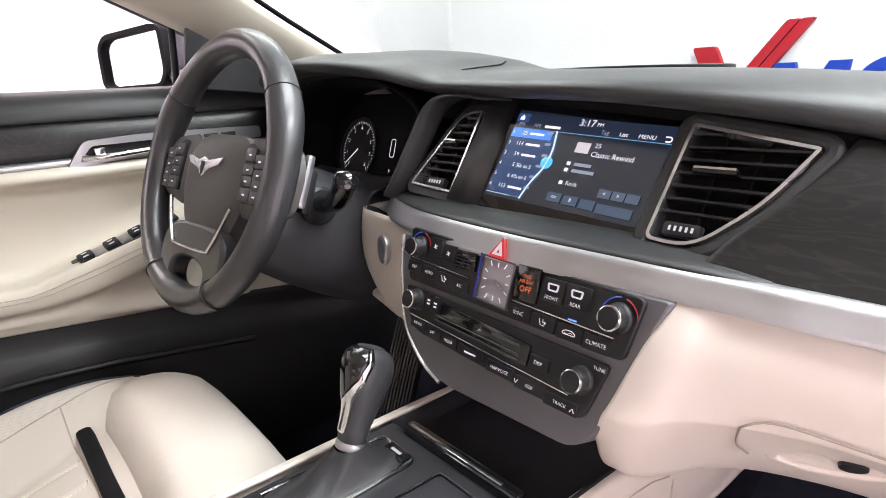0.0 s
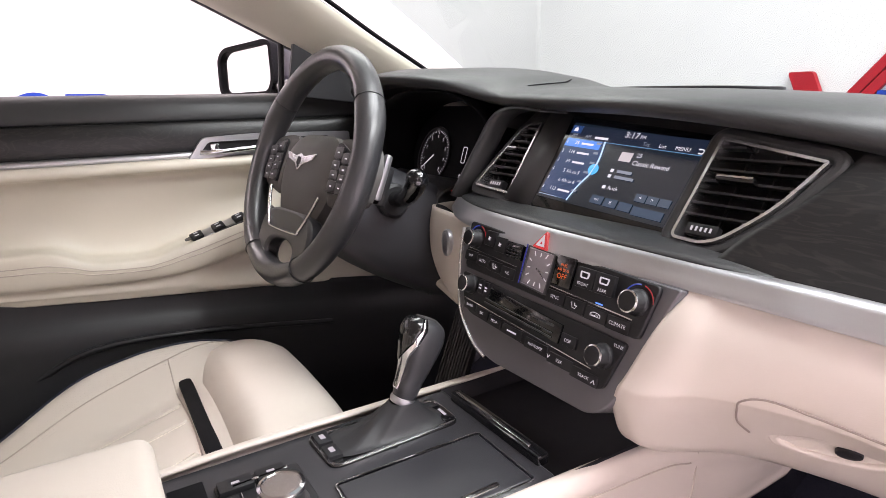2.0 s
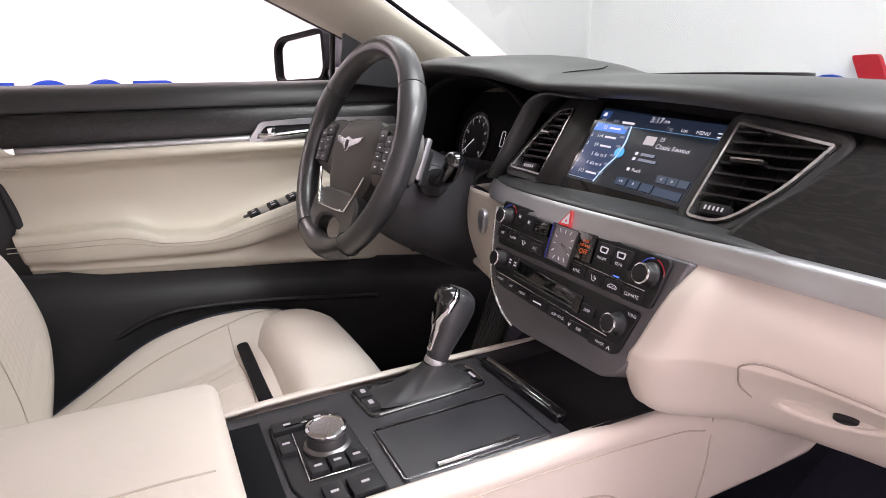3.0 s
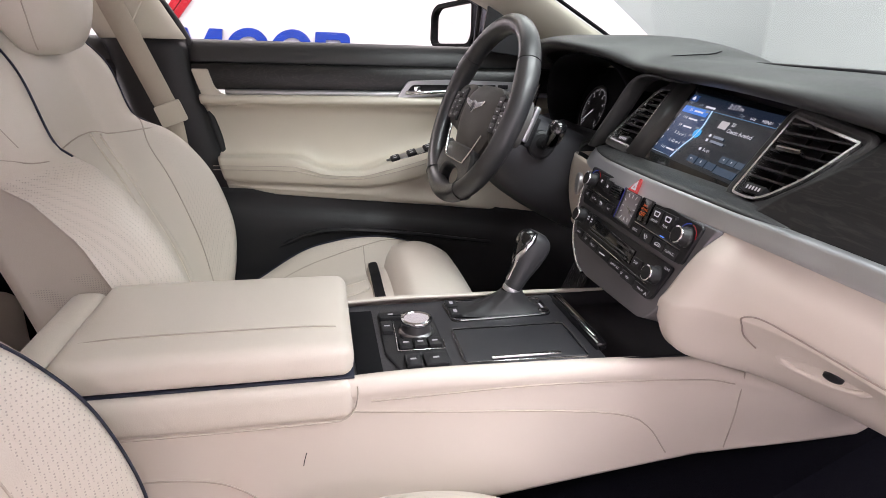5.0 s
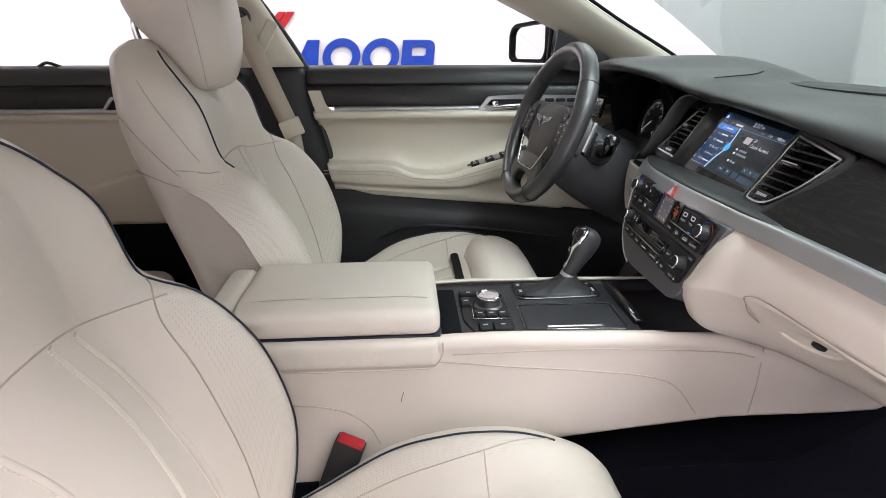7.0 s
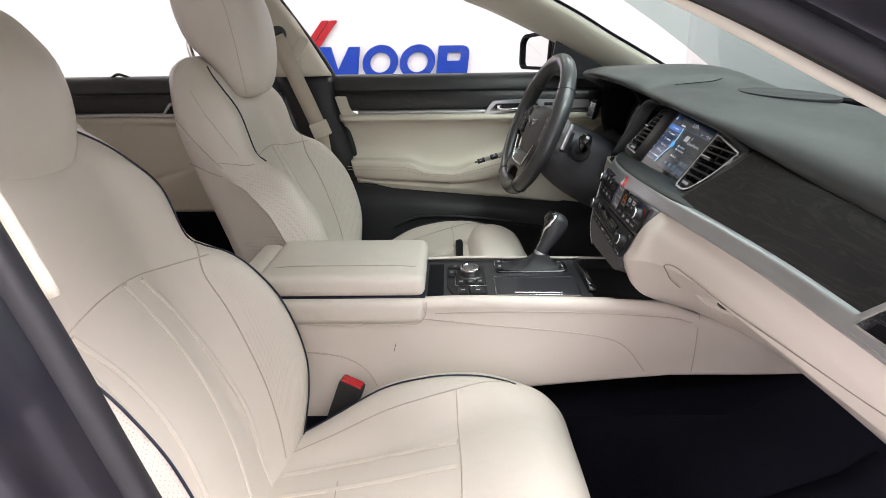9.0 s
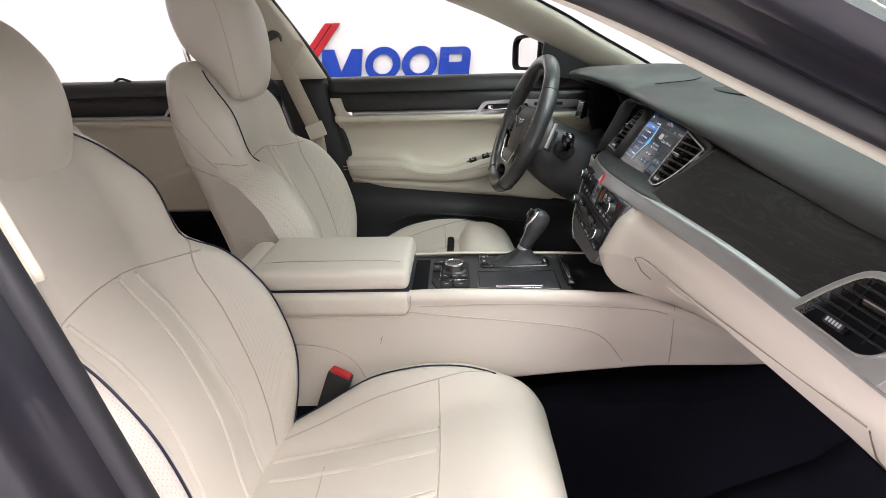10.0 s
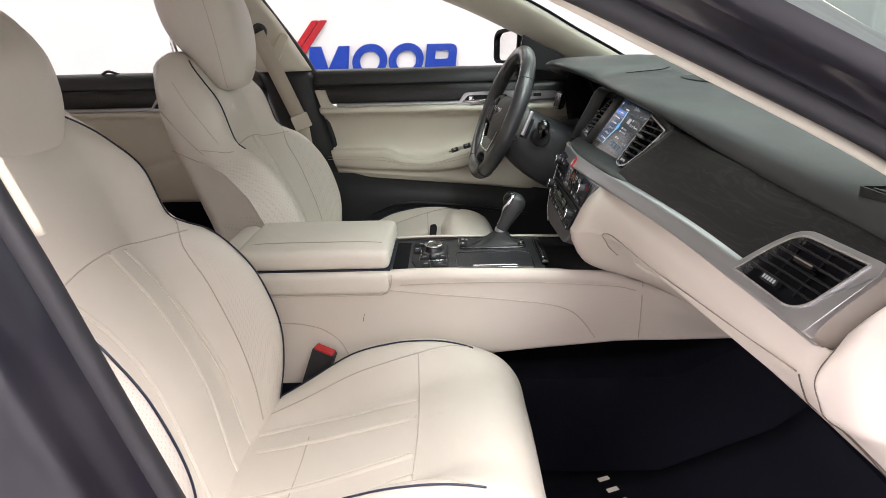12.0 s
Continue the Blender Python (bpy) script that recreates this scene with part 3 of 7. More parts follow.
# the panel turns the corner and runs back along the door opening
for x, dy, dz in ((0.680, 0.004, 0.026), (0.697, 0.018, 0.060), (0.707, 0.050, 0.085), (0.711, 0.12, 0.100), (0.711, 0.25, 0.10)):
    low.append([(x, p[1] + dy, p[2] + dz * max(0.0, 1 - 0.4 * i)) for i, p in enumerate(row)])
low_rows = smooth_grid(low, 90, 44)
sheet("lower_panel", low_rows, TRIM, dash, "beige soft lower dashboard panel", 0.004)


def low_at(x, v, out=0.0):
    """A point of the lower panel: x across, v from 0 at the strip to 1 at the knee edge."""
    i = int(np.argmin([abs(r[0][0] - x) for r in low_rows]))
    r = np.array(low_rows[i])
    j = v * (len(r) - 1)
    a = r[int(j)] + (r[min(int(j) + 1, len(r) - 1)] - r[int(j)]) * (j - int(j))
    return (x, a[1] - out, a[2])


# centre stack
STACKGREY = material("graphite_lacquer", (0.135, 0.130, 0.140), 0.42, 0.3, 0.2, 1500, 0.05, 10, 0.08)
STACK = basis((0, -0.050, 0.845), (1, 0, 0), (0, 0.30, 0.954))
stack_frame = [(-0.145, 0.0), (0.162, 0.0), (0.151, -0.03), (0.1255, -0.114), (0.106, -0.131), (-0.046, -0.1345), (-0.078, -0.1235), (-0.104, -0.1055), (-0.1205, -0.085), (-0.1365, -0.042)]
prism("stack_frame", STACK, rounded(stack_frame, [0.004, 0.004, 0.03, 0.02, 0.02, 0.02, 0.012, 0.012, 0.012, 0.012]), 0.05, STACKGREY, dash, "graphite centre stack surround", bevel=0.003)


def on(m, x, y, out=0.0):
    return m @ Matrix.Translation((x, y, out))


def key(parent, m, x, y, w, h, text="", size=0.006, mat=DARK, deep=0.006, out=0.0055, name="button", bars=0):
    """A push button on a face, with its print."""
    b = block(name, on(m, x, y, out - deep / 2), (w, h, deep), mat, parent, bevel=0.0012)
    if text:
        words(text, on(m, x, y, out + 0.0004), size, LETTER, b)
    for i in range(bars):
        block("print_bar", on(m, x, y + (i - (bars - 1) / 2) * 0.0035, out + 0.0004), (w * 0.45, 0.0016, 0.0004), LETTER, b, bevel=0)
    return b


UP_O = rounded([(-0.130, 0.009), (0.146, -0.002), (0.137, -0.051), (-0.121, -0.046)], 0.007)
LO_O = rounded([(-0.122, -0.051), (0.1285, -0.057), (0.114, -0.105), (-0.104, -0.094)], [0.006, 0.006, 0.008, 0.02])
upper = prism("climate_panel", on(STACK, 0, 0, 0.004), UP_O, 0.01, DARK, dash, "black climate control panel")
lowerp = prism("audio_panel", on(STACK, 0, 0, 0.004), LO_O, 0.01, DARK, dash, "black audio control panel")
F = 0.0045


def knob(parent, x, y, r, label):
    kb = on(STACK, x, y, F) @ Matrix.Diagonal((1, 1, 0.72, 1))
    k = lathe("knob", kb, [(r * 1.18, -0.002), (r * 1.18, 0.002), (r * 1.05, 0.004), (r, 0.006), (r * 0.97, 0.017), (r * 0.90, 0.0185)], DARK, parent, label)
    lathe("knob_ring", kb, [(r * 0.90, 0.0180), (r * 0.99, 0.0182), (r * 0.97, 0.0195), (r * 0.84, 0.0200), (r * 0.78, 0.0188)], CHROME, k, "chrome ring")
    lathe("knob_face", kb, [(r * 0.86, 0.0185), (r * 0.84, 0.0203), (r * 0.3, 0.0206)], DARK, k)
    return k


knob(upper, -0.109, -0.010, 0.0096, "black temperature knob")
knob(upper, 0.1275, -0.0205, 0.0100, "black temperature knob")
knob(lowerp, -0.099, -0.0625, 0.0096, "black volume knob")
knob(lowerp, 0.1072, -0.0750, 0.0098, "black tuning knob")
# printed arcs, also drawn as a faint glow
HOT, COLD = lit("red_arc_glow", (0.8, 0.04, 0.05), 0.32), lit("blue_arc_glow", (0.06, 0.14, 0.8), 0.32)
for kx, ky in ((-0.109, -0.010), (0.1275, -0.0205)):
    for a0, a1, mt in ((0.15, 1.35, HOT), (1.6, 2.7, COLD)):
        arc = [STACK @ Vector((kx + 0.0155 * math.cos(a), ky + 0.0155 * math.sin(a), F + 0.0005)) for a in np.linspace(a0, a1, 12)]
        tube("dial_arc", arc, 0.0006, mt, upper, plain=True, sides=4)
# clock
CLOCK = [(-0.0165, 0.001), (0.0245, -0.001), (0.0220, -0.0435), (-0.0170, -0.0410)]
clock = prism("clock", on(STACK, 0, 0, 0.0085), rounded(CLOCK, 0.002), 0.008, GREY, upper, "square analogue clock with a pale face", hole=rounded([(-0.0147, -0.0008), (0.0227, -0.0026), (0.0204, -0.0416), (-0.0152, -0.0393)], 0.001), bevel=0.0006)
FACE = material("clock_face", (0.42, 0.40, 0.43), 0.25, 0.5, coat=0.5)
prism("clock_face", on(STACK, 0, 0, 0.0062), [(-0.0155, -0.0002), (0.0234, -0.0020), (0.0211, -0.0423), (-0.0160, -0.0400)], 0.002, FACE, clock, bevel=0)
cx, cy = 0.0035, -0.0212
for h in range(12):
    a = h * math.pi / 6
    ct, st = math.cos(a), math.sin(a)
    k = min(0.0165 / max(abs(ct), 1e-6), 0.0185 / max(abs(st), 1e-6))
    prism("hour_mark", on(STACK, cx, cy, 0.0068) @ Matrix.Rotation(a, 4, "Z"), [(k * 0.70, -0.0005), (k * 0.93, -0.0005), (k * 0.93, 0.0005), (k * 0.70, 0.0005)], 0.0004, LETTER, clock, bevel=0)
for a, ln in ((-0.20, 0.010), (-0.55, 0.014)):
    prism("clock_pointer", on(STACK, cx, cy, 0.0073) @ Matrix.Rotation(a, 4, "Z"), [(-0.002, -0.0006), (ln, -0.0003), (ln, 0.0003), (-0.002, 0.0006)], 0.0004, CHROME, clock, bevel=0)
BLUELINE = lit("blue_edge_light", (0.10, 0.12, 0.9), 0.16)
block("edge_light", on(STACK, -0.0185, -0.0200, 0.0075), (0.0012, 0.042, 0.001), BLUELINE, clock, bevel=0)
def flow_icon(parent, x, y):
    """A seat outline with an arrow, as on an air direction key."""
    for pts in (((-0.0035, 0.003), (-0.0015, -0.002), (0.0025, -0.0022)), ((0.0005, 0.003), (0.0008, 0.0005), (0.0036, 0.0002)), ((0.0024, 0.0012), (0.0038, 0.0002), (0.0024, -0.0008))):
        tube("flow_icon", [STACK @ Vector((x + a, y + b, 0.0060)) for a, b in pts], 0.0004, LETTER, parent, plain=True, sides=4)


# climate buttons
for x, y, w in ((-0.082, -0.0040, 0.019), (-0.062, -0.0075, 0.019)):
    kb = key(upper, STACK, x, y - 0.001, w, 0.017, out=0.008)
    for a in (0.5, 2.07):
        tube("fan_icon", [STACK @ Vector((x + q * math.cos(a), y - 0.001 + q * math.sin(a), 0.0084)) for q in (-0.0024, 0, 0.0024)], 0.0006, LETTER, kb, plain=True, sides=4)
block("vent_grille", on(STACK, -0.037, -0.010, 0.006), (0.026, 0.017, 0.004), GLOSS, upper, bevel=0.001)
for i in range(5):
    block("grille_bar", on(STACK, -0.037, -0.0035 - 0.0033 * i, 0.0085), (0.024, 0.0012, 0.0012), DARK, upper, bevel=0)
for x, y, tx in ((-0.1125, -0.0310, "OFF"), (-0.0885, -0.0325, "AUTO"), (-0.065, -0.0340, ""), (-0.042, -0.0355, "A/C")):
    kb = key(upper, STACK, x, y, 0.0235, 0.012, tx, 0.0044)
    if not tx:
        flow_icon(kb, x, y)
for x, y, tx in ((0.035, -0.0415, "SYNC"), (0.0615, -0.0425, ""), (0.0885, -0.0435, ""), (0.114, -0.0445, "CLIMATE")):
    kb = key(upper, STACK, x, y, 0.0250, 0.0125, tx, 0.0046)
    if x == 0.0615:
        flow_icon(kb, x, y)
    elif not tx:
        body = rounded([(-0.0062, -0.0016), (0.0062, -0.0016), (0.0062, 0.0006), (0.0030, 0.0024), (-0.0032, 0.0024), (-0.0062, 0.0006)], 0.001)
        prism("car_icon", on(STACK, x, y, 0.0060), body, 0.0004, LETTER, kb, hole=inset(body, 0.0006), bevel=0)
        tube("car_icon", [STACK @ Vector((x + q, y - 0.0002 + 0.0008 * math.sin(900 * q), 0.0061)) for q in np.linspace(-0.004, 0.004, 14)], 0.0003, LETTER, kb, plain=True, sides=4)
block("trim_line", on(STACK, 0.074, -0.0342, 0.0045) @ Matrix.Rotation(-0.035, 4, "Z"), (0.106, 0.0010, 0.001), CHROME, upper, bevel=0)
block("trim_line", on(STACK, -0.075, -0.0240, 0.0045) @ Matrix.Rotation(-0.045, 4, "Z"), (0.090, 0.0010, 0.001), CHROME, upper, bevel=0)
block("warning_window", on(STACK, 0.0395, -0.015, 0.006), (0.026, 0.030, 0.004), GLOSS, upper, bevel=0.002)
words("PASS", on(STACK, 0.0395, -0.009, 0.0083), 0.0042, lit("orange_print", (0.9, 0.18, 0.04), 0.6), upper)
words("AIR BAG", on(STACK, 0.0395, -0.0135, 0.0083), 0.0042, lit("orange_print", (0.9, 0.18, 0.04), 0.6), upper)
words("OFF", on(STACK, 0.0395, -0.020, 0.0083), 0.0075, lit("orange_print", (0.9, 0.18, 0.04), 0.6), upper)
for x, tx in ((0.0675, "FRONT"), (0.0910, "REAR")):
    kb = key(upper, STACK, x, -0.0145, 0.0225, 0.019, out=0.008)
    words(tx, on(STACK, x, -0.0205, 0.0085), 0.0042, LETTER, kb)
    prism("icon", on(STACK, x, -0.0125, 0.0085), rounded([(-0.005, -0.0025), (0.005, -0.0025), (0.006, 0.004), (-0.006, 0.004)], 0.002), 0.0004, LETTER, kb, hole=rounded([(-0.0035, -0.0012), (0.0035, -0.0012), (0.0042, 0.0027), (-0.0042, 0.0027)], 0.001), bevel=0)
block("lamp_mark", on(STACK, 0.089, -0.0328, 0.005), (0.008, 0.0012, 0.001), lit("blue_lamp", (0.1, 0.3, 1.0), 1.0), upper, bevel=0)
# audio panel: disc slot and keys
block("disc_slot", on(STACK, -0.003, -0.0695, 0.0055) @ Matrix.Rotation(-0.06, 4, "Z"), (0.116, 0.019, 0.003), GLOSS, lowerp, "black disc slot", bevel=0.001)
block("slot_lip", on(STACK, -0.010, -0.077, 0.0078) @ Matrix.Rotation(-0.04, 4, "Z"), (0.110, 0.0016, 0.0014), GREY, lowerp, bevel=0)
block("slot_lip", on(STACK, -0.010, -0.0725, 0.0078) @ Matrix.Rotation(-0.04, 4, "Z"), (0.110, 0.0010, 0.0014), GREY, lowerp, bevel=0)
block("print_bar", on(STACK, 0.028, -0.067, 0.0072) @ Matrix.Rotation(-0.04, 4, "Z"), (0.034, 0.0025, 0.0004), GREY, lowerp, bevel=0)
key(lowerp, STACK, -0.079, -0.0605, 0.009, 0.016, out=0.007, bars=2)
key(lowerp, STACK, -0.0685, -0.0615, 0.009, 0.016, out=0.007, bars=2)
key(lowerp, STACK, 0.0665, -0.0755, 0.020, 0.011, "DISP", 0.0045, out=0.007)
words("TUNE", on(STACK, 0.1205, -0.0620, 0.0045), 0.0042, LETTER, lowerp)
for x, y, tx in ((-0.0915, -0.0860, "RADIO"), (-0.067, -0.0885, "SAT"), (-0.043, -0.0905, "MEDIA"), (-0.012, -0.0925, ""), (0.026, -0.095, "MAP/VOICE"), (0.061, -0.0975, "SEEK"), (0.093, -0.0995, "TRACK")):
    key(lowerp, STACK, x, y, 0.0230 if x < -0.03 else 0.033, 0.0105, tx, 0.0041, bars=0 if tx else 1)
for pts in (((0.0445, -0.0955), (0.0465, -0.0985), (0.0485, -0.0955)), ((0.1035, -0.1015), (0.1055, -0.0985), (0.1075, -0.1015))):
    tube("print_arrow", [STACK @ Vector((x, y, 0.0062)) for x, y in pts], 0.0005, LETTER, lowerp, plain=True, sides=4)
tube("stack_edge", [STACK @ Vector((x, y, 0.0005)) for x, y in ((-0.146, -0.002), (-0.142, -0.022), (-0.137, -0.042), (-0.121, -0.085), (-0.104, -0.106), (-0.078, -0.124), (-0.050, -0.134))], 0.0022, RIM, dash, "bright edge of the centre stack")
block("trim_line", on(STACK, -0.004, -0.0848, 0.0045) @ Matrix.Rotation(-0.052, 4, "Z"), (0.205, 0.0009, 0.001), CHROME, lowerp, bevel=0)
# hazard switch on the strip
HZ = basis((0.003, -0.0535, 0.8560), (1, 0, 0), (0, 0.54, 0.84))
hz = prism("hazard_switch", on(HZ, 0, -0.001, 0.0022), rounded([(-0.0104, -0.0088), (0.0094, -0.0093), (0.0004, 0.0100)], 0.0006), 0.005, lit("red_lens", (0.75, 0.03, 0.03), 0.55), dash, "red triangular hazard switch")
prism("triangle_mark", on(HZ, 0, -0.001, 0.0026), rounded([(-0.0064, -0.0068), (0.0063, -0.0071), (-0.0004, 0.0062)], 0.001), 0.0004, LETTER, hz, hole=rounded([(-0.0020, -0.0047), (0.0019, -0.0048), (-0.0002, -0.0010)], 0.0006), bevel=0)

# screen bay: bezel, display, two centre vents
VP = basis((0, -0.004, 0.872), (1, 0, 0), (0, 0.55, 0.835))
bay = rounded([(-0.236, -0.008), (0.170, -0.012), (0.236, 0.075), (0.244, 0.118), (0.06, 0.148), (-0.185, 0.146)], [0.01, 0.03, 0.02, 0.01, 0.01, 0.02])
prism("screen_bezel", on(VP, 0, 0, -0.0225), bay, 0.05, PAD, dash, "charcoal screen surround", bevel=0.002)
VD = on(VP, 0, 0, -0.009) @ Matrix.Rotation(radians(3.5), 4, "Y")
prism("display_glass", VD, rounded([(-0.086, 0.004), (0.103, 0.002), (0.110, 0.112), (-0.086, 0.126)], 0.003), 0.006, GLOSS, dash, "gloss black display glass")
SCR = basis(VD @ Vector((0.0085, 0.0625, 0.0006)), VD.to_3x3() @ Vector((1, -0.035, 0)), VD.to_3x3() @ Vector((0.03, 1, 0))) @ Matrix.Diagonal((0.92, 0.88, 1, 1))
disp = prism("display", SCR, [(-0.097, -0.054), (0.097, -0.054), (0.0995, 0.051), (-0.0945, 0.057)], 0.002, lit("display_dark", (0.006, 0.014, 0.024), 0.9, 0.9), dash, "lit touch screen showing a radio station list", bevel=0)


def patch(x0, x1, y0, y1, colour, power, name="screen_patch", z=0.0005, skew=0.02):
    return prism(name, on(SCR, 0, 0, z), [(x0 + skew * y0, y0), (x1 + skew * y0, y0), (x1 + skew * y1, y1), (x0 + skew * y1, y1)], 0.0004, lit(name, colour, power, 0.9), disp, bevel=0)


patch(-0.095, 0.098, 0.034, 0.0525, (0.010, 0.018, 0.035), 1.0)
patch(-0.095, -0.078, 0.0415, 0.0525, (0.02, 0.08, 0.25), 1.0)
patch(-0.094, -0.038, 0.022, 0.033, (0.03, 0.22, 0.75), 1.0, z=0.0009)
prism("list_field", on(SCR, 0, 0, 0.0005), [(-0.094, -0.047), (-0.047, -0.051), (-0.040, -0.030), (-0.031, -0.010), (-0.030, 0.010), (-0.034, 0.034), (-0.094, 0.034)], 0.0004, lit("list_blue", (0.006, 0.038, 0.11), 1.0, 0.9), disp, bevel=0)
tube("list_arc", [on(SCR, x, y, 0.0012).translation for x, y in ((-0.046, -0.051), (-0.040, -0.030), (-0.031, -0.010), (-0.029, 0.010), (-0.033, 0.034))], 0.0009, lit("arc_white", (0.5, 0.75, 0.95), 0.9), disp, sides=4)
lathe("list_marker", on(SCR, -0.0305, -0.004, 0.0006), [(0.0075, 0), (0.007, 0.0006), (0.004, 0.0010)], lit("marker_blue", (0.06, 0.45, 0.85), 1.0), disp)
patch(-0.094, 0.096, 0.0335, 0.0342, (0.12, 0.35, 0.6), 0.8)
patch(-0.094, -0.046, -0.0500, -0.0492, (0.5, 0.7, 0.9), 0.7)
TXT = lit("screen_text", (0.85, 0.90, 0.95), 0.80)
DIM = lit("screen_text_dim", (0.30, 0.36, 0.42), 0.7)
words("3:17", on(SCR, 0.000, 0.0470, 0.0012), 0.0115, TXT, disp)
words("PM", on(SCR, 0.0155, 0.0462, 0.0012), 0.006, TXT, disp)
for x, tx, mt in ((-0.084, "FM", DIM), (-0.062, "AM", DIM), (0.024, "Tag", DIM), (0.045, "List", TXT), (0.070, "MENU", TXT)):
    words(tx, on(SCR, x, 0.0382, 0.0012), 0.0066, mt, disp)
block("print_bar", on(SCR, -0.041, 0.0382, 0.0012), (0.020, 0.0030, 0.0004), TXT, disp, bevel=0)
prism("home_icon", on(SCR, -0.0865, 0.047, 0.0012), [(-0.003, -0.003), (0.003, -0.003), (0.003, 0.0005), (0, 0.0035), (-0.003, 0.0005)], 0.0003, TXT, disp, bevel=0)
tube("back_icon", [on(SCR, x, y, 0.0012).translation for x, y in ((0.088, 0.0405), (0.093, 0.0405), (0.0945, 0.038), (0.093, 0.0357), (0.089, 0.0357))], 0.0006, TXT, disp, sides=4, n=16)
for i, (a, b) in enumerate((("25", ""), ("114", ""), ("59", ""), ("5", "50s on 5"), ("6", "60s on 6"), ("113", ""))):
    yy = 0.0275 - 0.0135 * i
    xx = -0.090 + (0.0, 0.0, 0.0, -0.001, -0.001, -0.002)[i]
    words(str(i + 1), on(SCR, xx, yy, 0.0016), 0.0066, TXT, disp)
    words(a, on(SCR, -0.070, yy, 0.0016), 0.0070, TXT, disp, align="RIGHT")
    if b:
        words(b, on(SCR, -0.0675, yy, 0.0016), 0.0070, TXT, disp, align="LEFT", stretch=0.85)
    else:
        block("print_bar", on(SCR, -0.057, yy, 0.0014), (0.019, 0.0026, 0.0004), TXT, disp, bevel=0)
    block("station_mark", on(SCR, -0.041 + 0.002 * (2.5 - abs(i - 2)), yy + 0.003, 0.0014), (0.007, 0.003, 0.0004), DIM, disp, bevel=0)
block("cover_art", on(SCR, 0.006, 0.0185, 0.0012), (0.016, 0.012, 0.0004), lit("cover_art", (0.6, 0.6, 0.6), 0.8), disp, bevel=0)
words("25", on(SCR, 0.019, 0.0225, 0.0012), 0.0075, TXT, disp, align="LEFT")
words("Classic Rewind", on(SCR, 0.018, 0.0125, 0.0012), 0.0088, TXT, disp, align="LEFT", stretch=0.9)
for yy, w in ((-0.001, 0.020), (-0.0085, 0.026)):
    block("print_bar", on(SCR, 0.004 + w / 2, yy, 0.0012), (w, 0.0036, 0.0004), DIM, disp, bevel=0)
    block("icon", on(SCR, -0.003, yy, 0.0012), (0.004, 0.004, 0.0004), TXT, disp, bevel=0)
words("Rock", on(SCR, 0.003, -0.0235, 0.0012), 0.0066, TXT, disp, align="LEFT")
block("icon", on(SCR, -0.003, -0.0235, 0.0012), (0.004, 0.004, 0.0004), TXT, disp, bevel=0)
for x, y, w in ((-0.004, -0.041, 0.017), (0.016, -0.0415, 0.017), (0.036, -0.042, 0.017), (0.066, -0.0435, 0.038)):
    block("soft_key", on(SCR, x, y, 0.0010), (w, 0.0105, 0.0004), lit("soft_key", (0.045, 0.075, 0.11), 1.0), disp, bevel=0)
for x in (0.050, 0.065, 0.080):
    block("soft_key", on(SCR, x, -0.0275, 0.0010), (0.0135, 0.0095, 0.0004), lit("soft_key", (0.06, 0.09, 0.12), 1.0), disp, bevel=0)
for x, tx in ((0.050, "<"), (0.065, ">"), (-0.004, "<<"), (0.016, "II")):
    words(tx, on(SCR, x, -0.0275 if x > 0.04 else -0.0412, 0.0014), 0.006, TXT, disp)
# grey cheek between the driver-side vent and the display
sheet("screen_cheek", [[VP @ Vector(p) for p in ((-0.119, 0.128, 0.003), (-0.086, 0.128, -0.0075))], [VP @ Vector(p) for p in ((-0.128, 0.004, 0.003), (-0.086, 0.003, -0.0075))]], GREY, dash, "graphite cheek beside the screen", 0.002)


def span(outline, y):
    """Where a level line crosses an outline."""
    xs = []
    n = len(outline)
    for i in range(n):
        (xa, ya), (xb, yb) = outline[i], outline[(i + 1) % n]
        if (ya - y) * (yb - y) < 0:
            xs.append(xa + (xb - xa) * (y - ya) / (yb - ya))
    return (min(xs), max(xs)) if len(xs) > 1 else None


SLAT = material("vent_slat_black", (0.010, 0.010, 0.011), 0.35, spec=0.4)


def air_vent(m, outline, bars, label, rim=0.0028, wheel=None, tab=None, tilt=0.0, frame_mat=RIM):
    vent = prism("air_vent", m, outline, 0.016, frame_mat, dash, label, hole=inset(outline, rim), bevel=0.0008)
    prism("vent_well", on(m, 0, 0, -0.018), outline, 0.004, DEEP, vent, bevel=0)
    ins = [tuple(p) for p in inset(outline, rim + 0.0006)]
    ys = [p[1] for p in ins]
    lo, hi = min(ys) + (wheel or 0.0), max(ys)
    for i in range(bars):
        y = lo + (hi - lo) * (i + 0.6) / bars
        sp = span(ins, y)
        if sp and sp[1] - sp[0] > 0.008:
            bm = on(m, (sp[0] + sp[1]) / 2, y, -0.007) @ Matrix.Rotation(radians(14 + tilt), 4, "X")
            block("slat", bm, (sp[1] - sp[0], 0.0022, 0.012), SLAT, vent, bevel=0.0008)
    for fx in (0.3, 0.6, 0.85):
        x = min(p[0] for p in ins) + fx * (max(p[0] for p in ins) - min(p[0] for p in ins))
        col = [p for p in np.linspace(lo, hi, 30) if (s := span(ins, p)) and s[0] < x < s[1]]
        if len(col) > 3:
            block("vane", on(m, x, (col[0] + col[-1]) / 2, -0.0145), (0.0015, col[-1] - col[0], 0.004), DARK, vent, bevel=0)
    if tab:
        tb = block("vent_tab", on(m, tab[0], tab[1], 0.001), (tab[2], 0.005, 0.012), GLOSS, vent, bevel=0.0015)
        block("tab_line", on(m, tab[0], tab[1] + 0.0015, 0.0072), (tab[2] * 0.95, 0.0018, 0.0012), CHROME, tb, bevel=0)
    return vent


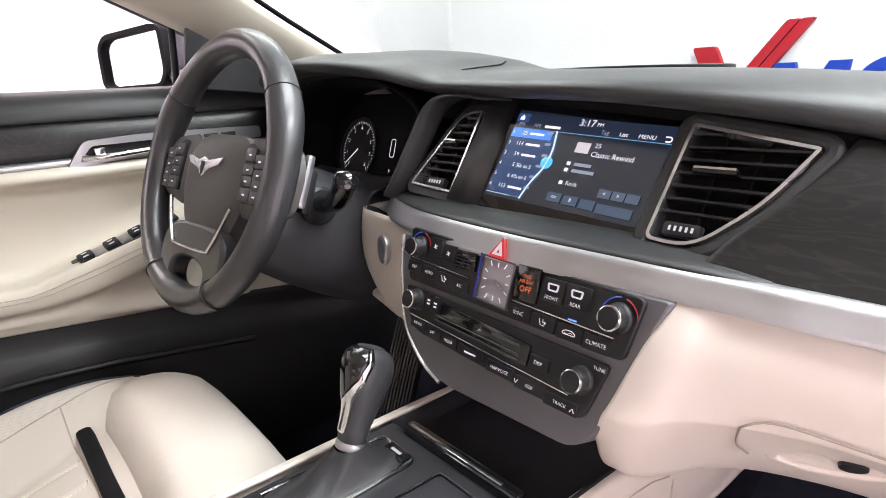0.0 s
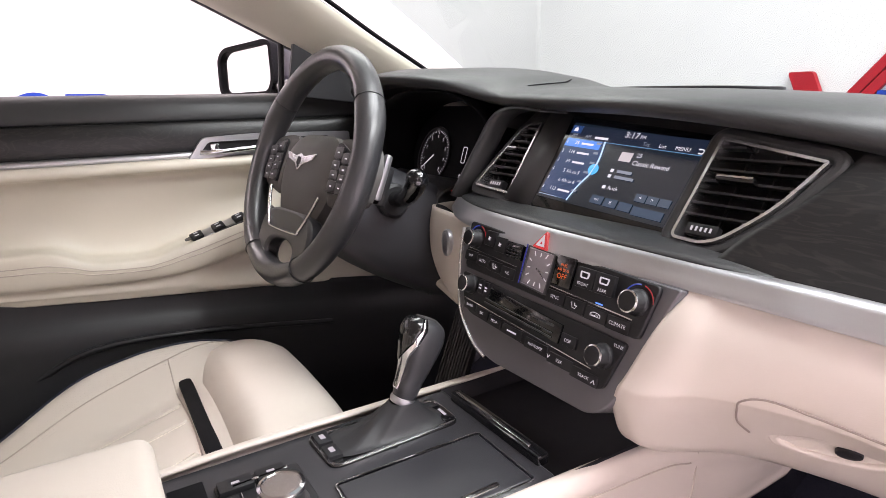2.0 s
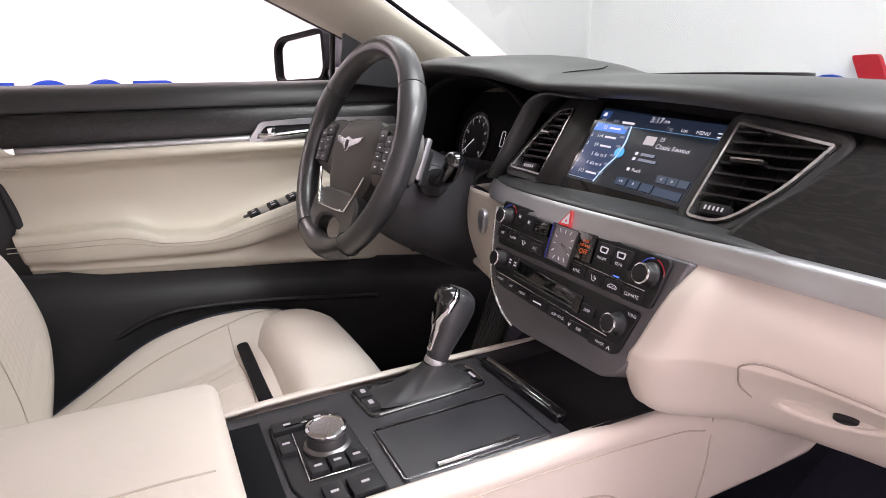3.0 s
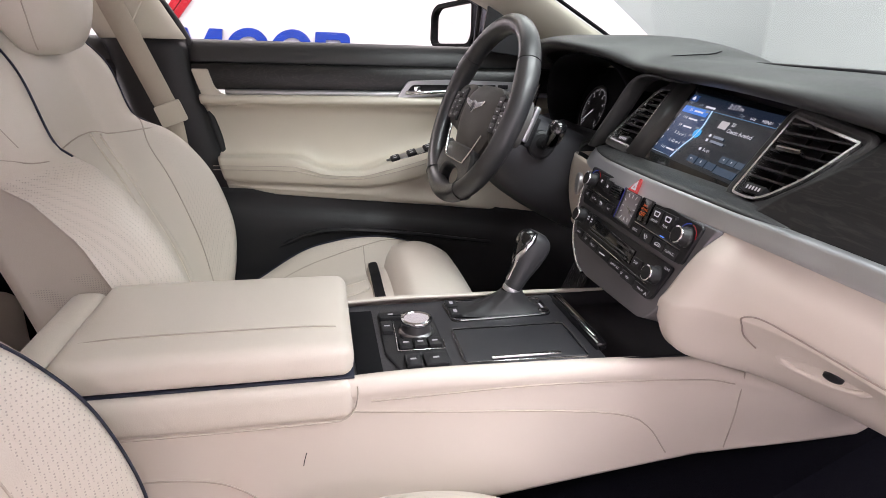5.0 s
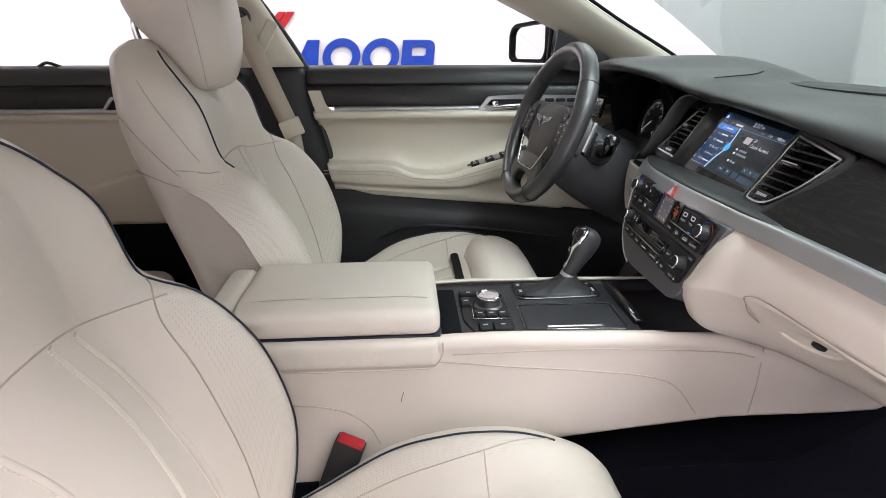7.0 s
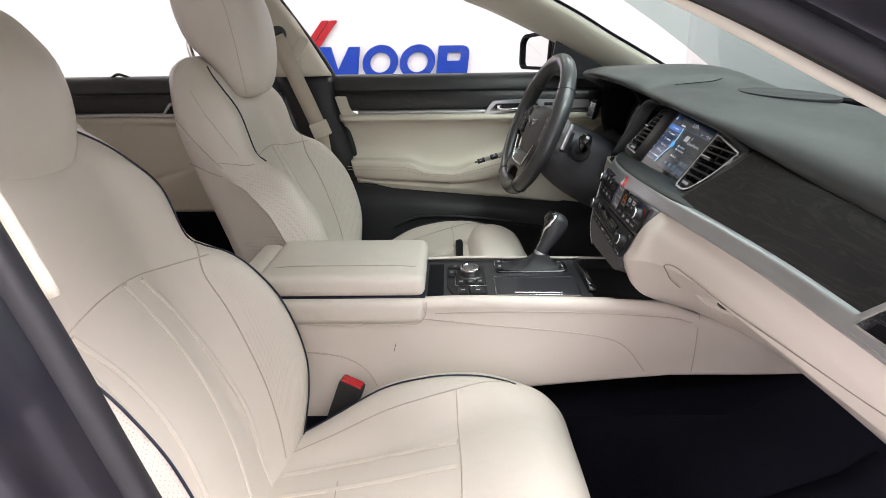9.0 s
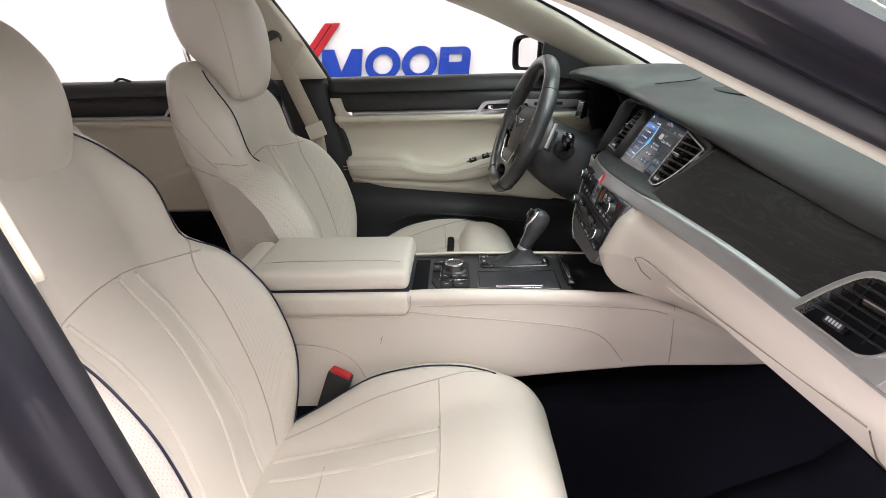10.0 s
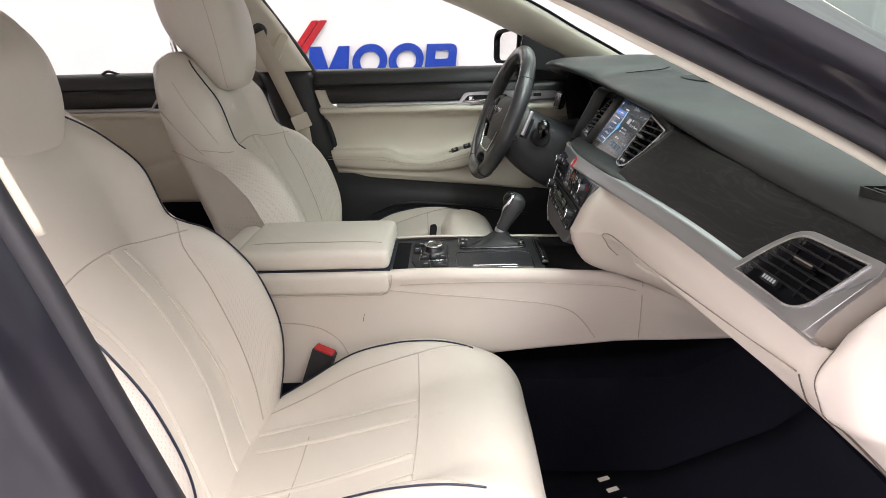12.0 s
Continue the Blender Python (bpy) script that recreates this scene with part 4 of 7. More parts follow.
RV = rounded([(0.110, 0.001), (0.150, -0.001), (0.190, 0.040), (0.214, 0.086), (0.117, 0.103)], [0.008, 0.02, 0.02, 0.004, 0.004])
prism("vent_surround", on(VP, 0, 0, -0.002), inset(RV, -0.013), 0.022, PAD, dash, "charcoal surround of the centre vent", hole=inset(RV, -0.0005), bevel=0.004)
rv = air_vent(VP, RV, 7, "angular black centre air vent with a chrome rim", wheel=0.018, tab=(0.150, 0.060, 0.034))
LV = rounded([(-0.204, 0.016), (-0.129, 0.012), (-0.130, 0.113), (-0.160, 0.110)], [0.006, 0.004, 0.004, 0.02])
prism("vent_surround", on(VP, 0, 0, -0.003), inset(LV, -0.010), 0.022, PAD, dash, "charcoal surround of the centre vent", hole=inset(LV, -0.0005), bevel=0.003)
lv = air_vent(VP, LV, 8, "tall black centre air vent with a chrome rim", wheel=0.018, tab=(-0.155, 0.070, 0.018))
for vent, x, y in ((rv, 0.138, 0.0125), (lv, -0.160, 0.022)):
    block("thumbwheel", on(VP, x, y, -0.003), (0.030, 0.011, 0.008), DARK, vent, bevel=0.002)
    for i in range(5):
        block("wheel_mark", on(VP, x - 0.009 + 0.0045 * i, y, 0.0014), (0.0018, 0.004, 0.0006), LETTER, vent, bevel=0)
# rolled edge that carries the brow down round the driver-side vent
cheek = []
for (x, y, z), w in (((-0.10, 0.052, 0.978), 0.010), ((-0.160, 0.046, 0.982), 0.012), ((-0.196, 0.042, 0.970), 0.013), ((-0.213, 0.028, 0.932), 0.013), ((-0.226, 0.010, 0.890), 0.012), ((-0.240, 0.004, 0.866), 0.011)):
    cheek.append([(x + w, y + 0.010, z - 0.2 * w), (x + 0.5 * w, y - 0.012, z), (x - 0.3 * w, y - 0.012, z + 0.3 * w), (x - w, y + 0.006, z + 0.4 * w), (x - 1.3 * w, y + 0.05, z + 0.3 * w), (x - 1.2 * w, y + 0.10, z)])
sheet("brow_side", smooth_grid(cheek, 40, 20), PAD, dash, "charcoal rolled edge round the screen bay", 0.003)
# seam across the pad, speaker grille and windscreen vent
pad_pts = np.array([p for r in pad_rows for p in r])


def pad_top(x, y, lift=0.0006):
    """A point on the upper side of the pad."""
    near = pad_pts[np.argsort((pad_pts[:, 0] - x) ** 2 + (pad_pts[:, 1] - y) ** 2)[:6]]
    return (x, y, float(near[:, 2].mean()) + lift)


tube("seam", [pad_top(x, y) for x, y in ((-0.203, 0.095), (-0.205, 0.12), (-0.210, 0.15), (-0.219, 0.18), (-0.234, 0.205))], 0.0009, DEEP, dash)
DF = basis((0.632, 0.128, 0.9345), (0.93, 0.30, -0.10), (-0.2, 0.9, 0.12))
prism("speaker_grille", basis((-0.06, 0.25, 1.0045), (1, 0, -0.02), (0, 1, -0.03)), [(0.115 * math.cos(a), 0.075 * math.sin(a)) for a in np.linspace(0, 2 * math.pi, 40, endpoint=False)], 0.006, DARK, dash, "black centre speaker grille", bevel=0.001)

# passenger-side end of the dash: outer vent, end caps, glove box
RP = basis((0.6, 0.040, 0.826), (0.12, 0.022, -0.011), (0, 0.6, 0.8))
VO = rounded([(-0.0600, -0.0065), (-0.040, 0.037), (-0.022, 0.063), (0.0610, 0.0665), (0.042, 0.004), (0.026, -0.0085)], [0.004, 0.02, 0.02, 0.005, 0.014, 0.016])
prism("vent_frame", on(RP, 0, 0, 0.016), rounded([(-0.0720, -0.0125), (-0.046, 0.040), (-0.025, 0.0695), (0.070, 0.0725), (0.072, 0.060), (0.056, -0.0185)], [0.004, 0.02, 0.02, 0.005, 0.005, 0.003]), 0.026, SILVER, dash, "brushed aluminium outer vent frame", hole=VO, bevel=0.002)
ov = air_vent(on(RP, 0, 0, 0.0180), VO, 6, "black outer air vent in an aluminium frame", rim=0.0022, wheel=0.010, tab=(0.010, 0.036, 0.026), tilt=-10)
block("thumbwheel", on(RP, -0.016, 0.006, 0.012), (0.024, 0.009, 0.008), DARK, ov, bevel=0.002)
for i in range(5):
    block("wheel_mark", on(RP, -0.023 + 0.0038 * i, 0.006, 0.0164), (0.0022, 0.0045, 0.0006), LETTER, ov, bevel=0)
# end of the pad and wood: taupe flank
sheet("dash_flank", smooth_grid([[(0.640, 0.030, 0.812), (0.652, 0.045, 0.835), (0.668, 0.085, 0.880), (0.690, 0.13, 0.905)], [(0.655, 0.040, 0.805), (0.672, 0.060, 0.828), (0.690, 0.10, 0.868), (0.705, 0.15, 0.895)], [(0.660, 0.075, 0.780), (0.690, 0.11, 0.80), (0.712, 0.16, 0.84), (0.715, 0.22, 0.87)]], 14, 14), material("taupe_plastic", (0.20, 0.17, 0.145), 0.5), dash, "taupe plastic dash flank", 0.004)
# joint of the end cap, and the narrow gap beside the glove box
def low_side(x, z, out=0.001):
    """A point of the lower panel near its outer end, found by its nearest row."""
    r = min(low_rows, key=lambda q: abs(q[8][0] - x))
    p = min(r, key=lambda q: abs(q[2] - z))
    return (p[0] + 0.4 * out, p[1] - out, p[2])


JOINT = material("joint_shadow_gap", (0.10, 0.08, 0.068), 0.7)
tube("cap_joint", [low_side(0.672, z) for z in (0.812, 0.80, 0.785, 0.77, 0.75, 0.73, 0.71, 0.69, 0.665, 0.64, 0.61)], 0.0006, JOINT, dash, "dark joint of the dashboard end cap", n=40)
tube("lid_joint", [low_side(0.650, z) for z in (0.766, 0.75, 0.73, 0.71, 0.69, 0.665, 0.64, 0.61)], 0.0008, JOINT, dash, "dark joint beside the glove box lid", n=40)
air_vent(DF, rounded([(-0.055, -0.008), (0.060, -0.012), (0.060, 0.014), (-0.040, 0.012)], 0.006), 3, "black window demister vent on the dash top", rim=0.002, frame_mat=DARK)
# crease of the glove box lid, its latch


def low_z(x, z, out=0.0):
    """A point of the lower panel at a height."""
    best = min((abs(low_at(x, v)[2] - z), v) for v in np.linspace(0, 0.97, 98))
    return low_at(x, best[1], out)


glove = [low_z(x, z, 0.0010) for x, z in ((0.648, 0.766), (0.56, 0.763), (0.46, 0.765), (0.36, 0.769), (0.27, 0.774), (0.232, 0.776), (0.216, 0.771), (0.209, 0.758), (0.206, 0.745), (0.208, 0.731))]
LID_GAP = material("lid_gap", (0.30, 0.245, 0.215), 0.7)
tube("glove_seam", glove, 0.0009, LID_GAP, dash, "seam of the glove box lid")
lid_up = (Vector(low_z(0.255, 0.730)) - Vector(low_z(0.255, 0.710))).normalized() + Vector((0, 0, 0.55))
lm = basis(low_z(0.252, 0.722, 0.004), Vector(low_z(0.285, 0.722)) - Vector(low_z(0.225, 0.722)), lid_up)
latch = prism("glove_latch", on(lm, 0, 0, 0.003), [(0.046 * math.cos(a), 0.019 * math.sin(a)) for a in np.linspace(0, 2 * math.pi, 36, endpoint=False)], 0.006, TRIM, dash, "beige oval glove box latch with a key slot", hole=[(0.037 * math.cos(a), 0.0125 * math.sin(a)) for a in np.linspace(0, 2 * math.pi, 36, endpoint=False)], bevel=0.002)
lathe("key_slot", on(lm, 0.010, 0, 0.0) @ Matrix.Diagonal((1.2, 0.85, 1.0, 1.0)), [(0.0080, -0.002), (0.0076, 0.0025), (0.006, 0.0030), (0.0, 0.0028)], DARK, latch, "black key slot")
prism("latch_well", on(lm, 0, 0, -0.0005), [(0.039 * math.cos(a), 0.0140 * math.sin(a)) for a in np.linspace(0, 2 * math.pi, 36, endpoint=False)], 0.003, BEIGE, latch, bevel=0)

# driver's side: binnacle, instruments, knee panels
BX = -0.385
shroud = []
for y, k, dz in ((0.028, 0.96, -0.006), (0.045, 0.95, -0.008), (0.08, 0.92, -0.010), (0.125, 0.86, -0.012)):
    ring = []
    for a in np.linspace(0, 2 * math.pi, 48, endpoint=False):
        ca, sa = math.cos(a), math.sin(a)
        ring.append((BX + 0.188 * k * math.copysign(abs(ca) ** 0.8, ca), y + 0.02 * (1 - sa) * 0.5, 0.930 + dz + 0.092 * k * math.copysign(abs(sa) ** 0.85, sa)))
    shroud.append(ring)
sheet("binnacle", shroud, DEEP, dash, "black instrument binnacle", 0.003, closed_v=True)
CL = basis((BX, 0.106, 0.900), (1, 0, 0), (0, 0.30, 0.954))
ic = prism("instrument_panel", CL, rounded([(-0.175, -0.08), (0.175, -0.08), (0.175, 0.09), (-0.175, 0.09)], 0.03), 0.01, DEEP, dash, "black instrument cluster with two dials")
for gx in (-0.088, 0.098):
    lathe("dial_rim", on(CL, gx, 0.0, 0.001), [(0.052, 0), (0.0515, 0.003), (0.0485, 0.003), (0.048, 0)], DARK, ic)
    for i in range(41):
        a = radians(225 - 270 * i / 40)
        ln = 0.006 if i % 5 == 0 else 0.003
        prism("tick", on(CL, gx, 0.0, 0.0012) @ Matrix.Rotation(a, 4, "Z"), [(0.045 - ln, -0.0005), (0.045, -0.0005), (0.045, 0.0005), (0.045 - ln, 0.0005)], 0.0004, LETTER, ic, bevel=0)
    for i in range(9):
        a = radians(225 - 270 * i / 8)
        words(str(i if gx < 0 else 20 * i), on(CL, gx + 0.034 * math.cos(a), 0.034 * math.sin(a), 0.0012), 0.0085, LETTER, ic)
    a = radians(218)
    prism("needle", on(CL, gx, 0.0, 0.003) @ Matrix.Rotation(a, 4, "Z"), [(0.0, -0.0012), (0.042, -0.0004), (0.042, 0.0004), (0.0, 0.0012)], 0.0006, LETTER, ic, bevel=0)
prism("info_window", on(CL, 0.006, 0.0, 0.0008), rounded([(-0.030, -0.042), (0.032, -0.042), (0.032, 0.042), (-0.030, 0.042)], 0.004), 0.001, DEEP, ic, bevel=0)
prism("car_icon", on(CL, 0.006, 0.006, 0.0014), rounded([(-0.006, -0.014), (0.006, -0.014), (0.006, 0.014), (-0.006, 0.014)], 0.004), 0.0004, LETTER, ic, hole=rounded([(-0.0048, -0.0128), (0.0048, -0.0128), (0.0048, 0.0128), (-0.0048, 0.0128)], 0.003), bevel=0)
words("P", on(CL, 0.006, -0.030, 0.0014), 0.009, LETTER, ic)
for x in (-0.012, -0.004):
    block("warning_light", on(CL, x, -0.058, 0.0012), (0.006, 0.005, 0.0005), lit("warning_red", (0.9, 0.03, 0.03), 0.8), ic, bevel=0)
fascia = []
for x, y in ((-0.70, 0.06), (-0.60, 0.02), (-0.45, 0.0), (-0.35, -0.001), (-0.300, 0.006)):
    fascia.append([(x, y + 0.06, 0.875), (x, y + 0.01, 0.862), (x, y - 0.004, 0.84), (x, y + 0.005, 0.79), (x, y + 0.03, 0.745), (x, y + 0.08, 0.71)])
sheet("driver_fascia", smooth_grid(fascia, 24, 20), PAD, dash, "charcoal panel below the instruments", 0.003)
# beige wrap with the start button, beside the stack
wrap = []
for z, y0, y1, x0, x1 in ((0.846, -0.004, -0.024, -0.300, -0.140), (0.815, -0.008, -0.032, -0.302, -0.136), (0.775, -0.008, -0.040, -0.298, -0.124), (0.74, 0.000, -0.046, -0.286, -0.108), (0.715, 0.016, -0.035, -0.268, -0.090), (0.69, 0.06, 0.01, -0.25, -0.075)):
    wrap.append([(x0 - 0.004, y0 + 0.05, z), (x0, y0, z), (x0 + 0.35 * (x1 - x0), y0 + 0.62 * (y1 - y0), z), (x0 + 0.8 * (x1 - x0), y1, z), (x1, y1 + 0.008, z)])
sheet("beige_wrap", smooth_grid(wrap, 24, 18), TRIM, dash, "beige panel beside the centre stack", 0.003)
sb = basis((-0.222, -0.0275, 0.806), (0.96, -0.27, 0), (0, 0.05, 1))
st = lathe("start_button", sb, [(0.0185, -0.004), (0.0185, 0.003), (0.0165, 0.0045), (0.0145, 0.0035), (0.0135, 0.0045), (0.004, 0.005)], SILVER, dash, "round metal start button")
knee = [[(-0.225, 0.005, 0.735), (-0.225, -0.018, 0.728), (-0.225, -0.012, 0.712), (-0.225, 0.02, 0.70)], [(-0.32, 0.035, 0.728), (-0.32, 0.010, 0.722), (-0.32, 0.014, 0.708), (-0.32, 0.045, 0.70)], [(-0.43, 0.06, 0.722), (-0.43, 0.036, 0.716), (-0.43, 0.04, 0.704), (-0.43, 0.07, 0.696)], [(-0.66, 0.09, 0.715), (-0.66, 0.068, 0.708), (-0.66, 0.072, 0.698), (-0.66, 0.10, 0.69)]]
sheet("knee_strip", smooth_grid(knee, 24, 12), TRIM, dash, "beige knee bolster edge", 0.003)
# vent beside the driver's door
DV = basis((-0.655, 0.030, 0.920), (0.93, -0.36, 0), (0, 0.25, 0.97))
air_vent(DV, rounded([(-0.036, -0.026), (0.034, -0.026), (0.036, 0.026), (-0.030, 0.026)], 0.008), 6, "small black side air vent", rim=0.0022)

# ---- steering wheel ----
WC = Vector((-0.3776, -0.167, 0.9098))
WH = basis(WC, (0.9955, 0.0949, 0), (-0.0356, 0.3733, 0.9274))
LEATHER = leather("wheel_leather", (0.030, 0.030, 0.033))
LEATHER.node_tree.nodes["Principled BSDF"].inputs["Coat Weight"].default_value = 0.5
LEATHER.node_tree.nodes["Principled BSDF"].inputs["Coat Roughness"].default_value = 0.22
wheel = thing("steering_wheel", WC.x, WC.y, WC.z, "black leather three-spoke steering wheel with a plain emblem", "steering wheel")
rows = []
for a in np.linspace(0, 2 * math.pi, 96, endpoint=False):
    grip = 1.0 + 0.10 * math.exp(-((math.sin(a) - 0.45) / 0.18) ** 2)
    c = Vector((0.1591 * math.cos(a), 0.1591 * math.sin(a), 0))
    er = Vector((math.cos(a), math.sin(a), 0))
    rows.append([WH @ (c + er * (0.0170 * grip * math.cos(w)) + Vector((0, 0, 0.0185 * grip * math.sin(w)))) for w in np.linspace(0, 2 * math.pi, 18, endpoint=False)])
sheet("rim", rows, LEATHER, wheel, "smooth black leather rim", closed_u=True, closed_v=True)
for a in (0.62, math.pi - 0.62, -1.05, math.pi + 1.05):
    ring = [WH @ (Vector((0.1591 * math.cos(a), 0.1591 * math.sin(a), 0)) + Vector((math.cos(a), math.sin(a), 0)) * (0.0180 * math.cos(w)) + Vector((0, 0, 0.0197 * math.sin(w)))) for w in np.linspace(0, 2 * math.pi, 24, endpoint=False)]
    tube("rim_seam", ring, 0.0009, DARK, wheel, plain=True, closed=True, sides=5)


def dome(name, m, outline, height, mat, parent, label="", base=0.0, rings=10):
    rows = []
    o = np.array(outline)
    c = o.mean(0)
    for k in np.linspace(1, 0.02, rings):
        rows.append([m @ Vector((*(c + (p - c) * k), base + height * (1 - k ** 4))) for p in o])
    rows = [[m @ Vector((*p, base - 0.02)) for p in o]] + rows
    v, f = grid(rows, closed_v=True, cap=True)
    return put(name, mesh_of(name, v, f, 40), mat, parent, label)


HUBM = material("hub_plastic", (0.078, 0.073, 0.070), 0.55, 0, 0.2, 1500, 0.05, 10, 0.15)
hub = dome("airbag_cover", WH, rounded([(-0.050, 0.048), (0.050, 0.048), (0.078, 0.026), (0.082, -0.028), (0.047, -0.090), (-0.047, -0.090), (-0.082, -0.028), (-0.078, 0.026)], [0.03, 0.03, 0.03, 0.03, 0.022, 0.022, 0.03, 0.03]), 0.020, HUBM, wheel, "matt black airbag cover", -0.010)
prism("emblem", on(WH, 0, 0.006, 0.0118), [(-0.047, 0.010), (-0.013, 0.005), (0.0, 0.009), (0.013, 0.005), (0.047, 0.010), (0.038, 0.0), (0.014, -0.006), (0.0, -0.016), (-0.014, -0.006), (-0.038, 0.0)], 0.004, RIM, hub, "chrome winged emblem", bevel=0.001)
prism("emblem_centre", on(WH, 0, 0.004, 0.0126), [(-0.004, 0.005), (0.004, 0.005), (0.0045, -0.003), (0, -0.011), (-0.0045, -0.003)], 0.002, DARK, hub, bevel=0)
for sx in (-1, 1):
    sp = dome("spoke", WH, [(sx * x, y) for x, y in rounded([(0.066, 0.044), (0.095, 0.046), (0.146, 0.040), (0.160, 0.010), (0.154, -0.036), (0.120, -0.042), (0.078, -0.050), (0.066, -0.030)], 0.014)][::sx], 0.010, HUBM, wheel, "black wheel spoke with control buttons", -0.010)
    prism("button_plate", on(WH, 0, 0, 0.0012), [(sx * x, y) for x, y in rounded([(0.082, 0.036), (0.092, 0.037), (0.134, 0.020), (0.136, -0.024), (0.130, -0.030), (0.085, -0.032)], 0.005)][::sx], 0.004, DARK, sp, bevel=0.0008)
    for bx, by, w, h in ((0.096, 0.023, 0.020, 0.014), (0.119, 0.016, 0.021, 0.014), (0.096, 0.006, 0.021, 0.011), (0.120, 0.001, 0.021, 0.011), (0.097, -0.007, 0.021, 0.011), (0.121, -0.011, 0.021, 0.011), (0.098, -0.022, 0.021, 0.014), (0.121, -0.023, 0.020, 0.013)):
        b = block("button", on(WH, sx * bx, by, 0.0018), (w + 0.0015, h + 0.0015, 0.005), GREY, sp, bevel=0.0014)
        block("print_bar", on(WH, sx * bx, by, 0.0046), (w * 0.26, 0.0018, 0.0004), LETTER, b, bevel=0)
n = 56
outer = [(0.084 * math.copysign(abs(math.cos(a)) ** 0.6, math.cos(a)), -0.112 + 0.046 * math.copysign(abs(math.sin(a)) ** 0.6, math.sin(a))) for a in np.linspace(0, 2 * math.pi, n, endpoint=False)]
inner = [(0.044 * math.copysign(abs(math.cos(a)) ** 0.85, math.cos(a)), -0.129 + 0.0195 * math.copysign(abs(math.sin(a)) ** 0.85, math.sin(a))) for a in np.linspace(0, 2 * math.pi, n, endpoint=False)]
prism("lower_spoke", on(WH, 0, 0, 0.006), outer, 0.024, LEATHER, wheel, "black lower wheel spoke with a through opening", hole=inner, bevel=0.007)
tube("spoke_inlay", [on(WH, x, y, 0.0075).translation for x, y in ((-0.082, -0.040), (-0.066, -0.070), (-0.052, -0.091), (-0.040, -0.097), (0.040, -0.097), (0.052, -0.091), (0.066, -0.070), (0.082, -0.040))], 0.0024, CHROME, wheel, "silver spoke inlay", n=60)
for sx in (-1, 1):
    block("paddle", on(WH, sx * 0.150, 0.006, -0.036), (0.010, 0.060, 0.010), SILVER, wheel, "metal shift paddle", bevel=0.004)
    block("paddle_arm", on(WH, sx * 0.115, -0.004, -0.044), (0.075, 0.050, 0.012), DARK, wheel, bevel=0.004)

COLUMN = material("column_plastic", (0.040, 0.040, 0.046), 0.5, 0, 0.2, 1500, 0.08, 10, 0.15)
column = thing("steering_column", -0.378, 0.0, 0.80, "black plastic steering column shroud with stalks", "steering column")
rows = []
for d, w, h, dz in ((0.015, 0.050, 0.045, 0.0), (0.04, 0.076, 0.066, -0.010), (0.09, 0.088, 0.080, -0.022), (0.16, 0.094, 0.088, -0.03), (0.26, 0.098, 0.092, -0.035)):
    rows.append([WH @ Vector((w * math.copysign(abs(math.cos(a)) ** 0.6, math.cos(a)), dz + h * math.copysign(abs(math.sin(a)) ** 0.6, math.sin(a)) * (0.75 if math.sin(a) > 0 else 1.15), -d)) for a in np.linspace(0, 2 * math.pi, 40, endpoint=False)])
dense = [curve_pts([r[j] for r in rows], 20) for j in range(40)]
sheet("shroud", [[dense[j][i] for j in range(40)] for i in range(20)], COLUMN, column, "black column shroud", closed_v=True, cap=True)
for sx in (-1, 1):
    lathe("stalk_collar", basis(WH @ Vector((sx * 0.092, -0.014, -0.095)), (0, 1, 0), (0, 0, 1)) @ Matrix.Rotation(0 if sx > 0 else math.pi, 4, "Y"), [(0.024, 0.0), (0.024, 0.012), (0.020, 0.016), (0.016, 0.016)], DARK, column)
    tube("stalk", [WH @ Vector(p) for p in ((sx * 0.085, -0.014, -0.095), (sx * 0.140, -0.008, -0.085), (sx * 0.172, 0.008, -0.072), (sx * 0.184, 0.018, -0.064), (sx * 0.189, 0.022, -0.060))], [0.010, 0.012, 0.0145, 0.0145, 0.005], GLOSS, column, "gloss black control stalk", n=24, sides=14)

# accelerator: a ribbed black pedal pad hanging in the footwell
pedal = thing("accelerator_pedal", -0.247, 0.0, 0.55, "ribbed black accelerator pedal in the dark footwell", "pedal")
PM = basis((-0.247, 0.004, 0.622), (0.97, 0.10, 0.05), (-0.06, 0.42, 0.90))
block("pad", PM, (0.060, 0.150, 0.012), DARK, pedal, bevel=0.005)
for i in range(9):
    block("rib", on(PM, -0.024 + 0.006 * i, 0.0, 0.0068), (0.0030, 0.140, 0.003), COLUMN, pedal, bevel=0.0008)
tube("arm", [(-0.247, 0.025, 0.66), (-0.245, 0.12, 0.69), (-0.24, 0.24, 0.72), (-0.24, 0.34, 0.73)], 0.010, DARK, pedal, n=12)

# ---- centre console ----
CZ = 0.665
con = thing("centre_console", 0.0, -0.3, 0.24, "beige-sided centre console with a graphite top panel", "console")
side_ctrl = []
for y, zt, zb, xt, xb in ((-0.80, 0.60, 0.39, 0.100, 0.112), (-0.72, 0.640, 0.40, 0.106, 0.118), (-0.42, 0.668, 0.46, 0.106, 0.112), (-0.22, 0.668, 0.485, 0.108, 0.108), (0.0, 0.660, 0.50, 0.112, 0.100), (0.06, 0.640, 0.503, 0.112, 0.100), (0.22, 0.60, 0.505, 0.115, 0.104), (0.36, 0.58, 0.51, 0.115, 0.106)):
    side_ctrl.append([(xt - 0.012, y, zt), (xt - 0.002, y, zt - 0.002), (xt + 0.003, y, zt - 0.015), (xt - 0.001, y, zt - 0.035), (xt - 0.004, y, (zt + zb) / 2), (xb - 0.002, y, zb + 0.02), (xb - 0.004, y, zb)])
right_side = smooth_grid(side_ctrl, 70, 24)
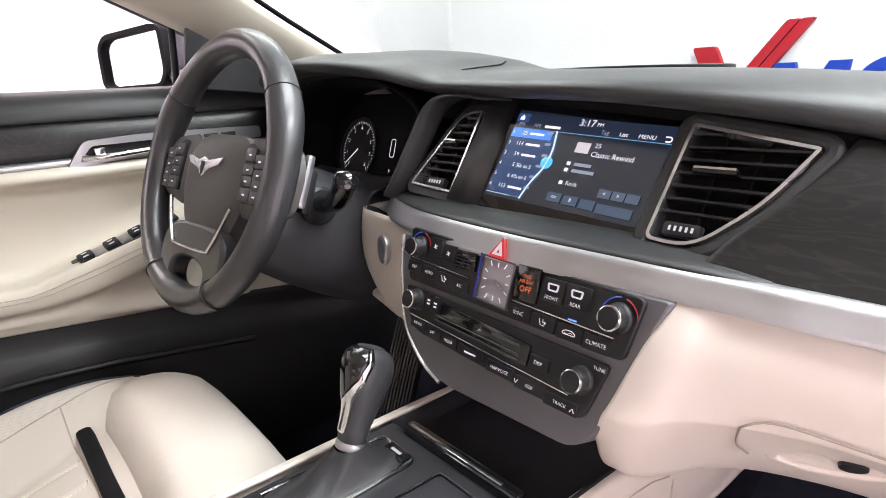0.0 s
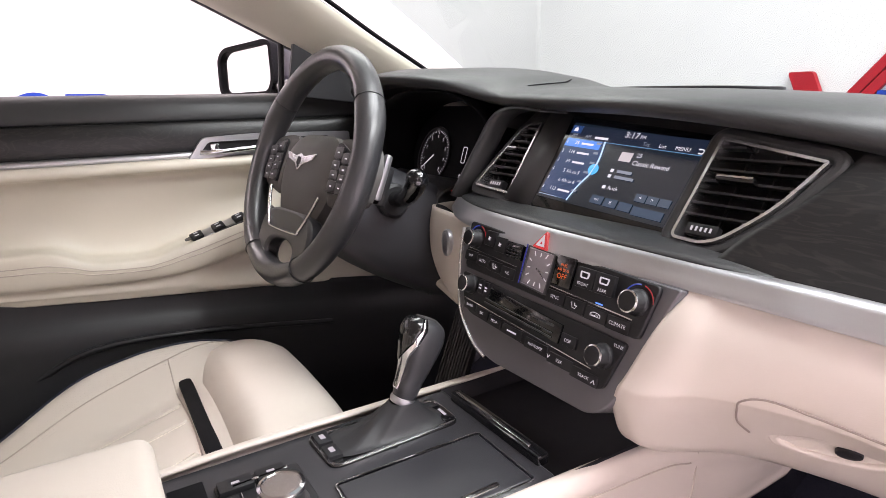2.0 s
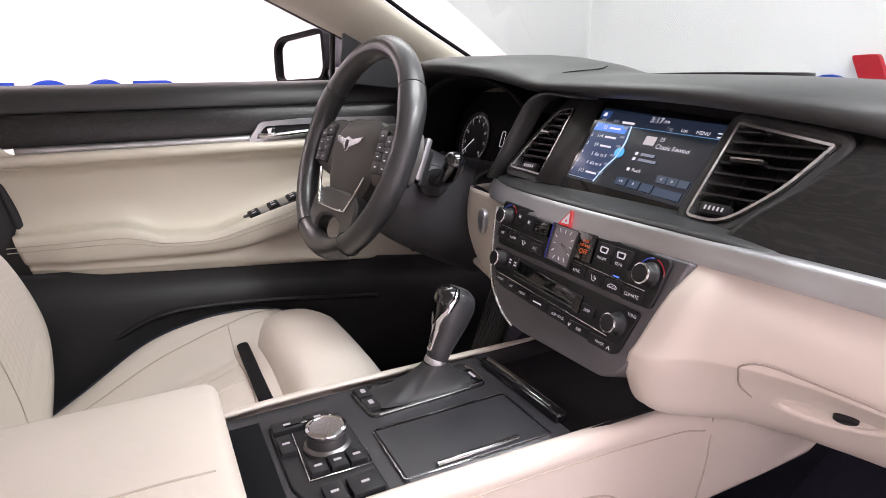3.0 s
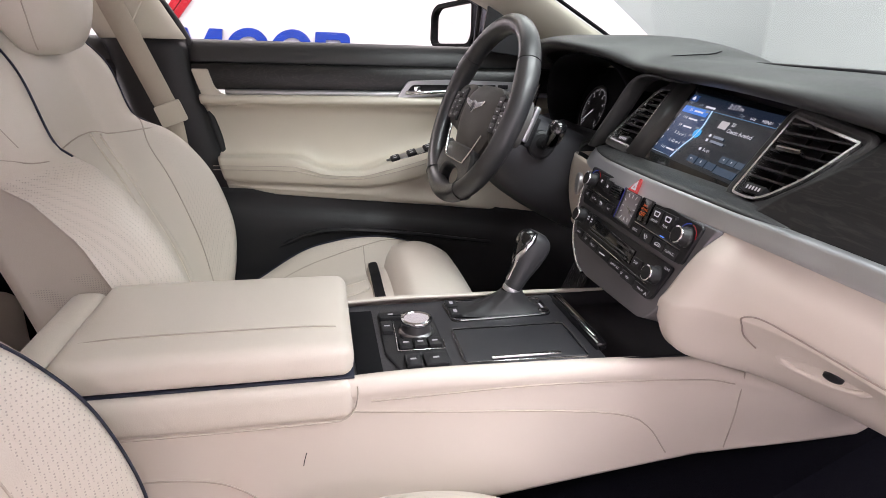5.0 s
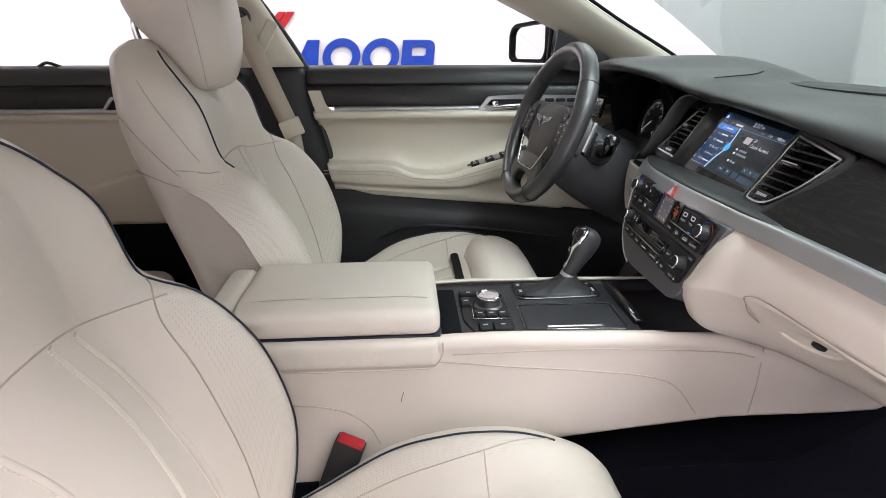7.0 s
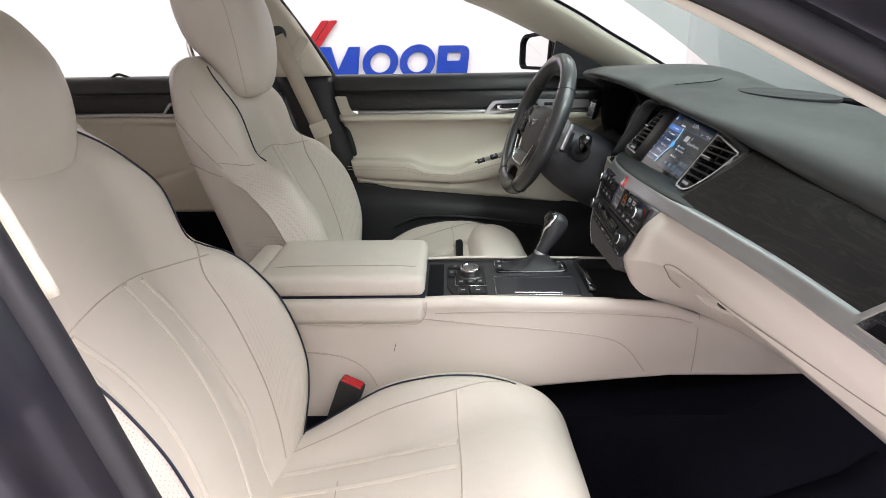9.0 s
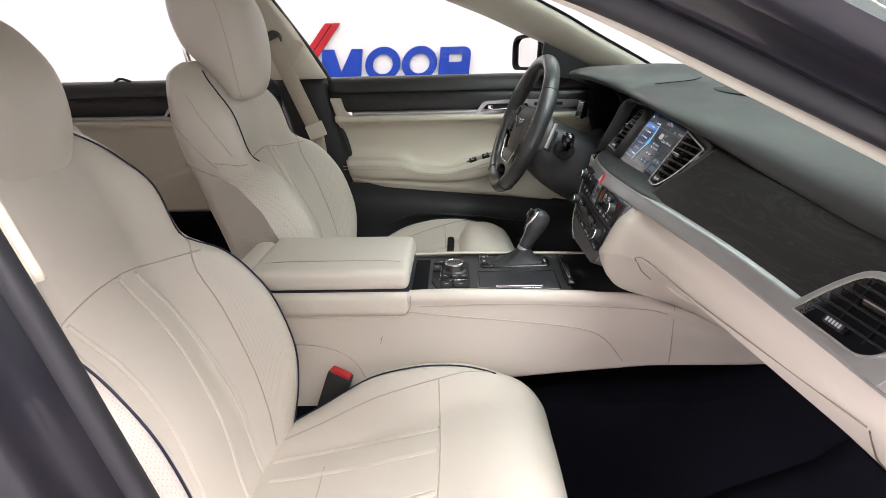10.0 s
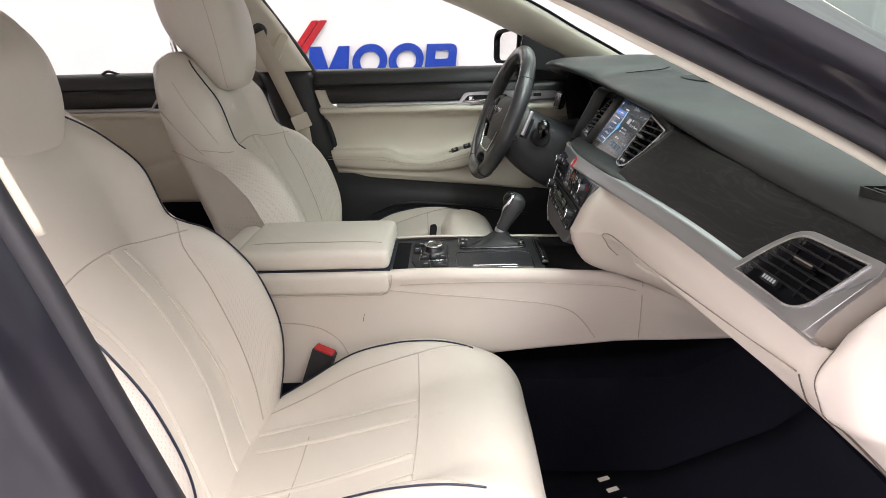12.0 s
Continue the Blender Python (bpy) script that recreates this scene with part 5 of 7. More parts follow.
sheet("side_panel", right_side, TRIM, con, "beige soft console side", 0.004)
sheet("side_panel", mirror_x(right_side), TRIM, con, "beige soft console side", -0.004)


def con_side(y, z, out=0.0005):
    """A point of the right-hand side panel."""
    r = np.array(min(right_side, key=lambda q: abs(q[8][1] - y)))[6:]
    return (float(np.interp(-z, -r[:, 2], r[:, 0])) + out, y, z)


tube("seam", [con_side(y, z) for y, z in ((-0.405, 0.640), (-0.2, 0.643), (0.0, 0.632), (0.055, 0.622))], 0.0009, CREASE, con)
tube("seam", [con_side(y, z) for y, z in ((-0.425, 0.628), (-0.313, 0.615), (-0.20, 0.604), (-0.101, 0.590), (-0.054, 0.566), (-0.014, 0.513))], 0.0010, CREASE, con)
tube("seam", [con_side(y, z) for y, z in ((0.067, 0.640), (0.071, 0.57), (0.075, 0.509))], 0.0010, CREASE, con)
tube("seam", [con_side(y, z) for y, z in ((-0.70, 0.560), (-0.64, 0.560), (-0.593, 0.554), (-0.56, 0.542), (-0.531, 0.519), (-0.515, 0.49))], 0.0010, CREASE, con)
tube("scratch", [con_side(y, z, 0.0002) for y, z in ((-0.478, 0.577), (-0.481, 0.566), (-0.482, 0.560))], 0.0005, DARK, con, n=8, sides=4)
CONTOP = material("dark_graphite", (0.032, 0.032, 0.037), 0.30, 0.2, 0.2, 1500, 0.05, 10, 0.15)
prism("top_panel", pose(0, 0, CZ), rounded([(-0.094, -0.425), (0.094, -0.425), (0.098, -0.118), (-0.096, -0.118)], 0.006), 0.02, CONTOP, con, "graphite console top panel")
# storage tray ahead, sunk
tray = [[(x, y, z) for x, z in ((-0.098, CZ), (-0.094, CZ - 0.02), (-0.085, CZ - 0.024), (0.085, CZ - 0.024), (0.095, CZ - 0.02), (0.100, CZ))] for y in (-0.118, -0.05, 0.05, 0.12)]
sheet("front_tray", tray, material("black_rubber_tray", (0.013, 0.0125, 0.016), 0.6, spec=0.3), con, "black open storage tray", 0.004)
block("tray_rail", pose(0.003, -0.116, CZ + 0.004), (0.150, 0.014, 0.012), GLOSS, con, "gloss black tray edge", bevel=0.003)
block("rail_inlay", pose(-0.002, -0.118, CZ + 0.011), (0.125, 0.004, 0.002), CHROME, con, "bright metal inlay")
# cup holder lid
LID = pose(0, 0, CZ + 0.0025)
lid_o = rounded([(0.000, -0.292), (0.088, -0.294), (0.094, -0.138), (0.002, -0.137)], 0.006)
lid = prism("cup_lid", LID, inset(lid_o, 0.003), 0.004, CONTOP, con, "closed graphite cup holder lid", bevel=0.001)
prism("lid_frame", pose(0, 0, CZ + 0.0032), lid_o, 0.005, CHROME, con, hole=inset(lid_o, 0.0016), bevel=0)
block("lid_bar", pose(0.083, -0.216, CZ + 0.0045), (0.006, 0.088, 0.003), CHROME, lid, "bright metal grip bar")
# slot behind the dial: a black block stands for its shaded depth
block("slot", pose(0.010, -0.404, CZ - 0.0005), (0.165, 0.030, 0.004), DEEP, con, "black block for the shaded depth of the storage slot", bevel=0.001)
# shifter surround and boot
boot_o = rounded([(-0.086, -0.288), (-0.022, -0.284), (-0.026, -0.140), (-0.082, -0.140)], 0.012)
prism("shifter_surround", pose(0, 0, CZ + 0.003), boot_o, 0.006, GLOSS, con, "gloss black shifter surround")
prism("surround_rim", pose(0, 0, CZ + 0.004), inset(boot_o, 0.001), 0.004, CHROME, con, hole=inset(boot_o, 0.0028), bevel=0)
for k in range(2):
    block("button", pose(-0.070 + 0.026 * k, -0.276, CZ + 0.005), (0.022, 0.015, 0.005), DARK, con, bevel=0.0015)
    block("icon_bar", pose(-0.070 + 0.026 * k, -0.276, CZ + 0.0078), (0.008, 0.005, 0.0006), LETTER, con, bevel=0)

arm = thing("armrest", 0.0, -0.57, 0.60, "closed beige leather armrest box lid", "armrest")


def soft_box(name, x0, x1, y0, y1, z0, z1, r, mat, parent, label="", crown=0.0):
    bm = bmesh.new()
    bmesh.ops.create_cube(bm, size=1)
    for v in bm.verts:
        v.co = Vector(((x0 + x1) / 2 + v.co.x * (x1 - x0), (y0 + y1) / 2 + v.co.y * (y1 - y0), (z0 + z1) / 2 + v.co.z * (z1 - z0)))
    bmesh.ops.bevel(bm, geom=bm.edges[:], offset=r, segments=5, profile=0.55, affect="EDGES")
    bmesh.ops.subdivide_edges(bm, edges=[e for e in bm.edges if e.calc_length() > 0.05], cuts=6, use_grid_fill=True)
    for v in bm.verts:
        u, w = (v.co.x - (x0 + x1) / 2) / ((x1 - x0) / 2), (v.co.y - (y0 + y1) / 2) / ((y1 - y0) / 2)
        if v.co.z > (z0 + z1) / 2:
            v.co.z += crown * (1 - u * u) * (1 - w ** 4)
    me = bpy.data.meshes.new(name)
    bm.to_mesh(me)
    bm.free()
    for p in me.polygons:
        p.use_smooth = True
    return put(name, me, mat, parent, label)


soft_box("lid", -0.107, 0.107, -0.725, -0.422, 0.671, 0.712, 0.016, BEIGE, arm, "padded beige leather lid", 0.006)
soft_box("box", -0.111, 0.111, -0.755, -0.420, 0.618, 0.669, 0.016, BEIGE, arm, "beige leather box below the lid")
# dark slab stands for the shade in the gap under the lid
block("gap_lip", pose(0, -0.57, 0.6698), (0.2040, 0.296, 0.0030), PIPING, arm, "thin dark slab for the shade between lid and box", bevel=0.001)
soft_box("rear_cap", -0.104, 0.104, -0.772, -0.720, 0.62, 0.708, 0.022, BEIGE, arm, "beige rear end of the armrest box")

tube("lid_seam", [(0.062, y, 0.7168 + dz) for y, dz in ((-0.705, -0.004), (-0.66, -0.0005), (-0.57, 0.0), (-0.48, -0.0005), (-0.44, -0.003))], 0.0009, CREASE, arm)
tube("box_seam", [(0.1112, y, z) for y, z in ((-0.74, 0.624), (-0.60, 0.621), (-0.46, 0.621), (-0.436, 0.623), (-0.424, 0.634), (-0.4195, 0.650), (-0.4195, 0.664))], 0.0009, CREASE, arm, n=40)
# rotary controller and its keys
DIALM = material("dark_dial_metal", (0.20, 0.195, 0.20), 0.34, 0.9, stain=0.04)
ctl = thing("console_controls", 0.015, -0.345, CZ, "black control cluster with a metal rotary dial", "controls")
CP = pose(0, 0, CZ + 0.003, 0, 0, 0)
prism("control_plate", CP, rounded([(-0.056, -0.383), (0.050, -0.383), (0.096, -0.368), (0.096, -0.308), (-0.050, -0.308), (-0.056, -0.33)], 0.004), 0.005, DARK, ctl)
lathe("dial", pose(0.004, -0.338, CZ + 0.003) @ Matrix.Diagonal((1, 1, 0.78, 1)), [(0.0225, 0.0), (0.0225, 0.004), (0.0190, 0.007), (0.0185, 0.019), (0.0200, 0.022), (0.0195, 0.026), (0.0165, 0.0275), (0.0150, 0.0255), (0.003, 0.0245)], DIALM, ctl, "knurled dark metal rotary dial", seg=40)
lathe("dial_ring", pose(0.004, -0.338, CZ + 0.0205), [(0.0200, 0.0), (0.0203, 0.0016), (0.0196, 0.0036), (0.0168, 0.0046), (0.0158, 0.0036)], CHROME, ctl, "bright dial ring", seg=40)
lathe("dial_cap", pose(0.004, -0.338, CZ + 0.0228), [(0.0150, -0.003), (0.0148, -0.0005), (0.002, 0.0002)], DARK, ctl)
for x, y, w, h in ((-0.043, -0.366, 0.018, 0.030), (-0.043, -0.335, 0.018, 0.026), (-0.010, -0.374, 0.030, 0.014), (0.037, -0.356, 0.020, 0.016), (0.037, -0.338, 0.020, 0.016), (0.037, -0.320, 0.020, 0.016), (0.078, -0.353, 0.026, 0.018), (0.078, -0.326, 0.026, 0.028)):
    b = block("button", pose(x, y, CZ + 0.005), (w, h, 0.007), DARK, ctl, bevel=0.0015)
    block("print_bar", pose(x, y, CZ + 0.0087), (0.003, 0.007, 0.0004), LETTER, b, bevel=0)
tube("trim_line", [(x, y, CZ + 0.0045) for x, y in ((-0.030, -0.364), (0.0505, -0.367), (0.0515, -0.309), (0.028, -0.3075))], 0.0009, CHROME, ctl, plain=True)
block("display_strip", pose(-0.040, -0.345, CZ + 0.0075) @ Matrix.Rotation(0.05, 4, "Z"), (0.004, 0.050, 0.002), CHROME, ctl)

# gear selector
sh = thing("gear_selector", -0.053, -0.20, CZ, "black leather gear selector with gloss cap and chrome frame", "gear lever")
KB, KT = np.array((-0.053, -0.189, 0.706)), np.array((-0.059, -0.156, 0.778))
axis = (KT - KB) / np.linalg.norm(KT - KB)
kr, kf = np.array((1.0, 0, 0)), np.cross((1.0, 0, 0), axis) * -1
kf = np.cross(axis, (1.0, 0, 0))
rows = []
for h, w, d0, d1 in ((-0.012, 0.0140, 0.0150, 0.0150), (0.0, 0.0165, 0.017, 0.017), (0.012, 0.0172, 0.017, 0.019), (0.030, 0.0195, 0.019, 0.024), (0.055, 0.0235, 0.026, 0.030), (0.074, 0.0250, 0.030, 0.032), (0.089, 0.0220, 0.026, 0.027), (0.0975, 0.0120, 0.014, 0.014)):
    ring = []
    for a in np.linspace(0, 2 * math.pi, 32, endpoint=False):
        ca, sa = math.cos(a), math.sin(a)
        ring.append(KB + axis * (0.79 * h) + kr * (0.74 * w * math.copysign(abs(ca) ** 0.8, ca)) + kf * (0.76 * (d1 if sa > 0 else d0) * math.copysign(abs(sa) ** 0.8, sa)))
    rows.append(ring)
dense = [curve_pts([r[j] for r in rows], 36) for j in range(32)]
knob_rows = [[dense[j][i] for j in range(32)] for i in range(36)]
sheet("grip", knob_rows, leather("grip_leather", (0.030, 0.030, 0.033)), sh, "grey leather grip", closed_v=True, cap=True)
# which flank of the grip looks rearwards
back_sign = 1 if kf[1] < 0 else -1
mid = 10 if back_sign > 0 else 22


def face(steps, halves, out):
    """A shell on the rear of the grip: its half width (in ring steps) along the height."""
    shell = []
    for i in range(steps[0], steps[-1] + 1):
        hw = float(np.interp(i, steps, halves))
        row = []
        for q in np.linspace(-hw, hw, 17):
            f = mid + q
            j0 = math.floor(f)
            p = np.array(knob_rows[i][j0 % 32]) * (1 - f + j0) + np.array(knob_rows[i][(j0 + 1) % 32]) * (f - j0)
            c = np.mean(knob_rows[i], axis=0)
            row.append(p + (p - c) / (np.linalg.norm(p - c) + 1e-9) * out)
        shell.append(row)
    return shell


sheet("chrome_face", face((5, 12, 17, 22, 28, 33, 35), (3.4, 3.6, 4.8, 7.6, 8.8, 8.4, 8.0), 0.0010), CHROME, sh, "satin chrome face", 0.001)
sheet("gloss_cap", face((16, 19, 22, 28, 33, 35), (0.6, 3.6, 6.0, 7.6, 7.2, 6.8), 0.0022), GLOSS, sh, "gloss black cap", 0.001)
lathe("collar", basis(KB - axis * 0.010, (1, 0, 0), kf * back_sign), [(0.0128, -0.003), (0.0136, 0.0), (0.0128, 0.004)], SILVER, sh, "metal collar")
# pleated boot
boot = []
for k, f in enumerate(np.linspace(0, 1, 16)):
    ring = []
    for a in np.linspace(0, 2 * math.pi, 48, endpoint=False):
        ca, sa = math.cos(a), math.sin(a)
        b0 = np.array((-0.0535 + 0.0275 * math.copysign(abs(ca) ** 0.5, ca), -0.2105 + 0.066 * math.copysign(abs(sa) ** 0.5, sa), CZ + 0.004))
        b1 = KB - axis * 0.010 + np.array((0.014 * ca, 0.014 * sa, 0))
        g = f ** 0.8
        p = b0 + (b1 - b0) * g
        p[2] = CZ + 0.004 + (b1[2] - CZ - 0.004) * f ** 1.7
        p[2] += 0.0018 * math.sin(5 * a + 4 * f) * math.sin(math.pi * f)
        ring.append(p)
    boot.append(ring)
sheet("boot", boot, material("boot_leather", (0.018, 0.018, 0.020), 0.55, 0, 0.3, 900, 0.08, 20, 0.25), sh, "black pleated leather boot", closed_v=True)
block("release_plate", pose(-0.046, -0.150, CZ + 0.0045), (0.030, 0.014, 0.003), GLOSS, sh, bevel=0.001)
block("print_bar", pose(-0.046, -0.150, CZ + 0.0063), (0.014, 0.003, 0.0004), LETTER, sh, bevel=0)

# seat belt buckle by the passenger seat
bk = thing("belt_buckle", 0.128, -0.60, 0.38, "black belt buckle with a red release key", "belt buckle")
BM = basis((0.127, -0.573, 0.471), (0.20, 0.92, -0.34), (0, 0.36, 0.93))
block("body", BM, (0.046, 0.086, 0.027), DARK, bk, bevel=0.004)
block("release", on(BM, 0.0, 0.0425, 0.001), (0.040, 0.010, 0.021), RED, bk, "red release key", bevel=0.003)
tube("stalk", [(0.127, -0.592, 0.435), (0.126, -0.625, 0.39), (0.124, -0.64, 0.36)], 0.013, DARK, bk, n=10)
bk2 = tagged(copy_thing(bk, pose(-0.122, -0.62, 0.40)), "black belt buckle beside the driver seat")

# floor mat
mt = thing("floor_mat", 0.40, -0.02, 0.235, "black carpet floor mat with pale woven marks", "floor mat")
mat_rows = [[(x, y, z) for x in np.linspace(0.175, 0.66, 12)] for y, z in ((-0.22, 0.236), (0.12, 0.236), (0.34, 0.335), (0.40, 0.385))]
sheet("carpet", mat_rows, CARPET, mt, solid=-0.008)
for i in range(3):
    block("mark_bar", pose(0.200 + 0.030 * i, -0.004 + 0.010 * i, 0.2465, 0, 0, 20), (0.010, 0.024, 0.001), SEAM, mt, bevel=0)

# ---- seats ----
class Profile:
    """Smooth tables along the height of a backrest or the length of a cushion."""

    def __init__(self, v, **cols):
        self.v = np.array(v, float)
        self.c = {k: curve_pts(np.stack([self.v, np.array(a, float)], 1), 200) for k, a in cols.items()}

    def __call__(self, key, v):
        return float(np.interp(v, self.c[key][:, 0], self.c[key][:, 1]))


BACK = Profile([-0.08, 0.0, 0.08, 0.16, 0.26, 0.33, 0.375, 0.405, 0.43, 0.51, 0.565, 0.605, 0.635, 0.652],
               hf=[0.185, 0.200, 0.206, 0.208, 0.206, 0.200, 0.192, 0.180, 0.172, 0.168, 0.152, 0.132, 0.098, 0.055],
               df=[0.010, 0.052, 0.096, 0.124, 0.128, 0.111, 0.088, 0.058, 0.046, 0.048, 0.030, 0.012, -0.003, -0.016],
               dc=[0.020, 0.012, 0.014, 0.016, 0.014, 0.012, 0.012, 0.013, 0.014, 0.018, 0.020, 0.012, 0.000, -0.016],
               ho=[0.215, 0.235, 0.246, 0.250, 0.248, 0.242, 0.236, 0.232, 0.229, 0.218, 0.210, 0.200, 0.180, 0.130],
               db=[-0.08, -0.085, -0.085, -0.085, -0.082, -0.084, -0.086, -0.087, -0.088, -0.090, -0.080, -0.070, -0.062, -0.054])
CUSH = Profile([-0.70, -0.60, -0.50, -0.42, -0.36, -0.31, -0.26, -0.215, -0.185, -0.170, -0.172],
               zc=[0.385, 0.412, 0.445, 0.475, 0.497, 0.518, 0.528, 0.520, 0.490, 0.44, 0.37],
               zb=[0.395, 0.455, 0.520, 0.545, 0.552, 0.550, 0.538, 0.520, 0.488, 0.44, 0.37],
               hf=[0.205, 0.205, 0.200, 0.196, 0.192, 0.188, 0.182, 0.176, 0.170, 0.165, 0.16],
               ho=[0.245, 0.252, 0.256, 0.256, 0.254, 0.250, 0.242, 0.230, 0.215, 0.205, 0.20],
               zl=[0.30, 0.30, 0.30, 0.30, 0.30, 0.30, 0.30, 0.30, 0.30, 0.30, 0.30])
UPV, OUTV = np.array((0, -0.315, 0.949)), np.array((0, 0.949, 0.315))
SEAT_X, SEAT_O = 0.365, np.array((0.365, -0.700, 0.400))


def back_point(s, v, lift=0.0):
    """A point of the backrest's front: s from -1 to 1 between the piped edges, v metres up the back."""
    hf, df, dc = BACK("hf", v), BACK("df", v), BACK("dc", v)
    a = abs(s)
    rise = 0 if a < 0.55 else ((a - 0.55) / 0.45)
    d = dc + (df - dc) * (rise * rise * (3 - 2 * rise)) + 0.006 * (1 - min(1, a / 0.55) ** 2)
    return SEAT_O + np.array((s * hf, 0, 0)) + UPV * v + OUTV * (d + lift)


WELT_V, WELT_D = [0.0, 0.04, 0.12, 0.222, 0.30, 0.395, 0.45], [0.024, 0.034, 0.052, 0.057, 0.046, 0.004, -0.02]


def back_ring(v):
    hf, df, ho, db = BACK("hf", v), BACK("df", v), BACK("ho", v), BACK("db", v)
    front = [back_point(s, v) for s in np.linspace(-1, 1, 41)]
    d3 = max(min(df - 0.06, -0.015), db + 0.034)
    d2 = max(df - 0.03, d3 + 0.004)
    d1 = max(df - 0.010, d2 + 0.003)
    # a folded edge runs down the flank below the shoulder
    dw = float(np.interp(v, WELT_V, WELT_D))
    fold = max(0.0, min(1.0, (0.43 - v) / 0.06)) * max(0.0, min(1.0, (v - 0.0) / 0.06))
    wide = ho - hf
    side = [(hf + 0.40 * wide, d1), (hf + 0.72 * wide, d2)]
    flat = [(ho, d3), (ho, 0.7 * d3 + 0.3 * (db + 0.028)), (ho, 0.5 * d3 + 0.5 * (db + 0.028)), (ho, 0.3 * d3 + 0.7 * (db + 0.028))]
    ridge = [(ho - 0.004, max(dw + 0.014, d3)), (ho + 0.003, max(dw, d3 - 0.002)), (ho - 0.005, max(dw - 0.009, d3 - 0.004)), (ho, 0.3 * d3 + 0.7 * (db + 0.028))]
    side += [(a[0] + (b[0] - a[0]) * fold, a[1] + (b[1] - a[1]) * fold) for a, b in zip(flat, ridge)]
    side += [(ho * 0.97, db + 0.024), (ho * 0.86, db + 0.006), (ho * 0.6, db), (ho * 0.25, db - 0.002)]
    right = [SEAT_O + np.array((x, 0, 0)) + UPV * v + OUTV * d for x, d in side]
    left = [SEAT_O + np.array((-x, 0, 0)) + UPV * v + OUTV * d for x, d in reversed(side)]
    return front + right + left


def cush_point(s, y, lift=0.0):
    zc, zb, hf = CUSH("zc", y), CUSH("zb", y), CUSH("hf", y)
    a = abs(s)
    rise = 0 if a < 0.60 else (a - 0.60) / 0.40
    z = zc + (zb - zc) * (rise * rise * (3 - 2 * rise)) + 0.006 * (1 - min(1, a / 0.6) ** 2)
    return np.array((SEAT_X + s * hf, y, z + lift))


CUSH_V = list(np.linspace(-0.72, -0.23, 34)) + list(np.linspace(-0.222, -0.1705, 14))


def cush_ring(y):
    hf, ho, zb = CUSH("hf", y), CUSH("ho", y), CUSH("zb", y)
    top = [cush_point(s, y) for s in np.linspace(-1, 1, 41)]
    side = [(hf + 0.4 * (ho - hf), zb - 0.008), (hf + 0.8 * (ho - hf), zb - 0.03), (ho, zb - 0.065), (ho * 0.985, 0.36), (ho * 0.95, 0.31), (ho * 0.5, 0.30)]
    right = [np.array((SEAT_X + x, y, min(z, zb))) for x, z in side]
    left = [np.array((SEAT_X - x, y, min(z, zb))) for x, z in reversed(side)]
    return top + right + left


def on_back(name, path, r, mat, parent, lift=0.001, n=50, sides=6):
    """A cord or groove that follows the backrest through (s, v) points."""
    c = curve_pts(path, n)
    return tube(name, [back_point(s, v, lift) for s, v in c], r, mat, parent, plain=True, sides=sides)


def on_cush(name, path, r, mat, parent, lift=0.001, n=50, sides=6):
    c = curve_pts(path, n)
    return tube(name, [cush_point(s, y, lift) for s, y in c], r, mat, parent, plain=True, sides=sides)


def stitches(name, fn, path, mat, parent, pitch=0.0052, lift=0.0012):
    """A row of short threads along a seam."""
    c = curve_pts(path, 300)
    p = np.array([fn(s, v, lift) for s, v in c])
    d = np.r_[0, np.cumsum(np.linalg.norm(np.diff(p, axis=0), axis=1))]
    verts, faces = [], []
    for k in range(int(d[-1] / pitch)):
        a = np.array([np.interp(k * pitch, d, p[:, i]) for i in range(3)])
        b = np.array([np.interp((k + 0.66) * pitch, d, p[:, i]) for i in range(3)])
        t = (b - a) / (np.linalg.norm(b - a) + 1e-9)
        u = np.cross(t, (0.3, 0.6, 0.74))
        u = u / np.linalg.norm(u) * 0.0010
        w = np.cross(t, u)
        n0 = len(verts)
        for q in (a, b):
            verts += [q + u, q + w, q - u, q - w]
        faces += [(n0, n0 + 1, n0 + 5, n0 + 4), (n0 + 1, n0 + 2, n0 + 6, n0 + 5), (n0 + 2, n0 + 3, n0 + 7, n0 + 6), (n0 + 3, n0, n0 + 4, n0 + 7), (n0, n0 + 3, n0 + 2, n0 + 1), (n0 + 4, n0 + 5, n0 + 6, n0 + 7)]
    ob = put(name, mesh_of(name, verts, faces), mat, parent)
    ob["kind"] = "stuff"
    return ob


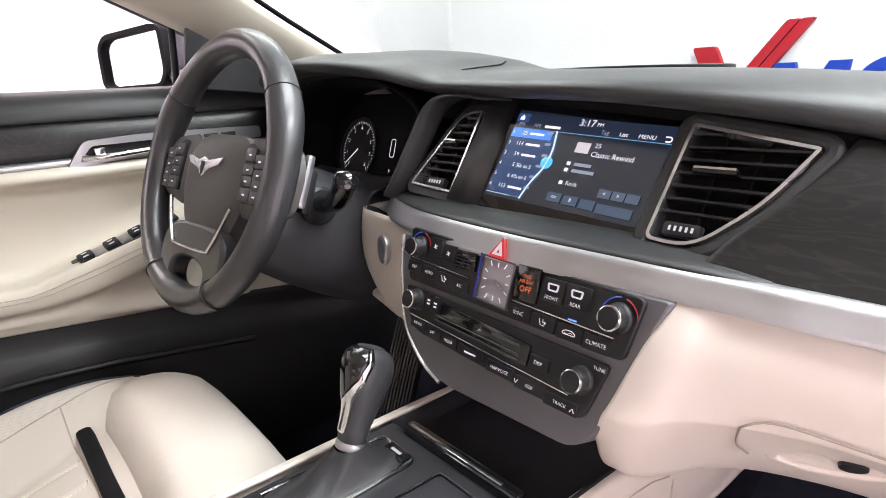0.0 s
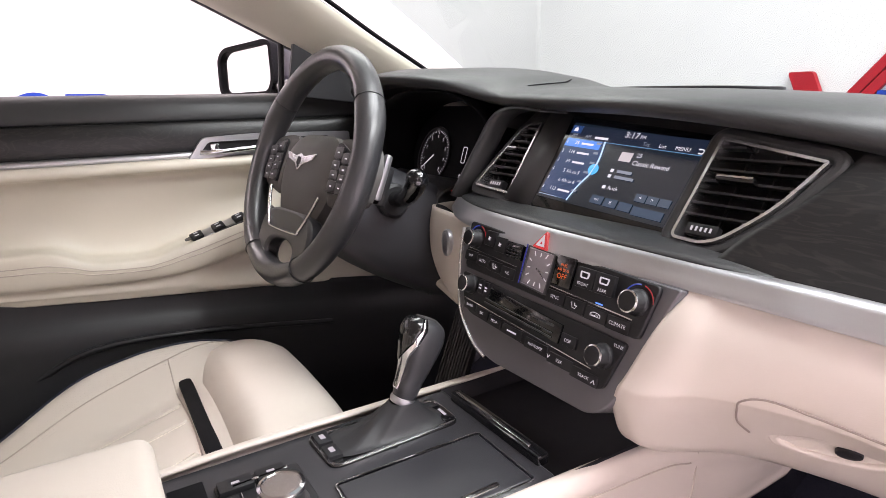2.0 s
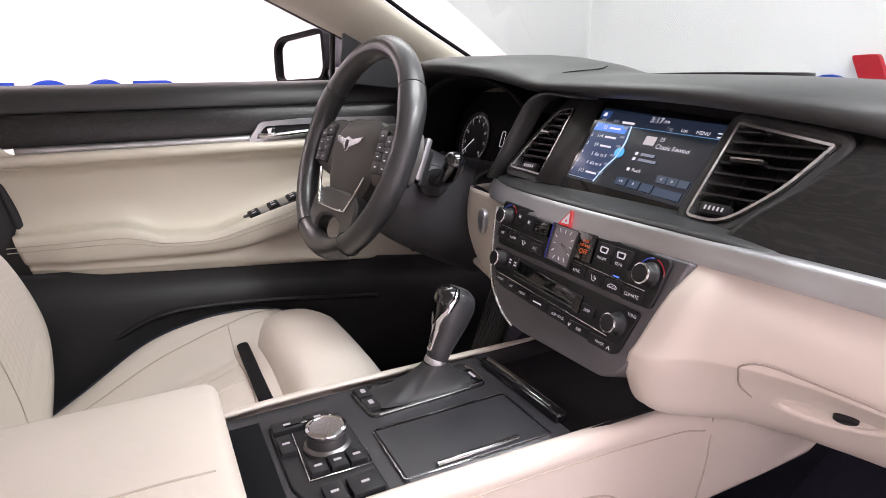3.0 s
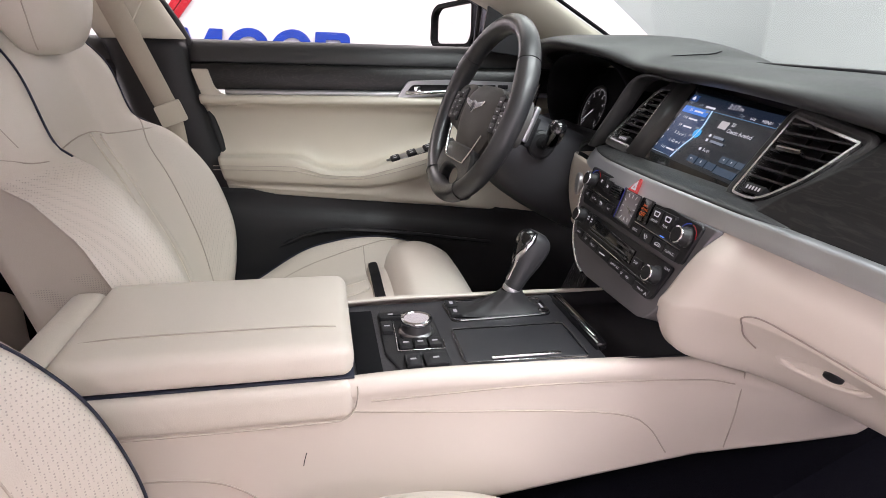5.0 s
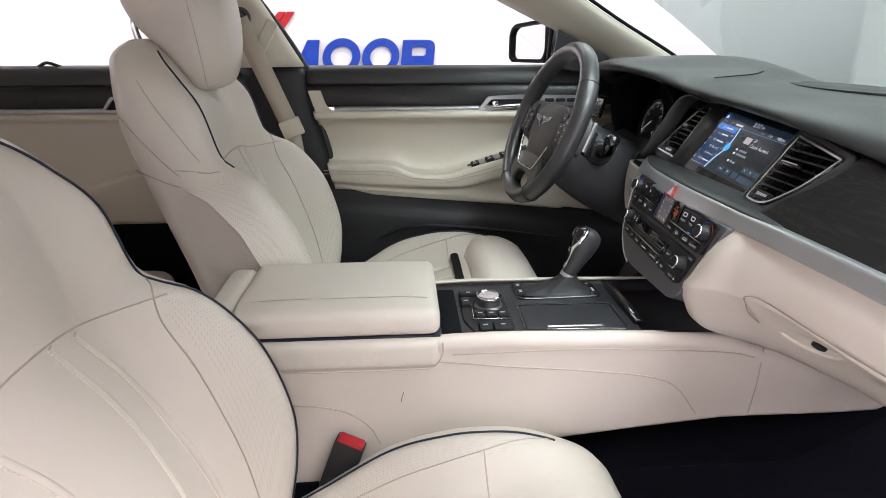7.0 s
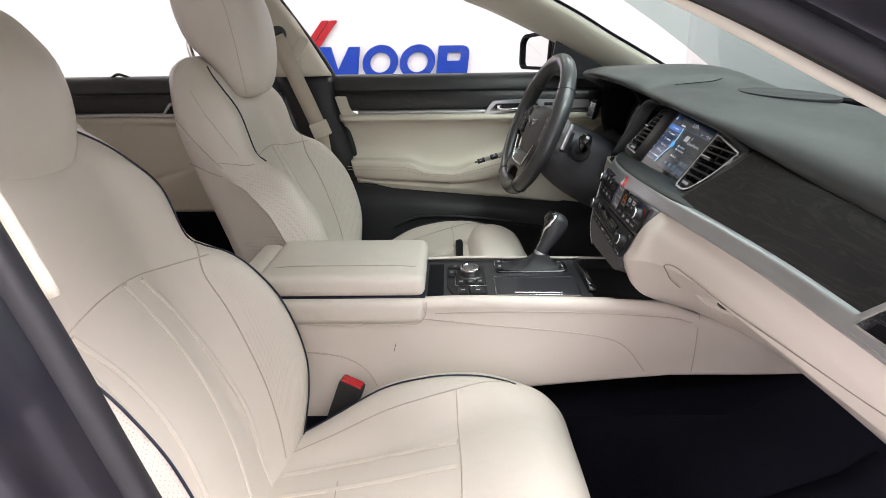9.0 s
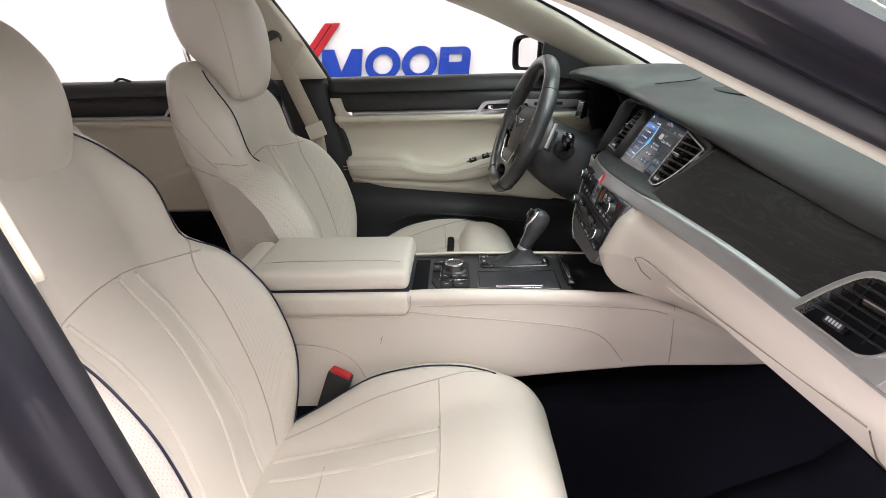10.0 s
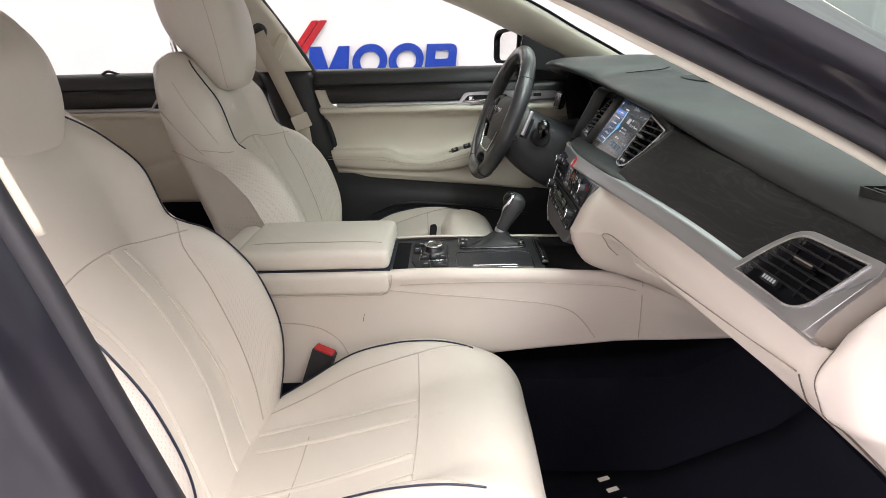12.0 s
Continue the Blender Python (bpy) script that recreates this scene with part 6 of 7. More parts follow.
def build_seat():
    seat = thing("front_seat", SEAT_X, -0.45, 0.21, "beige leather passenger seat with navy piping and perforated bolsters", "car seat", "front seats")
    rows = [back_ring(v) for v in list(np.linspace(-0.08, 0.56, 44)) + list(np.linspace(0.575, 0.65, 9))]
    v, f = grid(rows, closed_v=True, cap=True)
    me = mesh_of("backrest", v, f, 60)
    back = put("backrest", me, BEIGE, seat, "reclined beige leather backrest")
    me.materials.append(PERF)
    nv = len(rows[0])
    for k, p in enumerate(me.polygons):
        c = p.center
        q = np.array(c) - SEAT_O
        vv, ss = q @ UPV, abs(q[0]) / 0.2
        if q @ OUTV > 0.0 and 0.0 < vv < 0.40 and 0.80 < ss < 1.3:
            p.material_index = 1
    rows = [cush_ring(y) for y in CUSH_V]
    v, f = grid(rows, closed_v=True, cap=True)
    me = mesh_of("cushion", v, f, 60)
    cush = put("cushion", me, BEIGE, seat, "beige leather seat cushion")
    me.materials.append(PERF)
    for p in me.polygons:
        x, y, z = p.center
        if -0.70 < y < -0.30 and 0.166 < abs(x - SEAT_X) < 0.235 and z > 0.40:
            p.material_index = 1
    # piping and seams
    for sg in (-1, 1):
        on_back("piping", [(sg * 1.0, -0.03), (sg * 1.0, 0.10), (sg * 1.0, 0.26), (sg * 1.0, 0.40)], 0.0017, PIPING, back)
        on_back("piping", [(sg * 1.0, 0.40), (sg * 1.0, 0.44), (sg * 1.0, 0.52), (sg * 1.0, 0.58), (sg * 0.97, 0.622)], 0.0017, PIPING, back)
        on_back("seam", [(sg * 1.0, 0.415), (sg * 0.80, 0.376), (sg * 0.76, 0.30), (sg * 0.75, 0.15), (sg * 0.77, 0.0)], 0.0012, CREASE, back, 0.0004)
        on_cush("piping", [(sg * 1.0, -0.67), (sg * 1.0, -0.50), (sg * 1.0, -0.40), (sg * 1.0, -0.265)], 0.0017, PIPING, cush)
        on_cush("seam", [(sg * 0.83, -0.68), (sg * 0.84, -0.50), (sg * 0.88, -0.37), (sg * 1.0, -0.27)], 0.0011, CREASE, cush, 0.0004)
        near = [[(-0.64, -0.67), (-0.58, -0.54), (-0.44, -0.366)], [(-0.36, -0.66), (-0.24, -0.50), (-0.14, -0.366)]]
        far = [[(0.62, -0.67), (0.60, -0.52), (0.56, -0.366)], [(0.26, -0.66), (0.31, -0.50), (0.34, -0.366)]]
        for path in (near if sg < 0 else far):
            on_cush("pleat", path, 0.0058, BEIGE, cush, -0.0028, sides=10)
            stitches("stitching", cush_point, [(s - sg * 0.034, y) for s, y in path], SEAM, cush)
        # welt and seams of the flank
        def flank(v, d):
            hf, df, ho = BACK("hf", v), BACK("df", v), BACK("ho", v)
            x = np.interp(-d, [-df, 0.010 - df, 0.030 - df, max(0.06 - df, 0.015), 0.2], [hf, hf + 0.40 * (ho - hf), hf + 0.72 * (ho - hf), ho, ho])
            return SEAT_O + np.array((sg * (x + 0.0004), 0, 0)) + UPV * v + OUTV * d
        welt = curve_pts([(0.04, 0.034), (0.12, 0.052), (0.222, 0.057), (0.30, 0.046), (0.395, 0.004)], 40)
        tube("welt", [flank(*q) for q in welt], 0.0020, BEIGE, back, plain=True, sides=8)
        tube("seam", [flank(v, d - 0.005) for v, d in welt], 0.0012, CREASE, back, plain=True, sides=6)
        tube("seam", [flank(*q) for q in curve_pts([(0.395, 0.004), (0.44, -0.022), (0.49, -0.045), (0.54, -0.064)], 30)], 0.0010, CREASE, back, plain=True, sides=6)
        tube("seam", [flank(*q) for q in curve_pts([(0.395, 0.002), (0.408, -0.024), (0.43, -0.050), (0.452, -0.074)], 20)], 0.0010, CREASE, back, plain=True, sides=6)
        tube("seam", [flank(*q) for q in curve_pts([(0.432, -0.014), (0.418, 0.012), (0.408, 0.030), (0.404, 0.045)], 20)], 0.0010, CREASE, back, plain=True, sides=6)
        tube("seam", [flank(*q) for q in curve_pts([(0.585, -0.018), (0.53, -0.004), (0.48, 0.010), (0.43, 0.022)], 30)], 0.0007, CREASE, back, plain=True, sides=6)
    # pleats that fan down from the arc seam
    for path in ([(-0.024, 0.414), (-0.062, 0.32), (-0.075, 0.22), (-0.066, 0.12), (-0.040, 0.03), (-0.030, -0.02)], [(-0.066, 0.406), (-0.110, 0.32), (-0.127, 0.22), (-0.130, 0.10), (-0.112, 0.0), (-0.108, -0.02)],
                 [(0.096, 0.400), (0.056, 0.31), (0.040, 0.21), (0.050, 0.095), (0.062, -0.02)], [(0.125, 0.385), (0.104, 0.318), (0.076, 0.227), (0.070, 0.113), (0.090, -0.02)]):
        c = [(x / BACK("hf", v), v) for x, v in curve_pts(path, 24)]
        on_back("pleat", c, 0.0056, BEIGE, back, -0.0028, sides=10)
        stitches("stitching", back_point, [(s + 0.030, v) for s, v in c], SEAM, back)
    on_back("seam", [(-0.90, 0.388), (-0.70, 0.399), (-0.45, 0.410), (-0.22, 0.416), (0.0, 0.4175), (0.22, 0.416), (0.45, 0.410), (0.70, 0.399), (0.90, 0.388)], 0.0011, CREASE, back, 0.0006, n=90)
    on_cush("seam", [(-0.88, -0.368), (-0.4, -0.364), (0.0, -0.362), (0.4, -0.364), (0.88, -0.368)], 0.0011, CREASE, cush, 0.0004)
    on_cush("seam", [(-0.37, -0.563), (0.0, -0.56), (0.37, -0.563)], 0.0009, CREASE, cush, 0.0004)
    block("seat_rail", pose(SEAT_X, -0.45, 0.255), (0.36, 0.5, 0.09), DARK, seat, "black seat rail", bevel=0.01)
    block("seat_shield", pose(SEAT_X, -0.44, 0.315), (0.47, 0.50, 0.05), DARK, seat, "black plastic seat base", bevel=0.015)
    return seat


passenger_seat = build_seat()
driver_seat = tagged(copy_thing(passenger_seat, pose(-0.352, -0.450, 0.278)), "raised beige leather driver seat with navy piping, sunk thigh-support slot")


# on the driver seat the lower inner piping is tucked behind the bolster
for ch in list(driver_seat.children_recursive):
    if ch.name.startswith("piping"):
        m = np.mean([v.co for v in ch.data.vertices], axis=0)
        q = [v.co for v in ch.data.vertices]
        far = min(p.z for p in q)
        if "backrest" in ch.parent.name and m[0] > 0.1 and max(p.z for p in q) - far > 0.28:
            bpy.data.objects.remove(ch)


def headrest(seat, move, tall):
    """A padded headrest on two posts; its chin hangs lower in front than behind."""
    H0 = SEAT_O + np.array(move) + UPV * 0.580
    HU, HN = np.array((0, -0.12, 0.993)), np.array((0, 0.993, 0.12))
    hr = []
    for h, w, df, db in ((-0.030, 0.03, 0.030, 0.0), (-0.020, 0.070, 0.055, -0.015), (0.010, 0.094, 0.074, -0.050), (0.060, 0.110, 0.086, -0.085), (0.115, 0.116, 0.083, -0.100), (0.155, 0.112, 0.064, -0.100), (0.192, 0.098, 0.030, -0.085), (0.214, 0.050, -0.010, -0.055)):
        ring = []
        for a in np.linspace(0, 2 * math.pi, 40, endpoint=False):
            ca, sa = math.cos(a), math.sin(a)
            x = w * math.copysign(abs(ca) ** 0.75, ca)
            d = (df if sa > 0 else -db) * math.copysign(abs(sa) ** 0.7, sa)
            rise = 0.07 * max(0.0, -sa) * max(0.0, 1 - (h + 0.03) / 0.12)
            ring.append(H0 + np.array((x, 0, 0)) + HU * (h * tall + rise) + HN * d)
        hr.append(ring)
    dense = [curve_pts([r[j] for r in hr], 30) for j in range(40)]
    v, f = grid([[dense[j][i] for j in range(40)] for i in range(30)], closed_v=True, cap=True)
    head = put("headrest", mesh_of("headrest", v, f, 70), BEIGE, seat, "padded beige leather headrest")
    tube("seam", [np.array(dense[2][i]) for i in range(3, 27)], 0.0010, CREASE, head, plain=True, sides=6)
    for sx in (-0.055, 0.055):
        a = SEAT_O + np.array(move) * np.array((1, 0, 1)) + np.array((sx, 0, 0)) + UPV * 0.615 - OUTV * 0.040
        tube("headrest_post", [a, a + UPV * 0.045, a + UPV * 0.070 + OUTV * 0.010, a + UPV * 0.080 + OUTV * 0.05], 0.006, CHROME, seat, "chrome headrest post", n=20)


headrest(passenger_seat, (0, -0.044, 0), 1.0)
headrest(driver_seat, (-0.717, 0.026, 0.074), 1.28)

# driver seat's thigh support: separate pad, dark block for the shaded gap behind
thigh = []
for f in np.linspace(0, 1, 15):
    y = -0.340 + 0.185 * f
    top = 0.628 - 0.05 * (2 * f - 0.75) ** 2 - (0.06 * max(0, f - 0.75) / 0.25) ** 1.0 * 0.9
    if f < 0.12:
        top -= 0.03 * (1 - f / 0.12)
    w = 0.215 * (1 - 0.10 * f * f)
    ring = []
    for u in np.linspace(-1, 1, 25):
        e = abs(u) ** 5
        ring.append((-0.352 + w * u, y + 0.008 * (1 - e), top - 0.055 * e + 0.006 * (1 - u * u)))
    ring += [(-0.352 + w * 0.97, y, 0.52), (-0.352 - w * 0.97, y, 0.52)]
    thigh.append(ring)
v, f = grid(thigh, closed_v=True, cap=True)
put("thigh_pad", mesh_of("thigh_pad", v, f, 60), BEIGE, driver_seat, "extending beige thigh pad")
block("pad_gap", pose(-0.405, -0.350, 0.571, 12, 0, 0), (0.300, 0.020, 0.020), DEEP, driver_seat, "dark block for the shade in the gap behind the thigh pad", bevel=0.006)

# ---- driver's door ----
def door_panel(name, y0, y1, label, rear=False):
    d = thing(name, -0.76, (y0 + y1) / 2, 0.30, label, "car door")
    return d


DX = -0.70
drv = door_panel("driver_door", -0.72, 0.25, "closed driver door with black wood, aluminium trim and beige armrest")
Y = [-0.725, -0.55, -0.35, -0.15, 0.05, 0.22]


def slope(y, z):
    """Leaning rear edge of the door."""
    return y + 0.22 * (1.02 - z) * max(0.0, min(1.0, (-0.60 - y) / 0.125))


def strips(ys, prof):
    return [[(x, slope(y, z), z) for x, z in prof] for y in ys]


ys = list(np.linspace(-0.725, 0.25, 30))
sheet("upper_pad", smooth_grid(strips(ys, [(-0.765, 1.005), (-0.755, 1.016), (-0.738, 1.014), (-0.722, 0.998), (-0.716, 0.975), (-0.722, 0.968)]), 40, 18), PAD, drv, "charcoal upper door pad", 0.004)
sheet("veneer_panel", smooth_grid(strips(ys, [(-0.722, 0.969), (-0.712, 0.966), (-0.706, 0.945), (-0.706, 0.920), (-0.712, 0.914)]), 40, 14), WOOD, drv, "open-pore black ash door veneer", 0.003)
sheet("metal_strip", smooth_grid(strips(ys[2:], [(-0.708, 0.916), (-0.701, 0.914), (-0.699, 0.909), (-0.701, 0.905), (-0.708, 0.904)]), 40, 8), SILVER, drv, "aluminium door strip", 0.002)
# beige main panel: rolled band, hollow face, armrest ledge with a grab pocket, and a set-back foot
def arm_at(y):
    """Height of the ledge, of its underside and of the panel's foot, and how far the ledge stands out."""
    def eased(at, values, reach=0.03):
        return sum(float(np.interp(y + q * reach, at, values)) for q in (-1, -0.6, -0.2, 0.2, 0.6, 1)) / 6

    a = eased((-0.725, -0.55, -0.49, -0.455, -0.35, -0.328, -0.30, -0.2, 0.0, 0.25), (0.772, 0.774, 0.772, 0.748, 0.741, 0.754, 0.760, 0.790, 0.832, 0.862), 0.018)
    b = eased((-0.725, -0.5, -0.35, -0.28, -0.2, -0.1, 0.0, 0.25), (0.722, 0.712, 0.701, 0.708, 0.732, 0.764, 0.790, 0.822), 0.06)
    bot = eased((-0.725, -0.63, -0.186, 0.12, 0.25), (0.70, 0.695, 0.655, 0.615, 0.61))
    out = eased((-0.725, -0.5, -0.2, 0.0, 0.25), (-0.668, -0.648, -0.646, -0.660, -0.685), 0.08)
    return a, b, bot, out


beige = []
for y in np.linspace(-0.725, 0.25, 40):
    a, b, bot, out = arm_at(y)
    back = 0.012 * max(0.0, min(1.0, (y + 0.30) / 0.12))
    prof = [(-0.706, 0.905), (-0.689, 0.903), (-0.683, 0.895), (-0.687, 0.886), (-0.706, 0.881), (-0.717, 0.868), (-0.724, 0.5 * (0.87 + a)), (-0.722, a + 0.022), (-0.714, a + 0.005), (-0.70, a), (out - 0.010, a + 0.001), (out, a - 0.008),
            (out + 0.001, 0.5 * (a + b)), (out - 0.003, b + 0.005), (out - 0.014, b), (out - 0.016 - back, b - 0.006), (out - 0.014 - back, 0.5 * (b + bot)), (out - 0.016, bot + 0.010), (out - 0.020, bot)]
    beige.append([(x, slope(y, z), z) for x, z in prof])
brow = smooth_grid(beige, 90, 90)
sheet("armrest_panel", brow, TRIM_TINTED, drv, "beige door panel with moulded armrest and grab pocket, tinted light in its colour", 0.004)
lower = []
for y in np.linspace(-0.70, 0.30, 12):
    bot = float(np.interp(y, (-0.725, -0.63, -0.186, 0.12, 0.25), (0.70, 0.695, 0.655, 0.615, 0.61)))
    lower.append([(-0.678, y, bot + 0.008), (-0.672, y, bot - 0.03), (-0.655, y, bot - 0.07), (-0.645, y, 0.45), (-0.66, y, 0.34), (-0.70, y, 0.30)])
sheet("lower_panel", smooth_grid(lower, 30, 20), DARK, drv, "black lower door panel", 0.004)
tube("pocket_edge", [(-0.652, -0.56, 0.565), (-0.640, -0.46, 0.605), (-0.636, -0.30, 0.600), (-0.636, -0.05, 0.565)], 0.005, DARK, drv, "black door pocket edge")
prism("rear_corner", basis((-0.6985, 0, 0), (0, 1, 0), (0, 0, 1)), rounded([(-0.688, 0.880), (-0.625, 0.880), (-0.628, 0.902), (-0.655, 0.906), (-0.668, 0.920), (-0.679, 0.957), (-0.712, 0.957)], [0.004, 0.004, 0.004, 0.012, 0.01, 0.004, 0.004]), 0.014, TRIM_TINTED, drv, "beige corner at the rear of the door panel", bevel=0.003)
# door pull frame, handle, window switches
FRM = basis((-0.6905, -0.13, 0.918), (0, 1, 0), (0, 0, 1))
fr_o = rounded([(-0.145, -0.016), (0.165, 0.002), (0.165, 0.022), (-0.02, 0.026), (-0.118, 0.022)], [0.006, 0.004, 0.006, 0.02, 0.010])
fr_i = rounded([(-0.128, -0.009), (-0.02, -0.002), (0.02, 0.000), (0.012, 0.015), (-0.108, 0.014)], [0.004, 0.004, 0.004, 0.006, 0.006])
prism("handle_frame", FRM, fr_o, 0.012, SILVER, drv, "aluminium frame round the door handle", hole=fr_i, bevel=0.002)
prism("handle_recess", on(FRM, 0, 0, -0.011), fr_o, 0.004, DARK, drv, bevel=0)
hd = tube("door_handle", [on(FRM, x, y, z).translation for x, y, z in ((-0.122, -0.003, -0.002), (-0.10, -0.004, 0.006), (-0.05, -0.001, 0.008), (0.01, 0.003, 0.006))], 0.0045, CHROME, drv, "chrome door handle", n=24)
block("lock_tab", on(FRM, -0.098, 0.003, -0.001), (0.016, 0.016, 0.010), CHROME, drv, bevel=0.003)
for x in (0.045, 0.075, 0.105):
    block("seat_key", on(FRM, x, 0.012, 0.002), (0.024, 0.009, 0.005), DARK, drv, bevel=0.0015)
SWM = basis((-0.664, -0.280, 0.765), (0.0, 0.92, 0.30), (-0.95, 0, 0.25))
block("switch_plate", on(SWM, 0.062, 0, 0.0), (0.165, 0.028, 0.006), GREY, drv, bevel=0.002)
for i in range(3):
    block("switch_inlay", on(SWM, 0.020 + 0.040 * i, 0, 0.0035), (0.017, 0.025, 0.003), SILVER, drv, "pale metal plate between the switches", bevel=0.001)
for i in range(4):
    sw = block("window_switch", on(SWM, 0.0 + 0.040 * i, 0, 0.004), (0.022, 0.024, 0.010), DARK, drv, "black window switch", bevel=0.003)
    for k in (-1, 1):
        block("print_bar", on(SWM, 0.040 * i, 0.005 * k, 0.0093), (0.008, 0.003, 0.0004), LETTER, sw, bevel=0)
for part_way in (0.30, 0.46):
    line = []
    for y in np.linspace(-0.68, -0.02, 24):
        a, b, bot, out = arm_at(y)
        line.append((out + 0.0014, y, a + part_way * (b - a)))
    tube("armrest_seam", line, 0.0008, CREASE, drv, plain=True, sides=6)
block("sill_vent", pose(-0.666, 0.075, 0.650), (0.012, 0.05, 0.016), DARK, drv, bevel=0.003)
# side glass and the sail panel
sheet("side_window", [[(-0.762, y0, 1.008), (-0.70, y1, 1.30)] for y0, y1 in ((-0.73, -0.84), (-0.4, -0.55), (-0.1, -0.33), (0.05, -0.30))], SIDEGLASS, drv, "clear side window")
prism("sail_panel", basis((-0.722, 0, 0), (0, 1, 0), (0.05, 0, 1)), [(-0.09, 1.012), (0.14, 0.985), (0.06, 1.035), (-0.075, 1.105)], 0.012, DARK, drv, "black tweeter panel at the window corner", bevel=0.002)
tube("window_post", [(-0.735, -0.085, 1.01), (-0.730, -0.082, 1.06), (-0.725, -0.080, 1.11)], 0.006, DARK, drv)
tube("door_frame", [(-0.722, -0.640, 0.66), (-0.728, -0.690, 0.88), (-0.735, -0.722, 1.015), (-0.722, -0.825, 1.18), (-0.70, -0.93, 1.33)], 0.011, DARK, drv, "black door frame seal", n=30)

# outside mirror
mr = thing("door_mirror", -0.98, -0.08, 1.01, "dark door mirror reflecting the white room", "door mirror")
MM = basis((-0.980, -0.0885, 1.073), (0.933, 0.358, 0), (0, 0, 1))
mo = rounded([(-0.104, -0.046), (-0.085, -0.060), (0.085, -0.058), (0.106, -0.03), (0.104, 0.055), (0.08, 0.062), (-0.075, 0.052), (-0.102, 0.030)], 0.02)
prism("housing_rim", on(MM, 0, 0, 0.004), mo, 0.03, DEEP, mr, "black mirror rim", hole=inset(mo, 0.010), bevel=0.003)
prism("mirror_glass", on(MM, 0, 0, -0.006), inset(mo, 0.009), 0.004, MIRROR, mr, "silvered mirror glass", bevel=0)
dome("housing", MM @ Matrix.Rotation(math.pi, 4, "Y"), [(-x, y) for x, y in mo], 0.07, PAINT, mr, "dark blue mirror housing", 0.034)
block("mirror_foot", pose(-0.82, -0.03, 1.03), (0.16, 0.05, 0.035), GLOSS, mr, bevel=0.012)

# ---- centre pillars, belts ----
def b_pillar(sx, label):
    bp = thing("centre_pillar", sx * 0.72, -0.72, 0.3, label, "car pillar")
    edge = [(0.45, -0.600), (0.69, -0.650), (0.88, -0.695), (1.015, -0.725), (1.18, -0.825), (1.36, -0.95)]
    rows = [[(sx * (0.722 - 0.03 * max(0, z - 1.0)), y + 0.005, z), (sx * (0.700 - 0.05 * max(0, z - 1.0)), y - 0.012, z), (sx * (0.690 - 0.05 * max(0, z - 1.0)), y - 0.06, z), (sx * (0.695 - 0.05 * max(0, z - 1.0)), y - 0.13, z), (sx * 0.725, y - 0.16, z)] for z, y in edge]
    low = smooth_grid(rows[:4], 20, 16)
    high = smooth_grid(rows[3:], 20, 16)
    sheet("lower_trim", low, DARK, bp, "black lower pillar trim", 0.003 * -sx)
    sheet("upper_trim", high, PILLAR, bp, "cream upper pillar trim", 0.003 * -sx)
    return bp


b_pillar(-1, "driver-side centre pillar, cream above and black below")
bl = thing("seat_belt", -0.66, -0.78, 0.45, "cream webbing seat belt hanging on the centre pillar", "seat belt")


def webbing(name, ctrl, half, mat, parent, side=(0.25, 1, 0.0)):
    p = curve_pts(ctrl, 30)
    s = np.array(side) / np.linalg.norm(side) * half
    return sheet(name, [[q - s, q, q + s] for q in p], mat, parent, solid=0.002)


webbing("webbing", [(-0.640, -0.850, 1.125), (-0.655, -0.812, 1.02), (-0.668, -0.768, 0.90), (-0.672, -0.755, 0.86), (-0.66, -0.74, 0.70), (-0.66, -0.74, 0.45)], 0.023, BELT, bl, (0.1, 0.92, 0.38))
block("tongue", pose(-0.660, -0.752, 0.868, 20, 0, 0), (0.012, 0.055, 0.045), PILLAR, bl, "cream belt tongue", bevel=0.005)
lathe("belt_ring", basis((-0.650, -0.845, 1.130), (0, 1, 0), (0, 0, 1)), [(0.022, -0.004), (0.022, 0.006), (0.014, 0.008), (0.010, 0.004)], GREY, bl, "dark belt guide ring")
prism("height_slider", basis((-0.662, -0.805, 1.07), (0, 0.87, -0.5), (0, 0.5, 0.87)), rounded([(-0.014, -0.05), (0.014, -0.05), (0.014, 0.06), (-0.014, 0.06)], 0.010), 0.006, PILLAR, bl, bevel=0.002)

# passenger-side pillar at the open door: trim, seal, painted jamb, belt
pb = thing("centre_pillar", 0.74, -0.62, 0.3, "passenger-side centre pillar with rubber seal and painted jamb", "car pillar")
edge = [(0.40, -0.490), (0.55, -0.535), (0.70, -0.580), (0.82, -0.615), (0.94, -0.650), (1.05, -0.690), (1.20, -0.78)]
tube("door_seal", [(0.722, y + 0.004, z) for z, y in edge], 0.0135, RUBBER, pb, "grey-black rubber door seal", n=40, sides=12)
rows = [[(0.716, y - 0.003, z), (0.707, y - 0.003, z), (0.701, y - 0.018, z), (0.696, y - 0.14, z)] for z, y in edge[:5]]
sheet("lower_trim", smooth_grid(rows, 24, 12), material("slate_trim", (0.060, 0.060, 0.068), 0.5, 0, 0.2, 1500, 0.05, 8, 0.1), pb, "slate grey lower pillar trim", 0.003)
rows = [[(0.716, y + 0.002, z), (0.703, y + 0.005, z), (0.694, y - 0.006, z), (0.685, y - 0.14, z)] for z, y in edge[4:]]
sheet("upper_trim", smooth_grid(rows, 24, 12), PILLAR, pb, "cream upper pillar trim", 0.003)
rows = [[(0.728, y + 0.008, z), (0.745, y + 0.004, z), (0.765, y - 0.004, z), (0.785, y - 0.006, z), (0.800, y - 0.020, z), (0.815, y - 0.055, z), (0.845, y - 0.075, z), (0.858, y - 0.12, z), (0.862, y - 0.25, z)] for z, y in edge]
